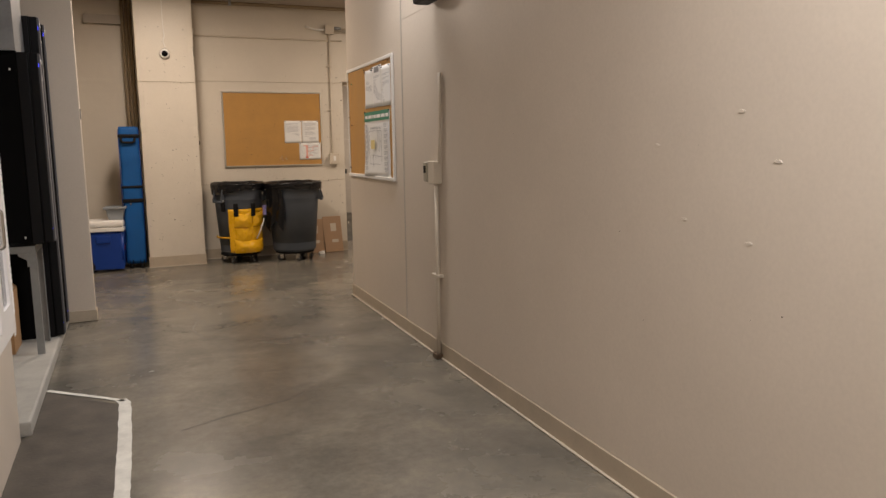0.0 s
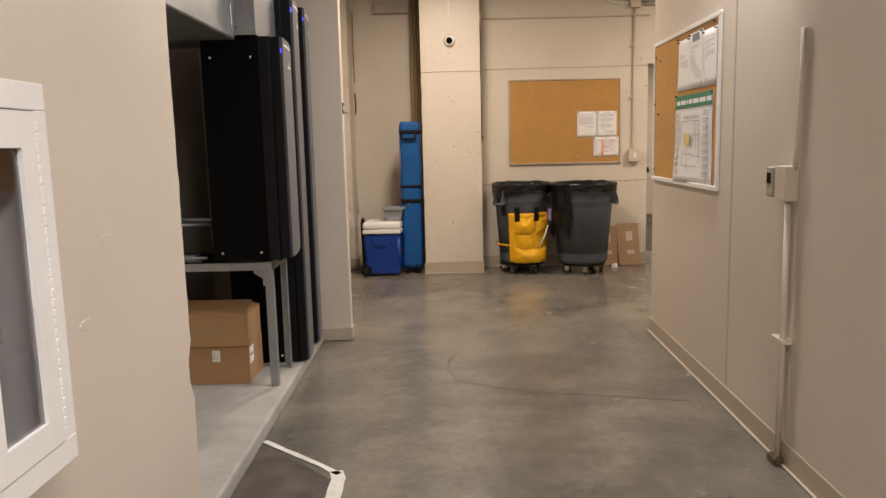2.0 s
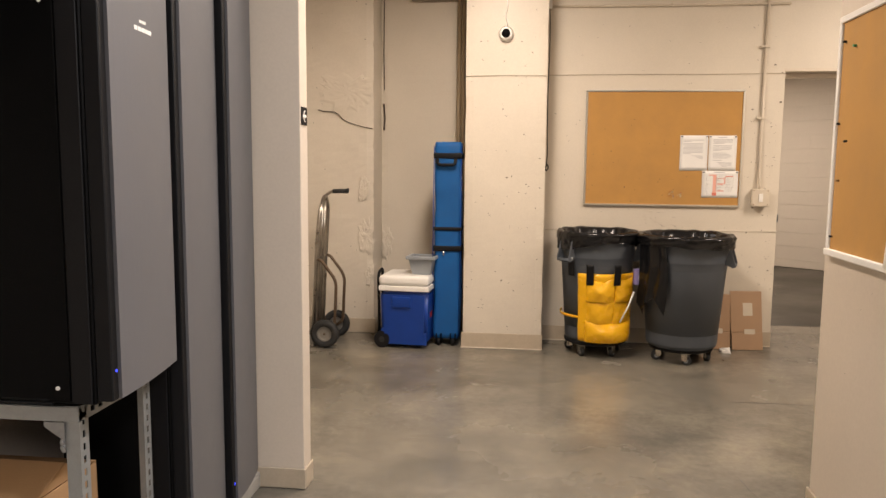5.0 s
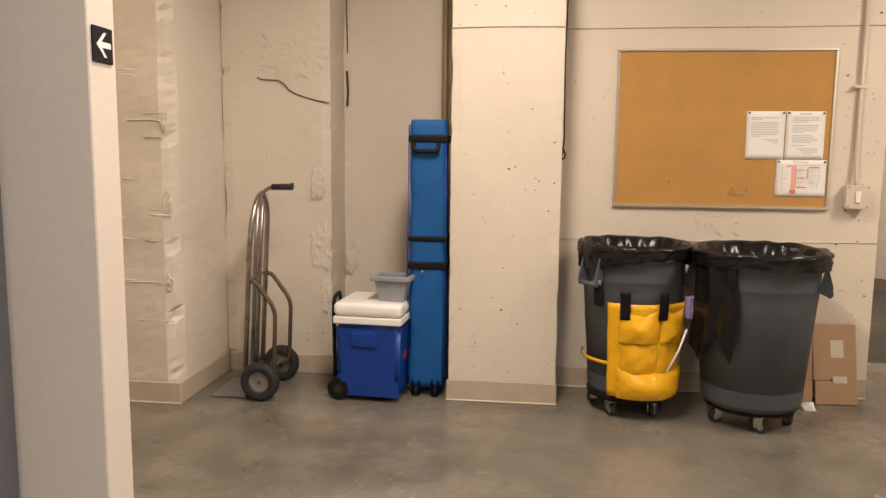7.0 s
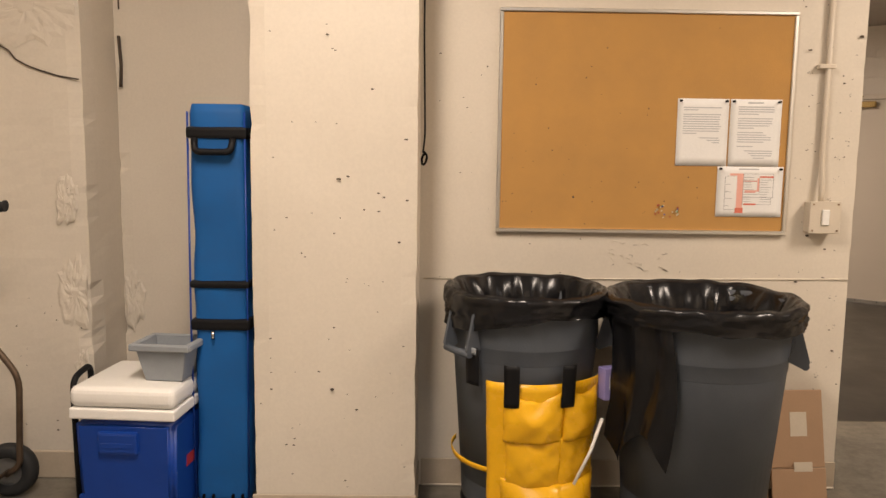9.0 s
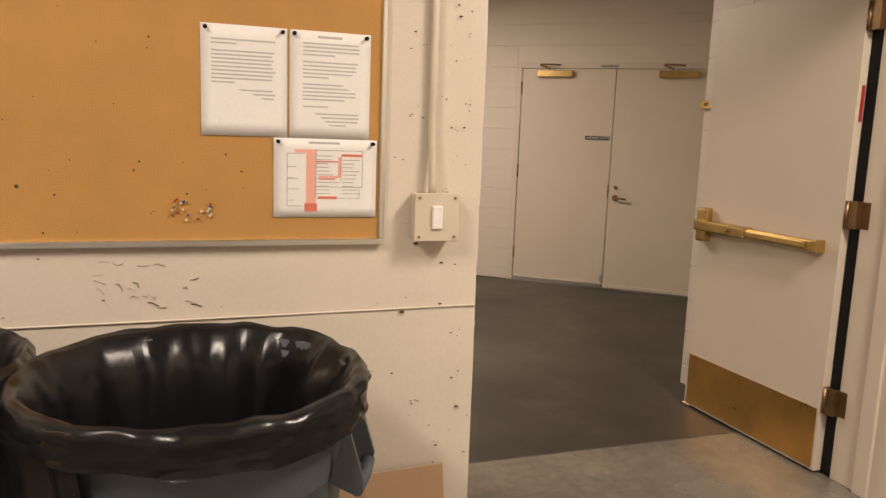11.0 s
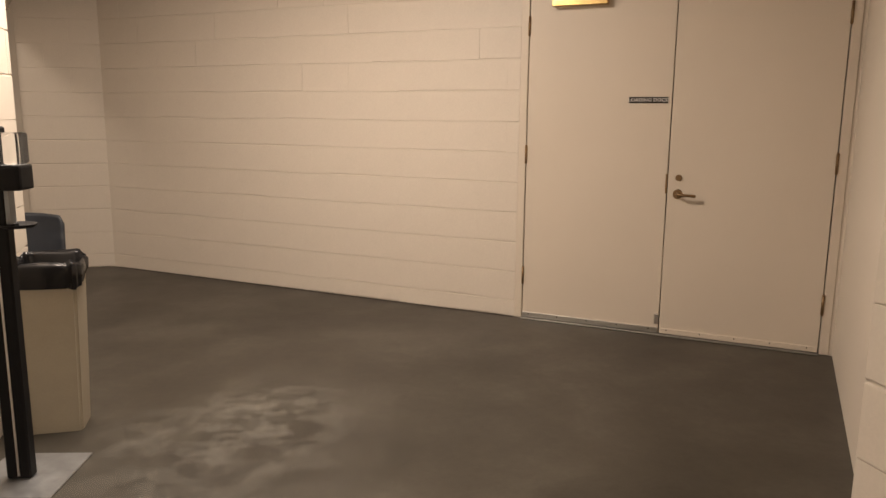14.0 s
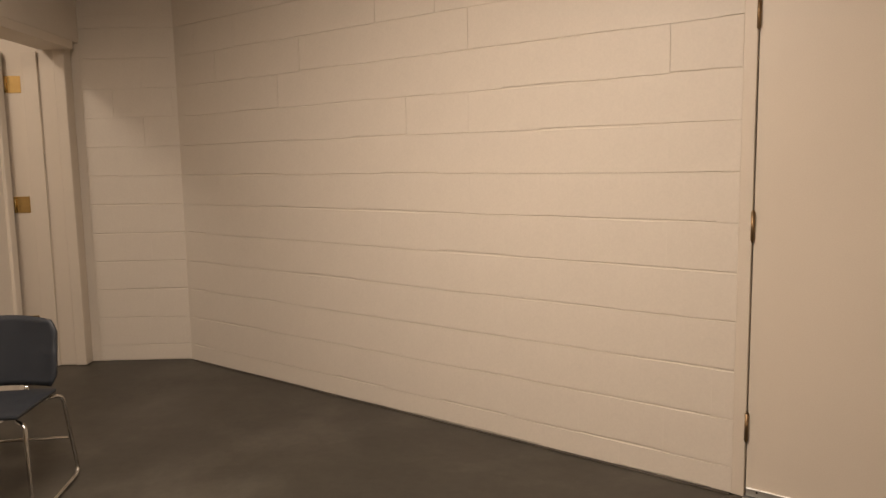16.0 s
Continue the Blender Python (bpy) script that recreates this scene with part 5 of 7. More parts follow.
part("toe_plate", B(-0.25, -0.008, 0.012, 0.23, 0.0, 0.13, bev=0.002), M_RED, e)
for x in (-0.17, 0.17):
    bm = lathe(bmesh.new(), [(0.03, -0.026), (0.11, -0.034), (0.135, -0.022), (0.14, 0.0), (0.135, 0.022), (0.11, 0.034), (0.03, 0.026)], 32)
    bmesh.ops.transform(bm, matrix=Matrix.Translation((x, 0.16, 0.141)) @ Matrix.Rotation(math.pi / 2, 4, "Y"), verts=bm.verts[:])
    part("wheel", bm, M_RUBBER, e, "black pneumatic tyre")
part("axle", T([(-0.23, 0.16, 0.141), (0.23, 0.16, 0.141)], 0.012, n=10), M_RED, e)
for x in (-0.12, 0.12):
    part("axle_bracket", T([(x, 0.0, 0.09), (x, 0.16, 0.141)], 0.011, n=8), M_RED, e)
e = thing("wall_rail", (-2.6, 9.99, 1.60), 0, "short red pipe rail on the bay wall", "rail")
part("tube_run", T([(-0.45, -0.03, 0), (0.5, -0.03, 0)], 0.014, n=10), M_RED, e)
for x in (-0.35, 0.35):
    part("bracket", T([(x, -0.03, 0), (x, 0.012, 0)], 0.01, n=8), M_RED, e)

# ---------------------------------------------------------------- equipment recess


def power_cabinet(loc, depth, width, z1, label, group, led=True, screws=True):
    """A slim black equipment cabinet; its bowed graphite front faces +x, its near side -y. Origin at the near front foot."""
    e = thing("power_cabinet", loc, 0, label, "power cabinet", group)
    part("case", B(-depth, 0, 0, -0.002, width, z1, bev=0.005), M_BLACK, e, "black powder-coated case")
    part("side_panel", B(-depth + 0.012, -0.004, 0.012, -0.075, 0.0, z1 - 0.012, bev=0.0015), M_BLACK, e)
    part("corner_strip", B(-0.07, -0.005, 0.004, -0.012, 0.0, z1 - 0.004, bev=0.0015), M_BLACKM, e)
    part("vent_strip", B(-0.002, 0.003, 0.01, 0.044, 0.034, z1 - 0.004, bev=0.003), M_BLACKM, e, "glossy black edge strip")
    bm = bmesh.new()
    n = 14
    arc = [(0.006 + 0.046 * math.cos(1.38 * i / n), 0.036 + (width - 0.040) * i / n) for i in range(n + 1)]
    prism(bm, [(0.0, 0.036)] + arc + [(0.0, width - 0.004)], 0.012, z1 - 0.004)
    f = part("front_panel", bm, M_UPSF, e, "bowed graphite front panel")
    if led:
        part("status_light", B(0.0442, 0.010, z1 - 0.085, 0.0455, 0.042, z1 - 0.062), M_LED, e, "small blue status light")
        part("status_light", B(0.0442, 0.02, 0.09, 0.0455, 0.026, 0.096), M_LED, e, "tiny blue status light")
    def px(y):
        u = min(1.0, max(0.0, (y - 0.036) / (width - 0.040)))
        return 0.006 + 0.046 * math.cos(1.38 * u)
    for za, ya, yb, th in ((0.034, 0.07, 0.30, 0.010), (0.135, 0.18, 0.30, 0.012), (0.115, 0.215, 0.26, 0.008)):
        bm = bmesh.new()
        k = 5
        for i in range(k):
            p, q = ya + (yb - ya) * i / k, ya + (yb - ya) * (i + 0.72) / k
            xm = max(px(p), px(q)) + 0.0006
            box(bm, min(px(p), px(q)) - 0.004, p, z1 - za - th, xm, q, z1 - za)
        part("badge", bm, M_WHITE, f, "pale badge bars")
    if screws:
        for x in (-depth + 0.05, -0.11):
            for z in (0.045, z1 - 0.105):
                part("screw", C((x, -0.004, z), (x, -0.0065, z), 0.006, n=10), M_WHITE, e)
    return e


GC = "row of power cabinets"
power_cabinet((-0.576, 5.872, 0.0765), 0.40, 0.40, 2.175, "tall black power cabinet with a graphite front on the pad", GC)
power_cabinet((-0.580, 6.278, 0.0765), 0.40, 0.365, 2.19, "tall black power cabinet beside the stub wall", GC)
power_cabinet((-0.55, 5.405, 0.786), 0.37, 0.44, 1.178, "black power cabinet on a slotted steel stand", GC)


def slotted_angle(bm, x, y, z0, z1, sx, sy):
    """An upright angle with slots, its corner at (x, y), legs towards sx and sy."""
    w, t = 0.042, 0.003
    n = int((z1 - z0) / 0.038)
    for ax in (0, 1):
        for lo, hi in ((0.0, 0.014), (0.026, w)):
            if ax == 0:
                box(bm, min(x + sx * lo, x + sx * hi), min(y, y + sy * t), z0, max(x + sx * lo, x + sx * hi), max(y, y + sy * t), z1)
            else:
                box(bm, min(x, x + sx * t), min(y + sy * (lo + t * (lo == 0)), y + sy * hi), z0, max(x, x + sx * t), max(y + sy * (lo + t * (lo == 0)), y + sy * hi), z1)
        for i in range(n + 1):
            za = z0 + (z1 - z0) * i / (n + 1)
            zb = za + 0.016
            if ax == 0 and i == 0:
                box(bm, min(x + sx * 0.014, x + sx * 0.026), min(y, y + sy * t), za, max(x + sx * 0.014, x + sx * 0.026), max(y, y + sy * t), z1)
            elif ax:
                box(bm, min(x, x + sx * t), min(y + sy * 0.014, y + sy * 0.026), za, max(x, x + sx * t), max(y + sy * 0.014, y + sy * 0.026), zb)
    return bm


st = thing("steel_stand", (0, 0, 0.0765), 0, "grey slotted-angle steel stand under the cabinet", "stand")
ST0, ST1, SY0, SY1 = -1.29, -0.612, 5.415, 5.80
for x, sx in ((ST0, 1), (ST1, -1)):
    for y, sy in ((SY0, 1), (SY1, -1)):
        part("leg", slotted_angle(bmesh.new(), x, y, 0, 0.70, sx, sy), M_SLOT, st)
for y in (SY0 - 0.003, SY1 - 0.037):
    part("top_rail", B(ST0, y, 0.655, ST1, y + 0.04, 0.698, bev=0.002), M_SLOT, st)
for x in (ST0, ST1 - 0.004):
    bm = bmesh.new()
    box(bm, x, SY0 + 0.04, 0.655, x + 0.004, SY1 - 0.04, 0.667)
    box(bm, x, SY0 + 0.04, 0.684, x + 0.004, SY1 - 0.04, 0.698)
    for i in range(8):
        yy = SY0 + 0.04 + i * 0.0385
        box(bm, x, yy, 0.667, x + 0.004, yy + 0.016, 0.684)
    part("side_rail", bm, M_SLOT, st)
for x, s in ((ST0 + 0.04, 1), (ST1 - 0.04, -1)):
    bm = bmesh.new()
    prism(bm, [(0, 0.655), (s * 0.06, 0.655), (s * 0.06, 0.642), (s * 0.012, 0.61), (s * 0.012, 0.57), (0, 0.57)], 0, 0.004, m=Matrix.Translation((x, SY0 - 0.004, 0)) @ Matrix.Rotation(math.pi / 2, 4, "X"))
    g = part("gusset", bm, M_GALV, st, "galvanised corner gusset")
    for z in (0.585, 0.60):
        part("bolt", C((x + s * 0.006, SY0 - 0.008, z), (x + s * 0.006, SY0 - 0.014, z), 0.006, n=6), M_GALV, g)
part("shelf_plate", B(ST0 + 0.002, SY0 + 0.002, 0.6985, ST1 - 0.002, SY1 - 0.002, 0.705, bev=0.001), M_BLACK, st, "black shelf plate")
bm = bmesh.new()
box(bm, -1.17, 5.43, 0.7055, -1.0, 5.53, 0.712, bev=0.002)
box(bm, -1.14, 5.44, 0.712, -1.03, 5.52, 0.742, bev=0.006)
cyl(bm, (-1.16, 5.45, 0.724), (-0.97, 5.45, 0.724), 0.011)
part("clamp", bm, M_GALV, st, "grey steel clamp")
bm = bmesh.new()
box(bm, -0.84, 5.40, 0.7055, -0.68, 5.47, 0.712, bev=0.002)
cyl(bm, (-0.83, 5.412, 0.722), (-0.69, 5.412, 0.722), 0.010)
part("clamp", bm, M_BLACKM, st, "black steel clamp")


def carton(loc, rz, w, d, h, label, lid="shut", bars=()):
    e = thing("cardboard_box", loc, rz, label, "cardboard box", "cartons under the stand")
    t = 0.005
    for nm, a in (("side_wall", (0, 0, w, t)), ("side_wall", (0, d - t, w, d)), ("end_wall", (0, t, t, d - t)), ("end_wall", (w - t, t, w, d - t))):
        part(nm, B(a[0], a[1], 0, a[2], a[3], h, bev=0.0015), M_BOX, e)
    part("bottom", B(t, t, 0.0, w - t, d - t, t), M_BOX, e)
    if lid == "shut":
        part("flap", B(0.001, 0.001, h, w - 0.001, d / 2 - 0.001, h + t, bev=0.0015), M_BOX, e)
        part("flap", B(0.001, d / 2 + 0.001, h, w - 0.001, d - 0.001, h + t, bev=0.0015), M_BOX, e)
    else:
        part("flap", B(0, 0, 0, w, d / 2, t, bev=0.0015, m=Matrix.Translation((0, 0, h)) @ Matrix.Rotation(radians(24), 4, "X")), M_BOX, e, "raised flap")
        part("flap", B(0, -d / 2, 0, w, 0, t, bev=0.0015, m=Matrix.Translation((0, d, h)) @ Matrix.Rotation(radians(-16), 4, "X")), M_BOX, e, "raised flap")
        bm = bmesh.new()
        prism(bm, [(0.004, 0), (d - 0.004, 0), (d * 0.5, 0.055)], 0, t, m=Matrix.Translation((w - 0.012, 0, h)) @ Matrix(((0, 0, 1, 0), (1, 0, 0, 0), (0, 1, 0, 0), (0, 0, 0, 1))))
        part("end_flap", bm, M_BOX, e)
    for x0, z0, x1, z1, m in bars:
        part("print_patch", B(x0, -0.0012, z0, x1, -0.0004, z1), m, e, "printed label")
    return e


c1 = carton((-1.145, 5.475, 0.0765), 0, 0.36, 0.31, 0.215, "brown cardboard box with shipping labels on the pad", "shut", ((0.155, 0.13, 0.20, 0.195, M_PAPER), (0.16, 0.145, 0.163, 0.185, M_REDINK), (0.17, 0.145, 0.172, 0.185, M_REDINK), (0.182, 0.145, 0.184, 0.185, M_REDINK)))
part("print_patch", B(0.3605, 0.02, 0.11, 0.3615, 0.10, 0.205), M_PAPER, c1, "white address label")
part("print_patch", B(0.3616, 0.03, 0.15, 0.3620, 0.09, 0.165), M_INK, c1, "dark label print")
carton((-1.19, 5.455, 0.2975), 0, 0.41, 0.30, 0.175, "brown cardboard box with its flaps half shut", "open", ((0.06, 0.075, 0.30, 0.088, M_BROWN), (0.04, 0.07, 0.036, 0.092, M_BROWN)))

solid("conduit", T([(-1.295, 4.2, 1.492), (-1.295, 5.665, 1.492), (-1.295, 5.72, 1.0), (-1.20, 5.70, 0.990), (-0.925, 5.64, 0.990)], 0.0125, n=12, bend=0.13), M_GALV, "grey bent steel conduit on the recess wall", "conduit")
solid("conduit", T([(-1.295, 4.3, 0.80), (-1.295, 5.05, 0.955), (-1.26, 5.45, 0.985), (-0.925, 5.55, 0.975)], 0.0135, n=12, bend=0.15), M_GALV, "grey bent steel conduit on the recess wall", "conduit")
for yy, zz in ((5.375, 1.492), (5.22, 0.955)):
    solid("conduit_strap", B(-1.321, yy, zz - 0.026, -1.280, yy + 0.012, zz + 0.0145, bev=0.002), M_GALV, "steel strap holding a conduit", "conduit strap")
e = thing("electrical_panel", (-1.32, 4.55, 1.665), 0, "beige electrical box with a dark label on the wall", "electrical box")
part("case", B(0, 0, 0, 0.12, 0.535, 0.62, bev=0.004), M_PIPE, e)
part("cover_plate", B(0.1205, -0.008, -0.008, 0.126, 0.543, 0.628, bev=0.002), M_PIPE, e)
part("label_patch", B(0.1262, 0.40, 0.06, 0.1275, 0.475, 0.15), M_INK, e, "dark warning label")
part("knob", C((0.126, 0.50, 0.25), (0.14, 0.50, 0.25), 0.012), M_BLACK, e)
e = thing("sheet_metal_duct", (-1.32, 4.2, 1.945), 0, "galvanised sheet metal duct over the recess", "duct")
part("duct_body", B(0.001, 0, 0, 0.588, 1.18, 1.3), M_GALV, e)
part("duct_body", B(0.001, 1.182, 0.024, 0.70, 1.66, 1.3), M_GALV, e, "deeper duct section with a flat end")
part("screw", C((0.60, 1.1815, 0.06), (0.60, 1.178, 0.06), 0.006, n=8), M_CHROME, e)
for z in (0.0, 0.6):
    part("seam", B(0.5885, 0.002, z + 0.004, 0.594, 1.168, z + 0.034, bev=0.001), M_GALV, e)
part("seam", B(0.5885, 1.13, 0.04, 0.594, 1.168, 0.6, bev=0.001), M_GALV, e)
solid("warning_label", B(-1.3162, 5.012, 0.345, -1.3147, 5.075, 0.585), M_PAPER, "white label strip on the recess wall", "label")
solid("warning_label", B(-1.3145, 5.016, 0.545, -1.3135, 5.071, 0.580), M_INK, "black band on a wall label", "label")

# directional sign on the end of the stub wall
e = thing("arrow_sign", (-0.3565, 6.702, 1.65), 0, "small black square sign with a white arrow", "sign")
part("plate", B(0, -0.038, -0.038, 0.004, 0.038, 0.038, bev=0.001), M_BLACKM, e)
bm = bmesh.new()
prism(bm, [(-0.026, 0), (0.002, 0.026), (0.012, 0.026), (-0.008, 0.006), (0.028, 0.006), (0.028, -0.006), (-0.008, -0.006), (0.012, -0.026), (0.002, -0.026)], 0, 0.001,
      m=Matrix(((0, 0, 1, 0.0042), (1, 0, 0, 0), (0, 1, 0, 0), (0, 0, 0, 1))))
part("arrow", bm, M_WHITE, e, "white arrow")

# ---------------------------------------------------------------- fire extinguisher cabinet
e = thing("extinguisher_cabinet", (-0.5995, 2.508, 0.798), 0, "white steel fire extinguisher cabinet with a glazed door", "fire cabinet")
D, W, HH = 0.176, 0.332, 0.712
for nm, a in (("side_panel", (0, 0, 0, D, 0.003, HH)), ("side_panel", (0, W - 0.003, 0, D, W, HH)), ("top_panel", (0, 0.003, HH - 0.003, D, W - 0.003, HH)), ("bottom_panel", (0, 0.003, 0, D, W - 0.003, 0.003)), ("back_panel", (0, 0.003, 0.003, 0.003, W - 0.003, HH - 0.003))):
    part(nm, B(*a), M_WHITEM, e)
for a in ((0, 0, W, 0.045), (0, HH - 0.045, W, HH)):
    part("face_frame", B(D, a[0] - 0.004, a[1] - (0.004 if a[1] == 0 else 0), D + 0.012, a[2] + 0.004, a[3] + (0.004 if a[1] else 0), bev=0.002), M_WHITEM, e)
for y in (-0.004, W - 0.036):
    part("face_frame", B(D, y, 0.0455, D + 0.012, y + 0.040, HH - 0.0455, bev=0.002), M_WHITEM, e)
wy0, wy1, wz0, wz1 = 0.105, 0.238, 0.10, 0.60
bm = bmesh.new()
ring = []
for x, a in ((D + 0.001, (0.0385, 0.048, W - 0.0385, HH - 0.048)), (D + 0.016, (0.0385, 0.048, W - 0.0385, HH - 0.048)), (D + 0.016, (wy0, wz0, wy1, wz1)), (D + 0.001, (wy0, wz0, wy1, wz1))):
    ring.append([bm.verts.new((x, y, z)) for y, z in ((a[0], a[1]), (a[2], a[1]), (a[2], a[3]), (a[0], a[3]))])
for a, b in zip(ring, ring[1:] + ring[:1]):
    for i in range(4):
        bm.faces.new((a[i], a[(i + 1) % 4], b[(i + 1) % 4], b[i]))
bmesh.ops.recalc_face_normals(bm, faces=bm.faces[:])
dr = part("door", bm, M_WHITEM, e, "white door with a tall window")
pane = part("window_pane", B(D + 0.004, wy0 + 0.0005, wz0 + 0.0005, D + 0.007, wy1 - 0.0005, wz1 - 0.0005), M_SMOKE, dr, "smoked glazing")
pane.visible_shadow = False
part("pull_handle", T([(D + 0.016, 0.080, 0.290), (D + 0.036, 0.080, 0.292), (D + 0.036, 0.080, 0.398), (D + 0.016, 0.080, 0.40)], 0.0065, bend=0.012), M_CHROME, dr, "dull chrome pull handle")
bm = bmesh.new()
cyl(bm, (D + 0.016, 0.062, 0.452), (D + 0.024, 0.062, 0.452), 0.012, n=16)
part("lock", bm, M_CHROME, dr, "round chrome lock")
bm = bmesh.new()
for i in range(31):
    box(bm, D + 0.0122, W - 0.046, 0.06 + i * 0.0190, D + 0.019, W - 0.038, 0.0745 + i * 0.0190, bev=0.001)
part("piano_hinge", bm, M_WHITEM, dr)
hook = part("chain_hook", C((D - 0.004, -0.002, 0.536), (D - 0.004, -0.009, 0.536), 0.006, n=12), M_BLACK, e, "dark eyelet")
bm = bmesh.new()
for i in range(46):
    z = 0.530 - i * 0.0070
    bmesh.ops.create_icosphere(bm, subdivisions=1, radius=0.0034, matrix=Matrix.Translation((D - 0.003 + 0.00016 * i, -0.0045 - 0.001 * math.sin(i), z)))
part("bead_chain", bm, M_CHROME, hook, "hanging bead chain")
for z in (0.155, 0.10):
    part("rivet", C((D + 0.003, -0.0045, z), (D + 0.003, -0.007, z), 0.004, n=10), M_BLACK, e)
x = thing("fire_extinguisher", (-0.492, 2.603, 0.802), 0, "red fire extinguisher with a white label inside the cabinet", "fire extinguisher")
part("cylinder", lathe(bmesh.new(), [(0.0, 0.0), (0.054, 0.002), (0.058, 0.012), (0.058, 0.36), (0.036, 0.40), (0.034, 0.428), (0.02, 0.44), (0.0, 0.445)], 32), M_RED, x)
part("label_wrap", lathe(bmesh.new(), [(0.0586, 0.15), (0.0586, 0.34)], 32), M_PAPER, x, "white instruction label")
part("label_band", lathe(bmesh.new(), [(0.0589, 0.19), (0.0589, 0.215)], 32), M_INKL, x)
part("valve", C((0, 0, 0.44), (0, 0, 0.48), 0.015), M_CHROME, x, "chrome valve")
part("lever", B(-0.01, -0.01, 0.478, 0.01, 0.085, 0.486, bev=0.002), M_RED, x, "red squeeze lever")
part("lever", B(-0.01, 0.0, 0.495, 0.01, 0.08, 0.502, bev=0.002, m=Matrix.Rotation(radians(7), 4, "X")), M_RED, x, "red squeeze lever")
part("hose", T([(0, -0.015, 0.46), (0.02, -0.055, 0.44), (0.03, -0.066, 0.33), (0.03, -0.064, 0.2)], 0.008, bend=0.04), M_BLACK, x, "black hose")
solid("sticker", B(-0.4175, 2.616, 1.238, -0.4165, 2.664, 1.262, m=Matrix.Translation((0, 2.64, 1.25)) @ Matrix.Rotation(radians(14), 4, "X") @ Matrix.Translation((0, -2.64, -1.25))), M_REDP, "red and white sticker on the glass", "sticker")

# ---------------------------------------------------------------- corridor wall things
rb = east(corkboard("bulletin_board", (RX, 6.675, 1.104), -90, 1.325, 0.926, 0.026, "cork bulletin board with a white frame on the corridor wall", M_WHITE, 0.006))
RB = RX - 0.0095


def wall_sheet(name, y_far, z0, w, h, curl, seed, label):
    e = thing(name, (RB, y_far, z0), -90, label, "poster")
    part("page", sheet(bmesh.new(), 0, 0, w, h, 0, curl, nx=10, nz=12, seed=seed), M_PAPER, e)
    return e


n1 = east(printed("notice", (RB, 6.098, 1.668), -90, 0.20, 0.30, paras(21, 20, 0.30, 0.12, 0.76, 0.04), "white printed notice on the corridor board", 0.003, 1))
n2 = east(printed("notice", (RB - 0.001, 5.872, 1.666), -90, 0.21, 0.315, paras(22, 18, 0.30, 0.1, 0.8, 0.075), "white printed notice with a dark heading block", 0.003, 2))
part("heading_block", B(0.045, -0.0025, 0.265, 0.155, -0.0018, 0.308), M_INK, n2, "dark heading block")
n3 = east(printed("notice", (RB - 0.002, 5.628, 1.664), -90, 0.20, 0.30, paras(23, 22, 0.30, 0.12, 0.76, 0.03), "white printed notice on the corridor board", 0.003, 3))
ps = east(wall_sheet("rigging_poster", 6.128, 1.122, 0.60, 0.515, 0.014, 1.4, "large white poster with a green heading and a line drawing"))
bm = bmesh.new()
box(bm, 0.0, -0.0065, 0.44, 0.60, -0.0055, 0.515)
part("heading_band", bm, M_GREENINK, ps, "green heading band")
bm = bmesh.new()
x = 0.03
rnd = random.Random(4)
for wd in (0.055, 0.085, 0.02, 0.055, 0.09, 0.09, 0.07):
    box(bm, x, -0.0072, 0.462, x + wd, -0.0066, 0.487)
    x += wd + 0.016
part("heading_text", bm, M_PAPER, ps, "pale heading bars")
bm = bmesh.new()
for a in ((0.15, 0.10, 0.153, 0.36), (0.44, 0.12, 0.443, 0.36), (0.30, 0.14, 0.303, 0.30), (0.15, 0.36, 0.44, 0.363), (0.16, 0.10, 0.40, 0.103), (0.34, 0.28, 0.44, 0.283), (0.36, 0.2, 0.363, 0.36), (0.39, 0.2, 0.393, 0.36), (0.2, 0.17, 0.36, 0.173), (0.24, 0.08, 0.243, 0.17), (0.33, 0.16, 0.46, 0.163)):
    box(bm, a[0], -0.017, a[1], a[2], -0.0162, a[3])
for i in range(9):
    box(bm, 0.19 + i * 0.028, -0.017, 0.375, 0.20 + i * 0.028, -0.0162, 0.392)
part("line_drawing", bm, M_INK, ps, "thin black line drawing")
for sx in (0.02, 0.50):
    for i in range(9):
        for q in range(3):
            part("caption_bar", B(sx, -0.017, 0.05 + i * 0.042 + q * 0.011, sx + 0.075 - 0.02 * (q == 0), -0.0162, 0.056 + i * 0.042 + q * 0.011), M_INKL, ps)
part("tint_patch", B(0.18, -0.0166, 0.22, 0.28, -0.0160, 0.29), mat("pale_yellow_ink", (0.72, 0.58, 0.25), 0.8), ps, "pale yellow patch")
for q in (n1, n2, n3, ps):
    q.matrix_basis = q.matrix_basis @ Matrix.Diagonal((1.14, 1, 1, 1))
for y, z in ((6.62, 1.93), (6.63, 1.62), (6.60, 1.40), (6.63, 1.18), (6.52, 1.9), (6.55, 1.55), (6.12, 1.64), (5.45, 1.63), (6.11, 1.98), (5.44, 1.99)):
    bm = bmesh.new()
    cyl(bm, (RB, y, z), (RB - 0.012, y, z), 0.0045, n=8)
    east(solid("push_pin", bm, random.choice((M_BRONZE, M_BLACKM, M_PING)), "small push pin in the corridor board", "push pin", "pins in the corridor board"))

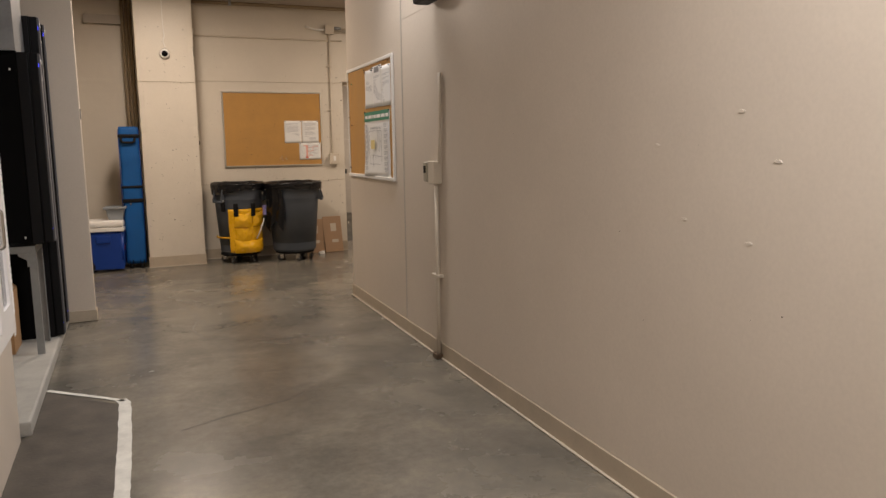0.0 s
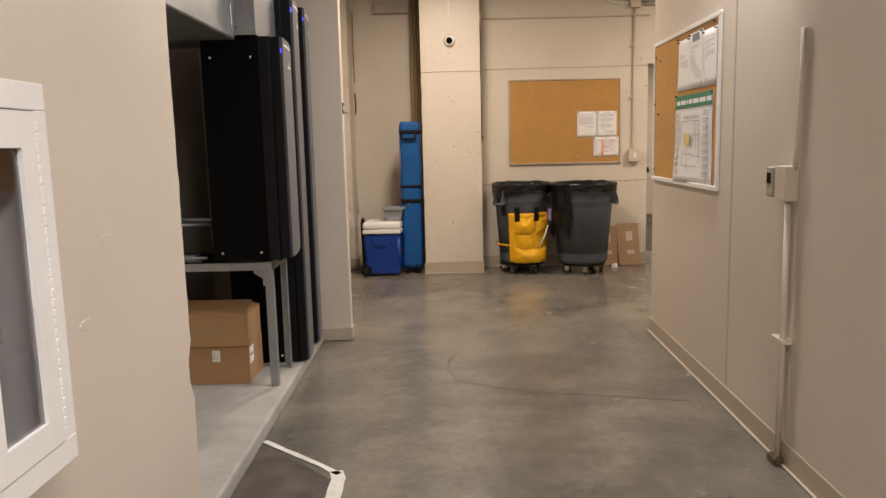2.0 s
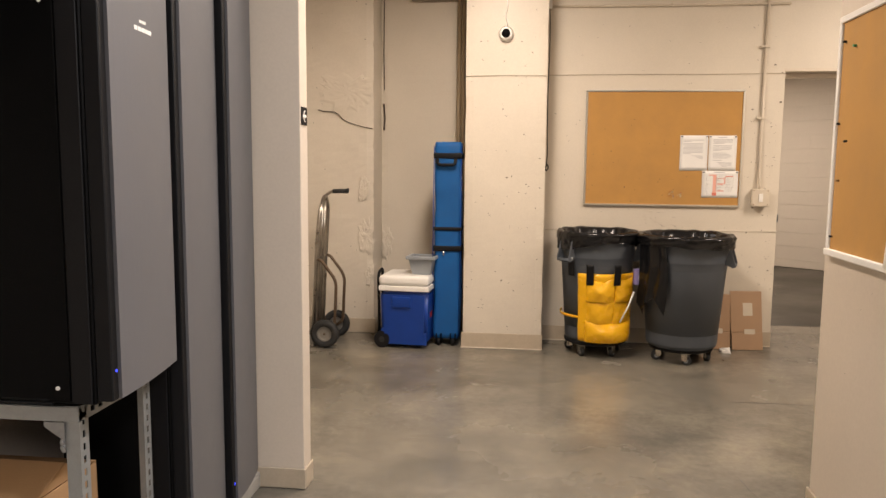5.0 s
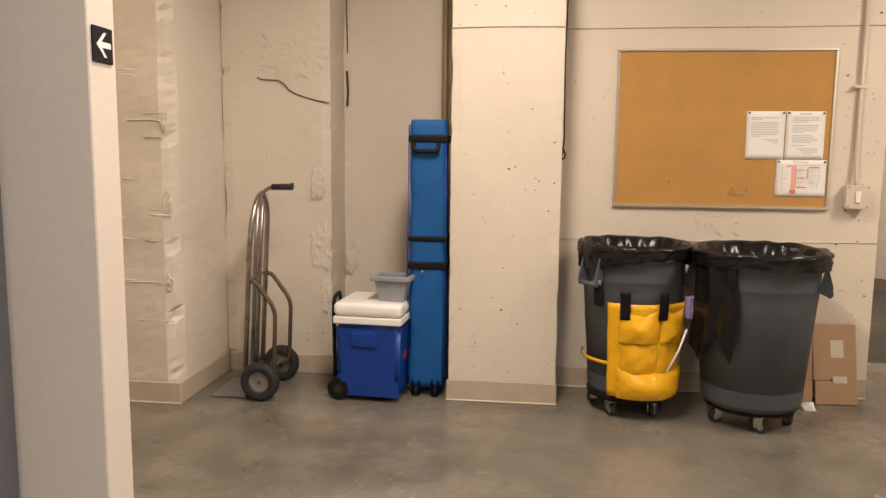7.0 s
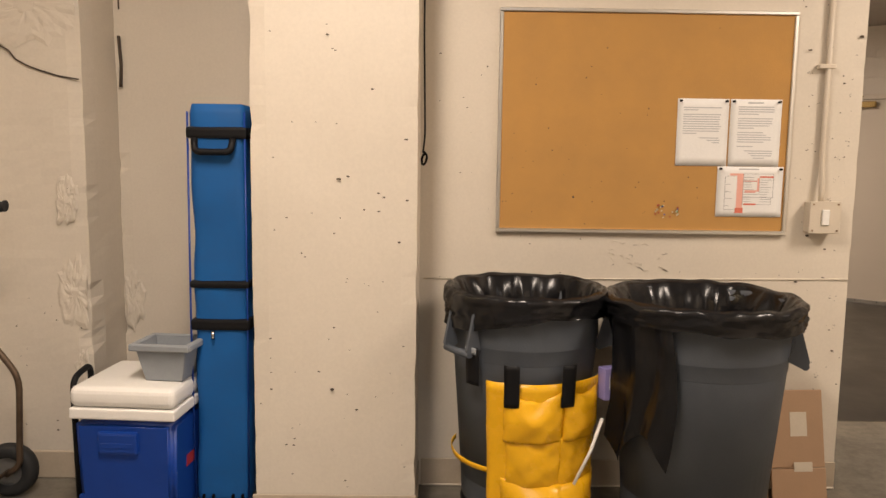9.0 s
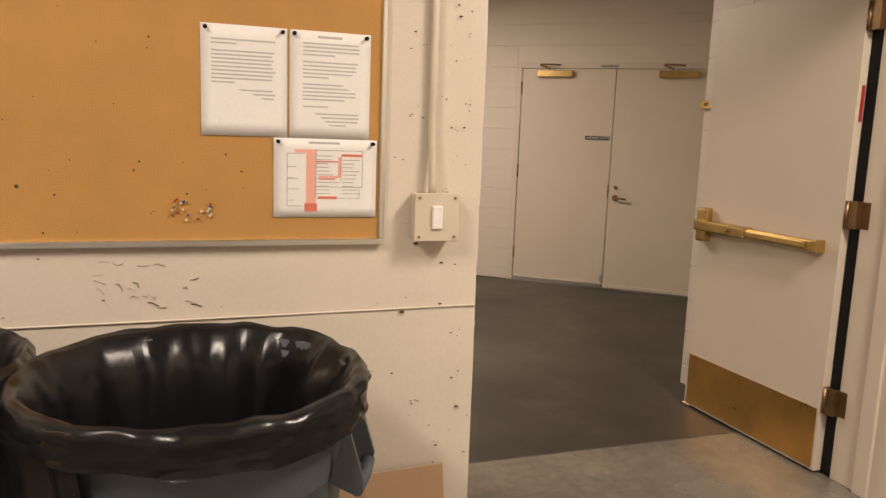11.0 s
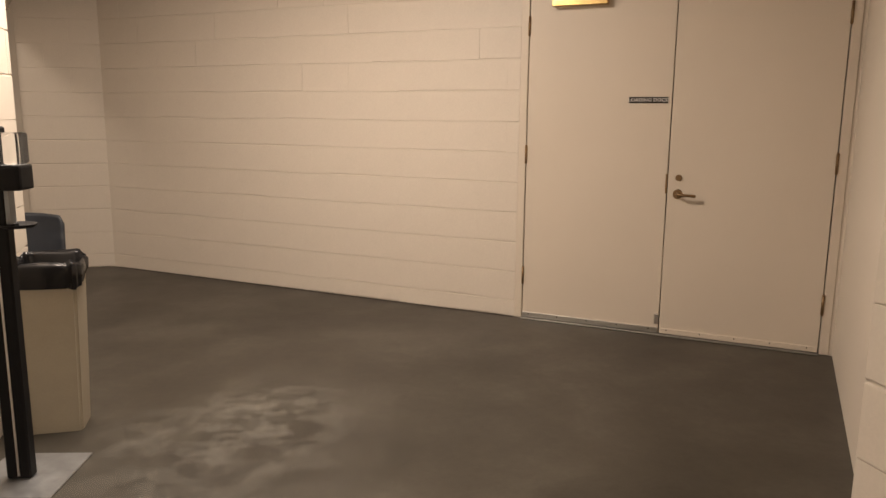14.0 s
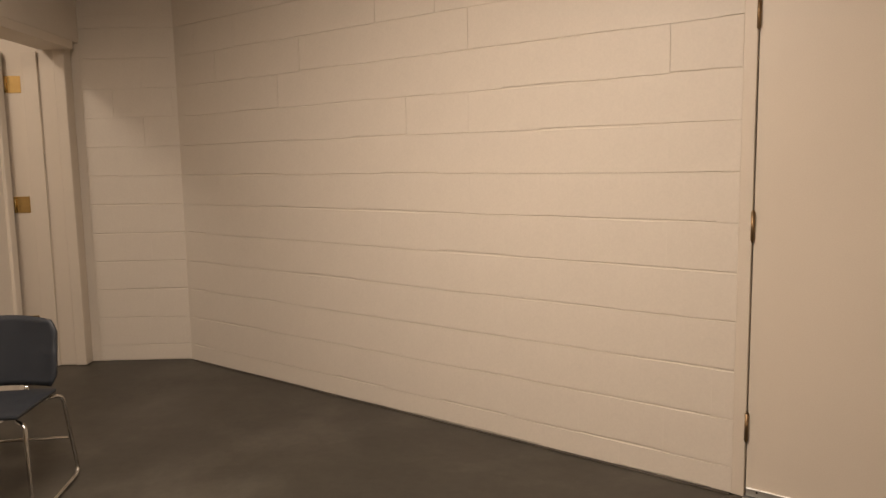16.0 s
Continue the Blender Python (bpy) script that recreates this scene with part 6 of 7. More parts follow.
e = east(thing("thermostat", (RX, 4.49, 1.20), 0, "cream control box with a small dark thermostat", "thermostat"))
part("back_box", B(-0.055, -0.075, -0.075, 0, 0.03, 0.065, bev=0.003), M_PIPE, e)
part("control_case", B(-0.062, 0.035, -0.065, -0.012, 0.10, 0.06, bev=0.006), M_BIN, e, "beige control case")
part("display", B(-0.064, 0.05, -0.01, -0.0622, 0.09, 0.035, bev=0.0005), M_BLACK, e, "dark display")
part("bracket", B(-0.012, 0.03, -0.05, -0.001, 0.10, 0.045), M_PIPE, e)
e = east(thing("conduit", (RX, 4.445, 0), 0, "pair of cream conduits down the corridor wall", "conduit"))
part("tube_run", T([(-0.028, 0.0, 1.11), (-0.028, -0.004, 0.6), (-0.03, 0.0, 0.004)], 0.013, n=12, bend=0.05), M_PIPE, e)
part("tube_run", T([(-0.012, 0.045, 1.11), (-0.012, 0.05, 0.6), (-0.024, 0.03, 0.004)], 0.006, n=8, bend=0.05), M_PIPE, e)
part("strap", B(-0.046, -0.035, 0.53, 0.0, 0.075, 0.55, bev=0.002), M_PIPE, e)
part("foot_cup", B(-0.055, -0.03, 0.0, 0.0, 0.05, 0.035, bev=0.005), M_RUST, e, "brown foot fitting")
part("tube_run", T([(-0.016, -0.02, 1.25), (-0.014, -0.035, 1.36), (-0.014, -0.05, 1.5), (-0.014, -0.05, 1.80)], 0.0115, n=10, bend=0.06), M_PIPE, e)
e = east(thing("wall_speaker", (RX, 4.445, 2.215), 0, "small black speaker high on the corridor wall", "speaker"))
part("case", B(-0.13, -0.10, 0, -0.02, 0.10, 0.28, bev=0.02, seg=2), M_BLACKM, e)
part("bracket", B(-0.02, -0.03, 0.1, 0, 0.03, 0.18, bev=0.002), M_BLACK, e)

# ---------------------------------------------------------------- exit doors, both leaves open
fr = thing("door_frame_1", (0, 0, 0), 0, "cream painted steel frame of the double doorway", "door frame", kind=S)
part("jamb", B(4.462, 9.70, 0, 4.512, 10.062, 2.20, bev=0.003), M_DOOR, fr)
part("stop", B(4.444, 9.86, 0, 4.4615, 9.93, 2.14, bev=0.003), M_DOOR, fr)
part("casing", B(4.470, 9.685, 0, 4.60, 9.718, 2.24, bev=0.004), M_DOOR, fr)
# black strip added to give the hinge gap its shade
part("gap_shade_strip", B(4.463, 10.064, 0.012, 4.475, 10.111, 2.13), M_BLACKM, fr, "black strip standing in for the shade in the hinge gap")
part("jamb", B(2.590, 9.80, 0, 2.615, 10.12, 2.20, bev=0.003), M_DOOR, fr)
part("jamb_face", B(2.607, 9.90, 0, 2.648, 9.990, 2.199, bev=0.003), M_DOOR, fr)
part("head", B(2.590, 9.72, 2.20, 4.512, 10.12, 2.225, bev=0.002), M_DOOR, fr)
part("stop", B(2.62, 9.86, 2.165, 4.455, 9.93, 2.1995, bev=0.002), M_DOOR, fr)


def exit_leaf(name, loc, rz, s, capped, label):
    """A steel door leaf along local +y; its push side faces local x of sign s."""
    e = thing(name, loc, rz, label, "door", kind=S)

    def bx(x0, y0, z0, x1, y1, z1, **k):
        a, b = sorted((s * x0, s * x1))
        return B(a, y0, z0, b, y1, z1, **k)
    part("leaf", bx(-0.045, 0.004, 0.012, 0.0, 0.90, 2.13, bev=0.002), M_DOOR, e)
    part("kick_plate", bx(0.0005, 0.02, 0.022, 0.0025, 0.885, 0.30), M_KICK, e, "scuffed brass kick plate")
    for z in (0.29, 1.115, 1.93):
        h = part("hinge", C((s * -0.004, -0.006, z), (s * -0.004, -0.006, z + 0.115), 0.0075 if capped else 0.003, n=12), M_BRONZE, e, "bronze butt hinge")
        part("hinge_leaf", bx(-0.044 if capped else -0.027, 0.0005, z, -0.004, 0.0035, z + 0.115), M_BRONZE, h)
        if capped:
            part("hinge_leaf", bx(-0.0372, -0.094, z, -0.0345, -0.050, z + 0.115), M_BRONZE, h)
            part("hinge_leaf", bx(-0.0365, -0.056, z, -0.004, -0.006, z + 0.115), M_BRONZE, h)
    part("fire_label", bx(-0.034, 0.0005, 1.56, -0.018, 0.0035, 1.71), M_REDP, e, "small red fire rating label")
    zc = 1.02 if capped else 1.03
    bar = part("exit_bar", bx(0.012, 0.10 if capped else 0.172, zc - 0.022, 0.055 if capped else 0.02, 0.50 if capped else 0.86, zc + 0.024, bev=0.006 if capped else 0.002, seg=2), M_BRASS if capped else M_DOOR, e, "push bar rail" if capped else "bare painted backing strip of the push bar")
    if capped:
        part("push_pad", bx(0.052, 0.13 if capped else 0.345, zc - 0.015, 0.064, 0.50, zc + 0.017, bev=0.006, seg=2), M_BRASS if capped else M_ALU, bar, "polished push pad")
        part("housing", bx(0.004, 0.50, zc - 0.026, 0.072, 0.865, zc + 0.030, bev=0.010, seg=3), M_BRASS, bar, "brass latch housing")
        part("lock_cylinder", C((s * 0.076, 0.60, zc), (s * 0.081, 0.60, zc), 0.008, n=12), M_BRONZE, bar)
    part("latch_case", bx(0.0008, 0.80, zc - 0.085, 0.052, 0.872, zc + 0.095, bev=0.014, seg=3) if capped else bx(0.021, 0.43, zc - 0.026, 0.047, 0.50, zc + 0.034, bev=0.008, seg=2), M_BRASS, e, "brass latch case")
    if capped:
        part("end_cap", bx(0.0008, 0.075, zc - 0.027, 0.058, 0.105, zc + 0.029, bev=0.005, seg=2), M_BRASS, bar, "brass end cap")
    else:
        # the rail's end cap is missing: an open channel
        bm = bmesh.new()
        for a in ((0.002, zc - 0.034, 0.048, zc - 0.030), (0.002, zc + 0.030, 0.048, zc + 0.034), (0.045, zc - 0.030, 0.048, zc + 0.030), (0.002, zc - 0.030, 0.004, zc + 0.030)):
            p, q = sorted((s * a[0], s * a[2]))
            box(bm, p, 0.06, a[1], q, 0.17, a[3])
        part("open_channel", bm, M_GALV, bar, "open aluminium channel with no end cap")
        # solid black block paints the shade inside the hollow channel
        part("channel_shade", bx(0.005, 0.10, zc - 0.029, 0.044, 0.168, zc + 0.029), M_BLACK, bar, "black block for the shade inside the channel")
    part("door_stop", bx(-0.03, 0.86, 0.0, 0.0, 0.93, 0.011, bev=0.003), M_BRONZE, e)
    return e


exit_leaf("door_1", (4.424, 10.112, 0), 1.6, -1, True, "cream steel exit door with brass push bar, standing open")
exit_leaf("door_2", (2.682, 10.0, 0), 4.5, 1, False, "cream steel exit door with open push rail, standing open")
e = thing("notice_plate", (4.5995, 11.30, 1.668), 0, "small brass lettered plate on the block wall", "sign")
part("plate", B(-0.004, -0.07, -0.022, 0.0, 0.055, 0.022, bev=0.001), M_BRASS, e)


def lettering(text, size, material, parent, m, name="lettering", spacing=1.0):
    cu = bpy.data.curves.new(name, "FONT")
    cu.body, cu.size, cu.align_x, cu.align_y, cu.extrude = text, size, "CENTER", "CENTER", 0.0003
    cu.offset = 0.0004
    cu.space_character = spacing
    cu.materials.append(material)
    ob = new(name, cu)
    ob.parent = parent
    ob.matrix_basis = m
    return ob


lettering("NO", 0.026, M_BLACK, e, Matrix(((0, 0, -1, -0.0048), (-1, 0, 0, 0.0), (0, 1, 0, 0), (0, 0, 0, 1))), "black_lettering")

# ---------------------------------------------------------------- loading dock doors


f2 = thing("door_frame_2", (DO.x, DO.y, 0), math.degrees(DDA), "cream painted steel frame of the loading dock doors", "door frame", kind=S)
part("jamb", B(-0.055, -0.004, 0, -0.003, 0.12, 2.118, bev=0.003), M_DOOR, f2)
part("jamb", B(2 * LEAF + 0.003, -0.004, 0, 2 * LEAF + 0.055, 0.12, 2.118, bev=0.003), M_DOOR, f2)
part("head", B(-0.055, -0.004, 2.1185, 2 * LEAF + 0.055, 0.12, 2.17, bev=0.003), M_DOOR, f2)
part("threshold", B(-0.003, -0.035, 0, 2 * LEAF + 0.003, 0.10, 0.008, bev=0.003), M_SILL, f2, "dull metal threshold")
# black sheet added behind the leaves so their gaps read as shade
part("backing", B(-0.003, 0.075, 0.0085, 2 * LEAF + 0.003, 0.1, 2.118), M_BLACK, f2, "black sheet that gives the gaps round the leaves their shade")
part("hold_open_bracket", B(0.76, -0.016, 2.132, 0.93, -0.0045, 2.15, bev=0.003), M_SILL, f2)
part("hold_open_bracket", B(0.79, -0.019, 2.137, 0.80, -0.0165, 2.146), M_BRONZE, f2)


def dock_leaf(name, x0, left, label):
    e = thing(name, (DO.x + DU.x * x0, DO.y + DU.y * x0, 0), math.degrees(DDA), label, "door", kind=S)
    part("leaf", B(0.003, 0.0, 0.014, LEAF - 0.003, 0.045, 2.114, bev=0.002), M_DOOR, e)
    hx = 0.0 if left else LEAF
    for z in (0.24, 1.055, 1.87):
        h = part("hinge", C((hx, -0.006, z), (hx, -0.006, z + 0.115), 0.008, n=12), M_BRONZE, e, "bronze hinge barrel")
        part("hinge_tip", C((hx, -0.006, z - 0.006), (hx, -0.006, z), 0.005, n=10), M_BRONZE, h)
        part("hinge_tip", C((hx, -0.006, z + 0.115), (hx, -0.006, z + 0.121), 0.005, n=10), M_BRONZE, h)
    cx = 0.16 if left else 0.395
    cl = part("door_closer", B(cx, -0.058, 2.035, cx + 0.345, -0.0005, 2.095, bev=0.003), M_BRASS, e, "brass-coloured door closer case")
    px = cx + 0.12
    part("closer_arm", T([(px, -0.03, 2.096), (px, -0.03, 2.118)], 0.009, n=10), M_BRONZE, cl)
    part("closer_arm", T([(px, -0.03, 2.115), (px - 0.07, -0.12, 2.135), (px - 0.075, -0.125, 2.14)], 0.008, n=8), M_BRONZE, cl)
    part("closer_arm", T([(px - 0.075, -0.125, 2.145), (px + 0.10, -0.012, 2.15)], 0.007, n=8), M_BRONZE, cl)
    part("door_sweep", B(0.006, -0.012, 0.012, LEAF - 0.006, -0.0005, 0.045, bev=0.002), M_ALU if left else M_DOOR, e, "scuffed aluminium door sweep")
    for i in range(5):
        part("screw", C((0.05 + i * 0.2, -0.0122, 0.034), (0.05 + i * 0.2, -0.0145, 0.034), 0.004, n=8), M_BLACK, e)
    return e


dl = dock_leaf("door_3", 0.0, True, "cream steel loading dock door with a lettered plate")
dr2 = dock_leaf("door_4", LEAF, False, "cream steel loading dock door with a lever handle")
e = part("name_plate", B(0.652, -0.003, 1.445, 0.888, -0.0004, 1.482), M_BLACK, dl, "black plate lettered in white")
lettering("LOADING DOCK", 0.030, M_WHITE, e, Matrix(((1, 0, 0, 0.77), (0, 0, -1, -0.0036), (0, 1, 0, 1.4635), (0, 0, 0, 1))), spacing=1.06)
part("strike_cover", B(LEAF - 0.012, -0.004, 0.90, LEAF - 0.0005, -0.0004, 1.02), M_BRONZE, dl, "bronze latch guard")
part("flush_bolt", B(LEAF - 0.03, -0.006, 0.07, LEAF - 0.004, -0.0004, 0.13, bev=0.002), M_ALU, dl)
bm = bmesh.new()
cyl(bm, (0.065, -0.0005, 0.998), (0.065, -0.012, 0.998), 0.020, 0.017, n=20)
part("deadbolt", bm, M_BRONZE, dr2, "round bronze deadbolt")
bm = bmesh.new()
cyl(bm, (0.065, -0.0005, 0.898), (0.065, -0.012, 0.898), 0.030, 0.026, n=24)
ro = part("lever_rose", bm, M_BRONZE, dr2, "round bronze rose")
part("lever", T([(0.065, -0.010, 0.898), (0.065, -0.050, 0.898), (0.10, -0.056, 0.898), (0.175, -0.050, 0.894)], 0.009, n=10, bend=0.02), M_BRONZE, ro, "bronze lever handle")

bm = bmesh.new()
box(bm, -3.78, -0.022, 0.0002, -0.056, -0.003, 0.004, m=DDM)
solid("trim_dirt_line", bm, M_DIRT, "dark dirt line along the foot of the block wall", "dirt line", kind=S)

# recessed doorway at the back of the vestibule
f3 = thing("door_frame_3", (0, 0, 0), 0, "cream painted stepped frame of a recessed doorway", "door frame", kind=S)
part("jamb", B(0.76, 16.866, 0, 1.138, 16.958, 2.24, bev=0.003), M_DOOR, f3)
part("casing", B(1.140, 16.848, 0, 1.215, 16.957, 2.24, bev=0.005), M_DOOR, f3)
part("stop", B(0.93, 16.848, 0, 1.03, 16.8655, 2.17, bev=0.003), M_DOOR, f3)
part("jamb", B(1.05, 15.90, 0, 1.285, 15.96, 2.24, bev=0.004), M_DOOR, f3)
part("head", B(1.055, 15.9605, 2.18, 1.282, 16.8475, 2.24, bev=0.004), M_DOOR, f3)
for z in (0.25, 1.085, 1.90):
    h = part("hinge", B(0.812, 16.8625, z, 0.905, 16.8655, z + 0.112), M_BRASS, f3, "brass hinge leaf")
    part("hinge_barrel", C((0.806, 16.858, z), (0.806, 16.858, z + 0.112), 0.008, n=12), M_BRASS, h)
solid("wall_vestibule_pier", B(1.05, 15.715, 0, 1.268, 15.90, 2.24), M_BLOCK, "cream painted wall beside the recessed doorway", "wall", kind=S)
d5 = thing("door_5", (0.800, 16.852, 0), 0, "cream painted door standing open beyond the recessed frame", "door", kind=S)
part("leaf", B(-0.86, -0.047, 0.012, 0.0, -0.002, 2.17, bev=0.003), M_DOOR, d5)
part("closer_tag", B(-0.05, -0.0505, 1.86, -0.01, -0.0475, 1.93), M_BRASS, d5)
# white plate put in for the bright gleam by the top hinge
part("bright_spot", B(-0.03, -0.0505, 1.80, -0.012, -0.0475, 1.845), M_WHITE, d5)
# unseen room shell added behind that doorway, round its fill lamp
solid("wall_side_room", B(-0.35, 14.8, 0, -0.2, 17.2, H2), M_BLOCK, "unseen cream wall added round the room behind the door", "wall", kind=S)
solid("wall_side_room", B(-0.198, 14.8, 0, 1.048, 14.95, H2), M_BLOCK, "unseen cream wall added round the room behind the door", "wall", kind=S)
solid("wall_side_room", B(-0.198, 16.962, 0, 1.268, 17.2, H2), M_BLOCK, "unseen cream wall added round the room behind the door", "wall", kind=S)

# ---------------------------------------------------------------- vestibule things
e = thing("sanitizer_stand", (2.285, 12.80, 0), -12, "black hand sanitizer stand with a clear reservoir", "sanitizer stand")
part("base_plate", B(-0.16, -0.16, 0, 0.17, 0.20, 0.008, bev=0.003), M_GALV, e, "flat grey base plate")
part("post", B(-0.055, -0.02, 0.008, 0.035, 0.03, 1.31, bev=0.006), M_BLACKM, e)
part("post_trim", B(-0.012, -0.0225, 0.02, -0.004, -0.0205, 0.95), M_ALU, e, "thin pale edge line")
part("dispenser", B(0.0, -0.05, 1.09, 0.11, 0.05, 1.18, bev=0.012, seg=2), M_BLACKM, e, "black dispenser body")
rs = part("reservoir", B(0.004, -0.045, 1.1805, 0.105, 0.045, 1.29, bev=0.012, seg=2), M_CLEAR, e, "clear plastic reservoir")
rs.visible_shadow = False
part("bracket", B(0.035, -0.02, 0.97, 0.05, 0.02, 1.09), M_TOTE, e)
bm = lathe(bmesh.new(), [(0.0, 0.0), (0.05, 0.002), (0.062, 0.012), (0.060, 0.016), (0.05, 0.008), (0.0, 0.006)], 28, centre=(0.065, 0, 0.955))
part("drip_tray", bm, M_BLACKM, e, "round black drip tray")
part("tray_arm", B(0.02, -0.015, 0.953, 0.06, 0.015, 0.97), M_BLACKM, e)

e = thing("waste_bin", (2.300, 13.30, 0), 0, "beige slim waste bin with a black liner", "waste bin")
bm = bmesh.new()
rows = []
for z, w, d in ((0.0, 0.105, 0.085), (0.70, 0.128, 0.105)):
    rows.append([bm.verts.new((sx * w, sy * d, z)) for sx, sy in ((-1, -1), (1, -1), (1, 1), (-1, 1))])
rows.append([bm.verts.new((sx * 0.121, sy * 0.098, 0.70)) for sx, sy in ((-1, -1), (1, -1), (1, 1), (-1, 1))])
rows.append([bm.verts.new((sx * 0.10, sy * 0.08, 0.02)) for sx, sy in ((-1, -1), (1, -1), (1, 1), (-1, 1))])
for a, b in zip(rows, rows[1:]):
    for i in range(4):
        bm.faces.new((a[i], a[(i + 1) % 4], b[(i + 1) % 4], b[i]))
bm.faces.new(rows[0][::-1])
bm.faces.new(rows[-1])
bmesh.ops.bevel(bm, geom=[ed for ed in bm.edges if abs(ed.verts[0].co.z - ed.verts[1].co.z) > 0.3], offset=0.012, segments=3, affect="EDGES")
part("tub", bm, M_BIN, e)
bm = bmesh.new()
rows = []
for j, (w, d, z) in enumerate(((0.09, 0.07, 0.42), (0.110, 0.090, 0.60), (0.121, 0.102, 0.735), (0.132, 0.113, 0.755), (0.142, 0.121, 0.735), (0.143, 0.121, 0.69), (0.139, 0.117, 0.645))):
    row = []
    for i in range(64):
        a = 2 * math.pi * i / 64
        cx, cy = math.cos(a), math.sin(a)
        px, py = math.copysign(abs(cx) ** 0.3, cx) * w, math.copysign(abs(cy) ** 0.3, cy) * d
        q = 0.020 * noise.noise(Vector((px * 26, py * 26, j * 0.8))) + 0.006 * noise.noise(Vector((px * 70, py * 70, j * 1.9)))
        row.append(bm.verts.new((px + q * cx, py + q * cy, z + 0.03 * noise.noise(Vector((cx * 2.2, cy * 2.2, 4 + j * 0.25))))))
    rows.append(row)
for a, b in zip(rows, rows[1:]):
    for i in range(64):
        bm.faces.new((a[i], a[(i + 1) % 64], b[(i + 1) % 64], b[i])).smooth = True
part("liner", bm, M_BAG, e, "black plastic liner over the rim", fix=False)

# sled-base chair; faces -y
e = thing("stacking_chair", (1.80, 14.66, 0), 6, "dark blue-grey plastic chair with a chrome sled base", "chair")
bm = bmesh.new()
rows = []
for s in (0, 1):
    rr = []
    for j in range(13):
        v = j / 12
        r = []
        for i in range(15):
            u = i / 14 * 2 - 1
            edge = 1 - 0.10 * max(0, abs(v * 2 - 1) - 0.7) / 0.3
            x = 0.235 * u * edge
            z = 0.45 + 0.30 * v - 0.02 * u * u * (v > 0.5)
            y = 0.20 - 0.05 * u * u + 0.05 * v + s * 0.012
            r.append(bm.verts.new((x, y, z)))
        rr.append(r)
    rows.append(rr)
for k, rr in enumerate(rows):
    for j in range(12):
        for i in range(14):
            q = (rr[j][i], rr[j][i + 1], rr[j + 1][i + 1], rr[j + 1][i])
            bm.faces.new(q if k == 0 else q[::-1]).smooth = True
f, b = rows
ed = [(0, i) for i in range(14)] + [(j, 14) for j in range(12)] + [(12, 14 - i) for i in range(14)] + [(12 - j, 0) for j in range(12)]
for (j, i), (j2, i2) in zip(ed, ed[1:] + ed[:1]):
    bm.faces.new((f[j][i], b[j][i], b[j2][i2], f[j2][i2]))
part("backrest", bm, M_CHAIR, e, fix=False)
bm = B(-0.225, -0.22, 0.405, 0.225, 0.17, 0.425, bev=0.009, seg=2)
for v in bm.verts:
    v.co.z += 0.02 * (v.co.y / 0.2) ** 2 - 0.012 * math.cos(v.co.x * 7)
part("seat", bm, M_CHAIR, e)
for sx in (-1, 1):
    part("sled_leg", T([(sx * 0.19, 0.15, 0.40), (sx * 0.235, 0.20, 0.395), (sx * 0.255, 0.27, 0.011), (sx * 0.255, -0.22, 0.011), (sx * 0.235, -0.19, 0.395), (sx * 0.19, -0.15, 0.40)], 0.0085, n=10, bend=0.05), M_CHROME, e, "bent steel rod leg")
    part("back_post", T([(sx * 0.09, 0.13, 0.405), (sx * 0.09, 0.20, 0.43), (sx * 0.09, 0.222, 0.50)], 0.008, n=8, bend=0.03), M_CHROME, e)
part("cross_rod", T([(-0.248, 0.20, 0.20), (0.248, 0.20, 0.20)], 0.006, n=8), M_CHROME, e)


# ---------------------------------------------------------------- painted blocks, each a piece of its wall
PITCH, COURSE, JOINT, Z0B = 0.4064, 0.2016, 0.0042, 0.114
BLOCKS = {}


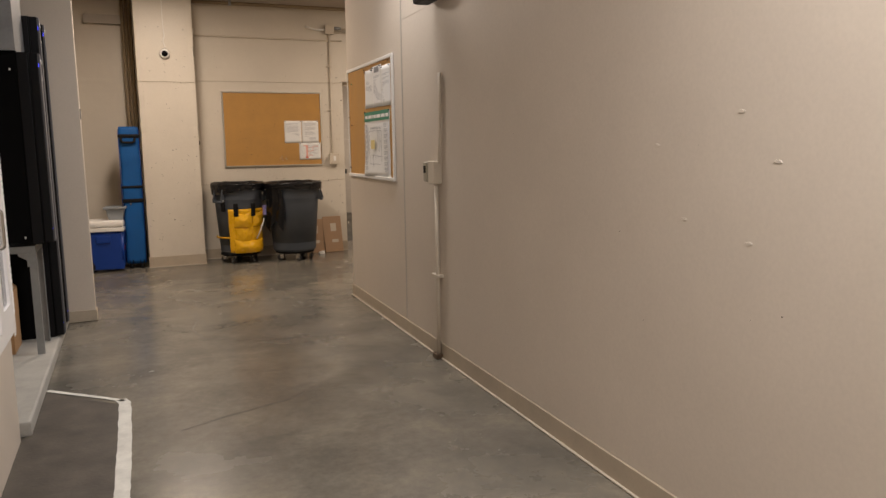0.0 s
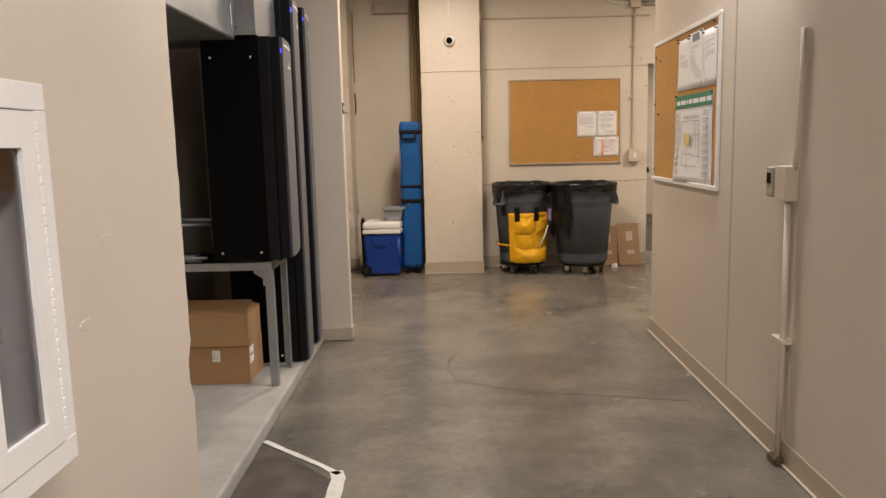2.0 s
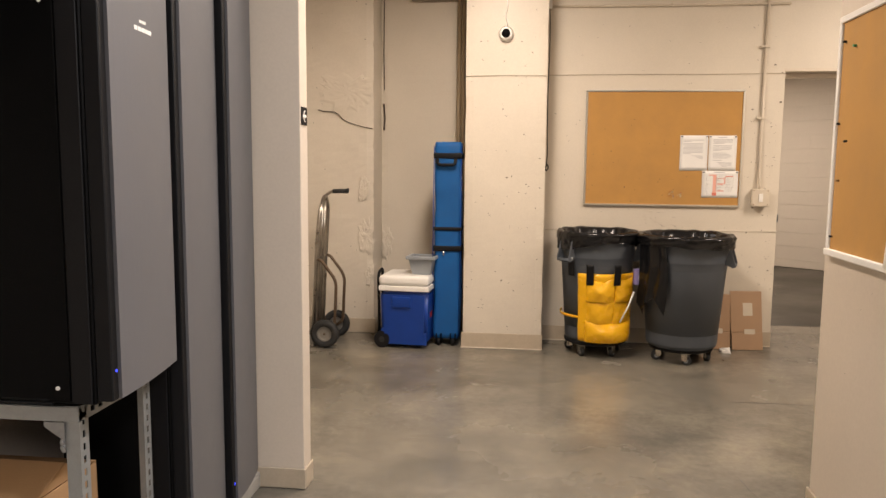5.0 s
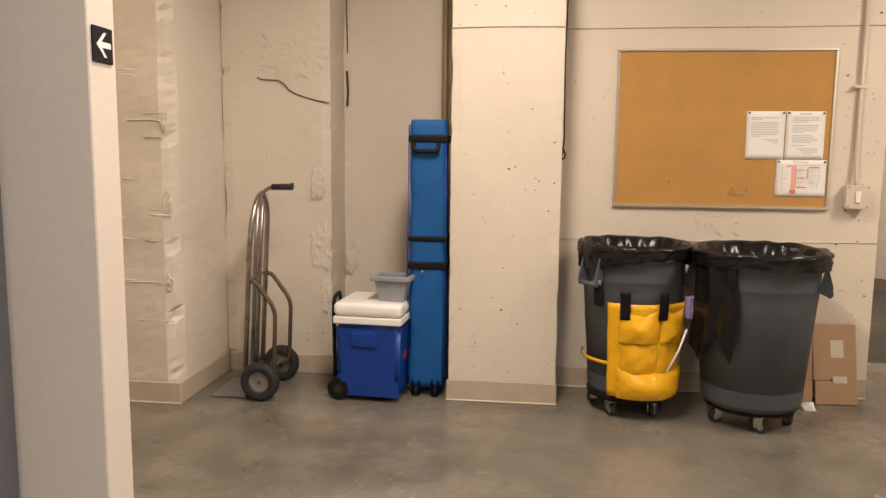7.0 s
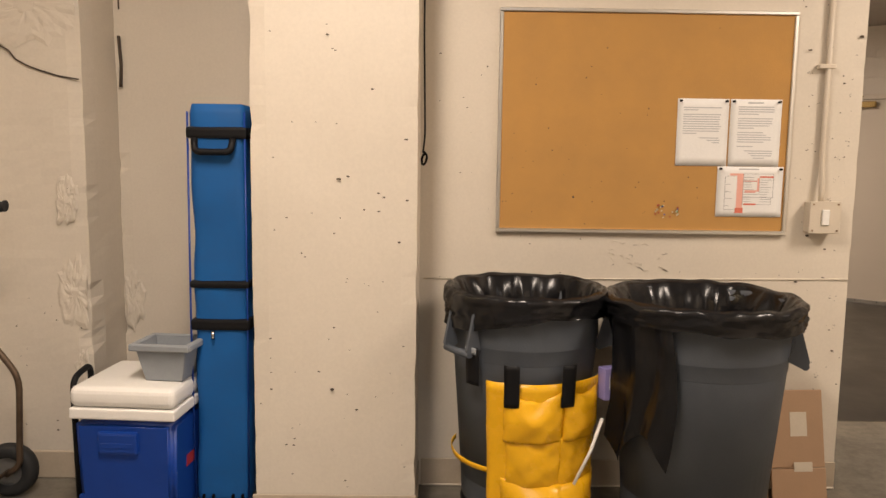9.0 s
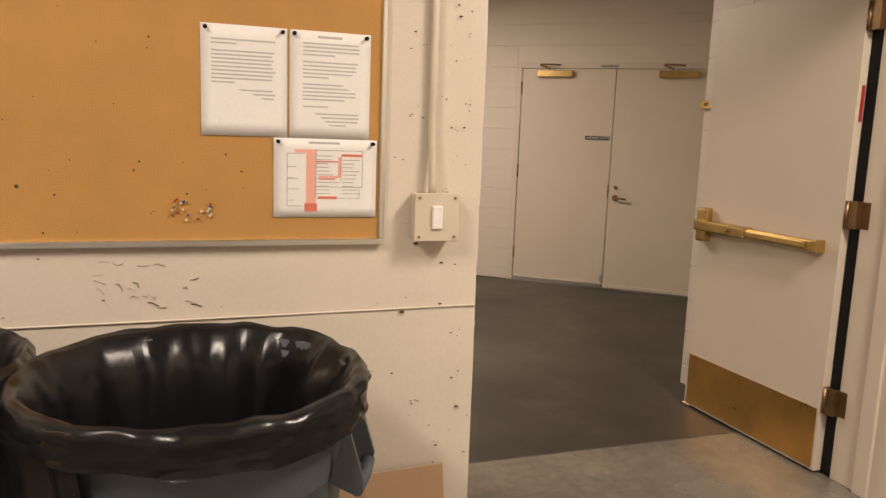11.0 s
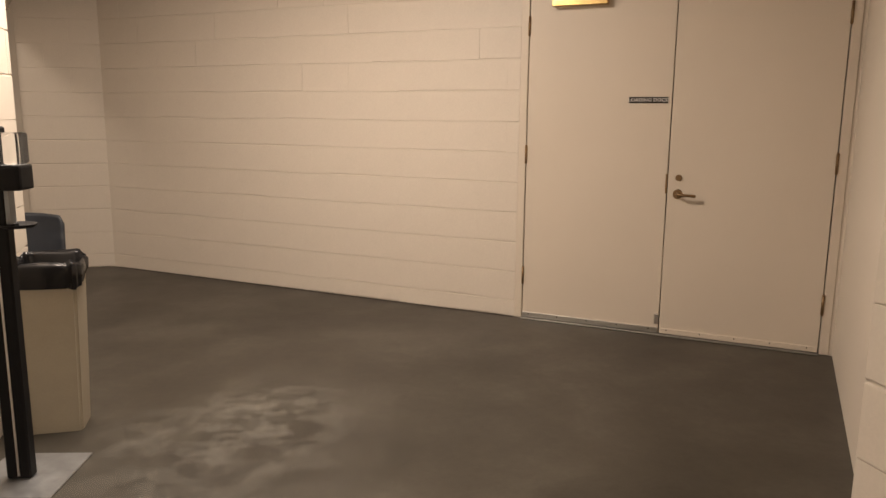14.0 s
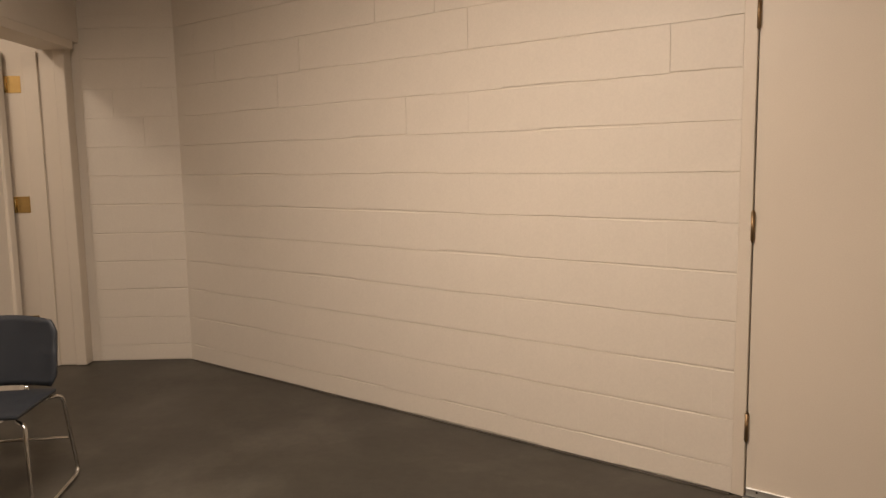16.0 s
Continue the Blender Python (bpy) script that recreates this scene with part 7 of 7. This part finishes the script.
def block_mesh(w, h, depth, kind):
    """A block face with a hand-pointed, paint-filled edge: each kind has its own joint depth along its sides."""
    key = (round(w, 3), round(h, 3), round(depth, 3), kind)
    if key not in BLOCKS:
        rnd = random.Random(kind * 7 + 1)
        low, high, side = rnd.choice((0.2, 0.7, 1.0, 1.5, 2.0)), rnd.choice((0.2, 0.7, 1.0, 1.4)), 0.5 if kind > 8 else 0.0
        bm = bmesh.new()
        n = 5
        rows = [[], [], [], []]
        for i in range(n + 1):
            u = i / n
            x = 0.0001 + (w - 0.0002) * u
            e = 0.0026 * side if i in (0, n) else 0.0
            xf = x + (e if i == 0 else -e)
            zl = JOINT * 0.5 * low * rnd.uniform(0.55, 1.45)
            zh = h - JOINT * 0.5 * high * rnd.uniform(0.55, 1.45)
            rows[0].append(bm.verts.new((x, 0, zl)))
            rows[1].append(bm.verts.new((xf, -depth + e, zl + 0.0034 * low * rnd.uniform(0.6, 1.4))))
            rows[2].append(bm.verts.new((xf, -depth + e, zh - 0.0030 * high * rnd.uniform(0.6, 1.4))))
            rows[3].append(bm.verts.new((x, 0, zh)))
        for a, b in zip(rows, rows[1:]):
            for i in range(n):
                bm.faces.new((a[i], a[i + 1], b[i + 1], b[i]))
        for i in (0, n):
            q = [row[i] for row in rows]
            bm.faces.new(q if i == 0 else q[::-1])
        BLOCKS[key] = mesh_of("block", bm, M_BLOCK)
    return BLOCKS[key]


def lay_blocks(wall, m, length, top, skip=None, depth=0.005, shift=0.0):
    """Courses of blocks on a wall face; m maps x along, -y out of the wall, z up."""
    z, k = Z0B - COURSE, 0
    rnd = random.Random(int(length * 100))
    while z < top - 0.01:
        za, zb = max(0.0, z), min(top, z + COURSE)
        x = -PITCH * (0.5 if k % 2 else 0.0) + shift - PITCH
        while x < length:
            xa, xb = max(0.0, x), min(length, x + PITCH)
            runs = [(xa, xb)] if xb - xa > 0.03 else []
            if skip and runs:
                s0, s1, sz = skip
                if za < sz - 0.02:
                    runs = [(p, q) for p, q in ((xa, min(xb, s0)), (max(xa, s1), xb)) if q - p > 0.03]
            for p, q in runs:
                ob = new("block", block_mesh(q - p, zb - za, depth, rnd.randrange(12 if za > 1.5 else 9)))
                ob.parent = wall
                ob.matrix_basis = m @ Matrix.Translation((p, 0, za))
            x += PITCH
        z += COURSE
        k += 1


BW = {o.name: o for o in scene.objects if o.name.startswith("wall_vestibule")}
S0 = 3.80
lay_blocks(BW["wall_vestibule_north"], DDM @ Matrix.Translation((-S0, 0.0035, 0)), S0 + 2 * LEAF + 0.07, 2.62, (S0 - 0.055, S0 + 2 * LEAF + 0.055, 2.17))
WEST = Matrix(((0, -1, 0, 2.0825), (1, 0, 0, 10.12), (0, 0, 1, 0), (0, 0, 0, 1)))
lay_blocks(BW["wall_vestibule_west"], WEST, 3.70, 2.62)
EAST = Matrix(((0, 1, 0, 4.6215), (-1, 0, 0, 11.34), (0, 0, 1, 0), (0, 0, 0, 1)))
lay_blocks(BW["wall_vestibule_east"], EAST, 1.2, 2.62, shift=0.12)
BACK = Matrix(((1, 0, 0, 1.275), (0, 1, 0, 16.9595), (0, 0, 1, 0), (0, 0, 0, 1)))
lay_blocks(BW["wall_vestibule_back"], BACK, 0.76, 2.42, depth=0.003)
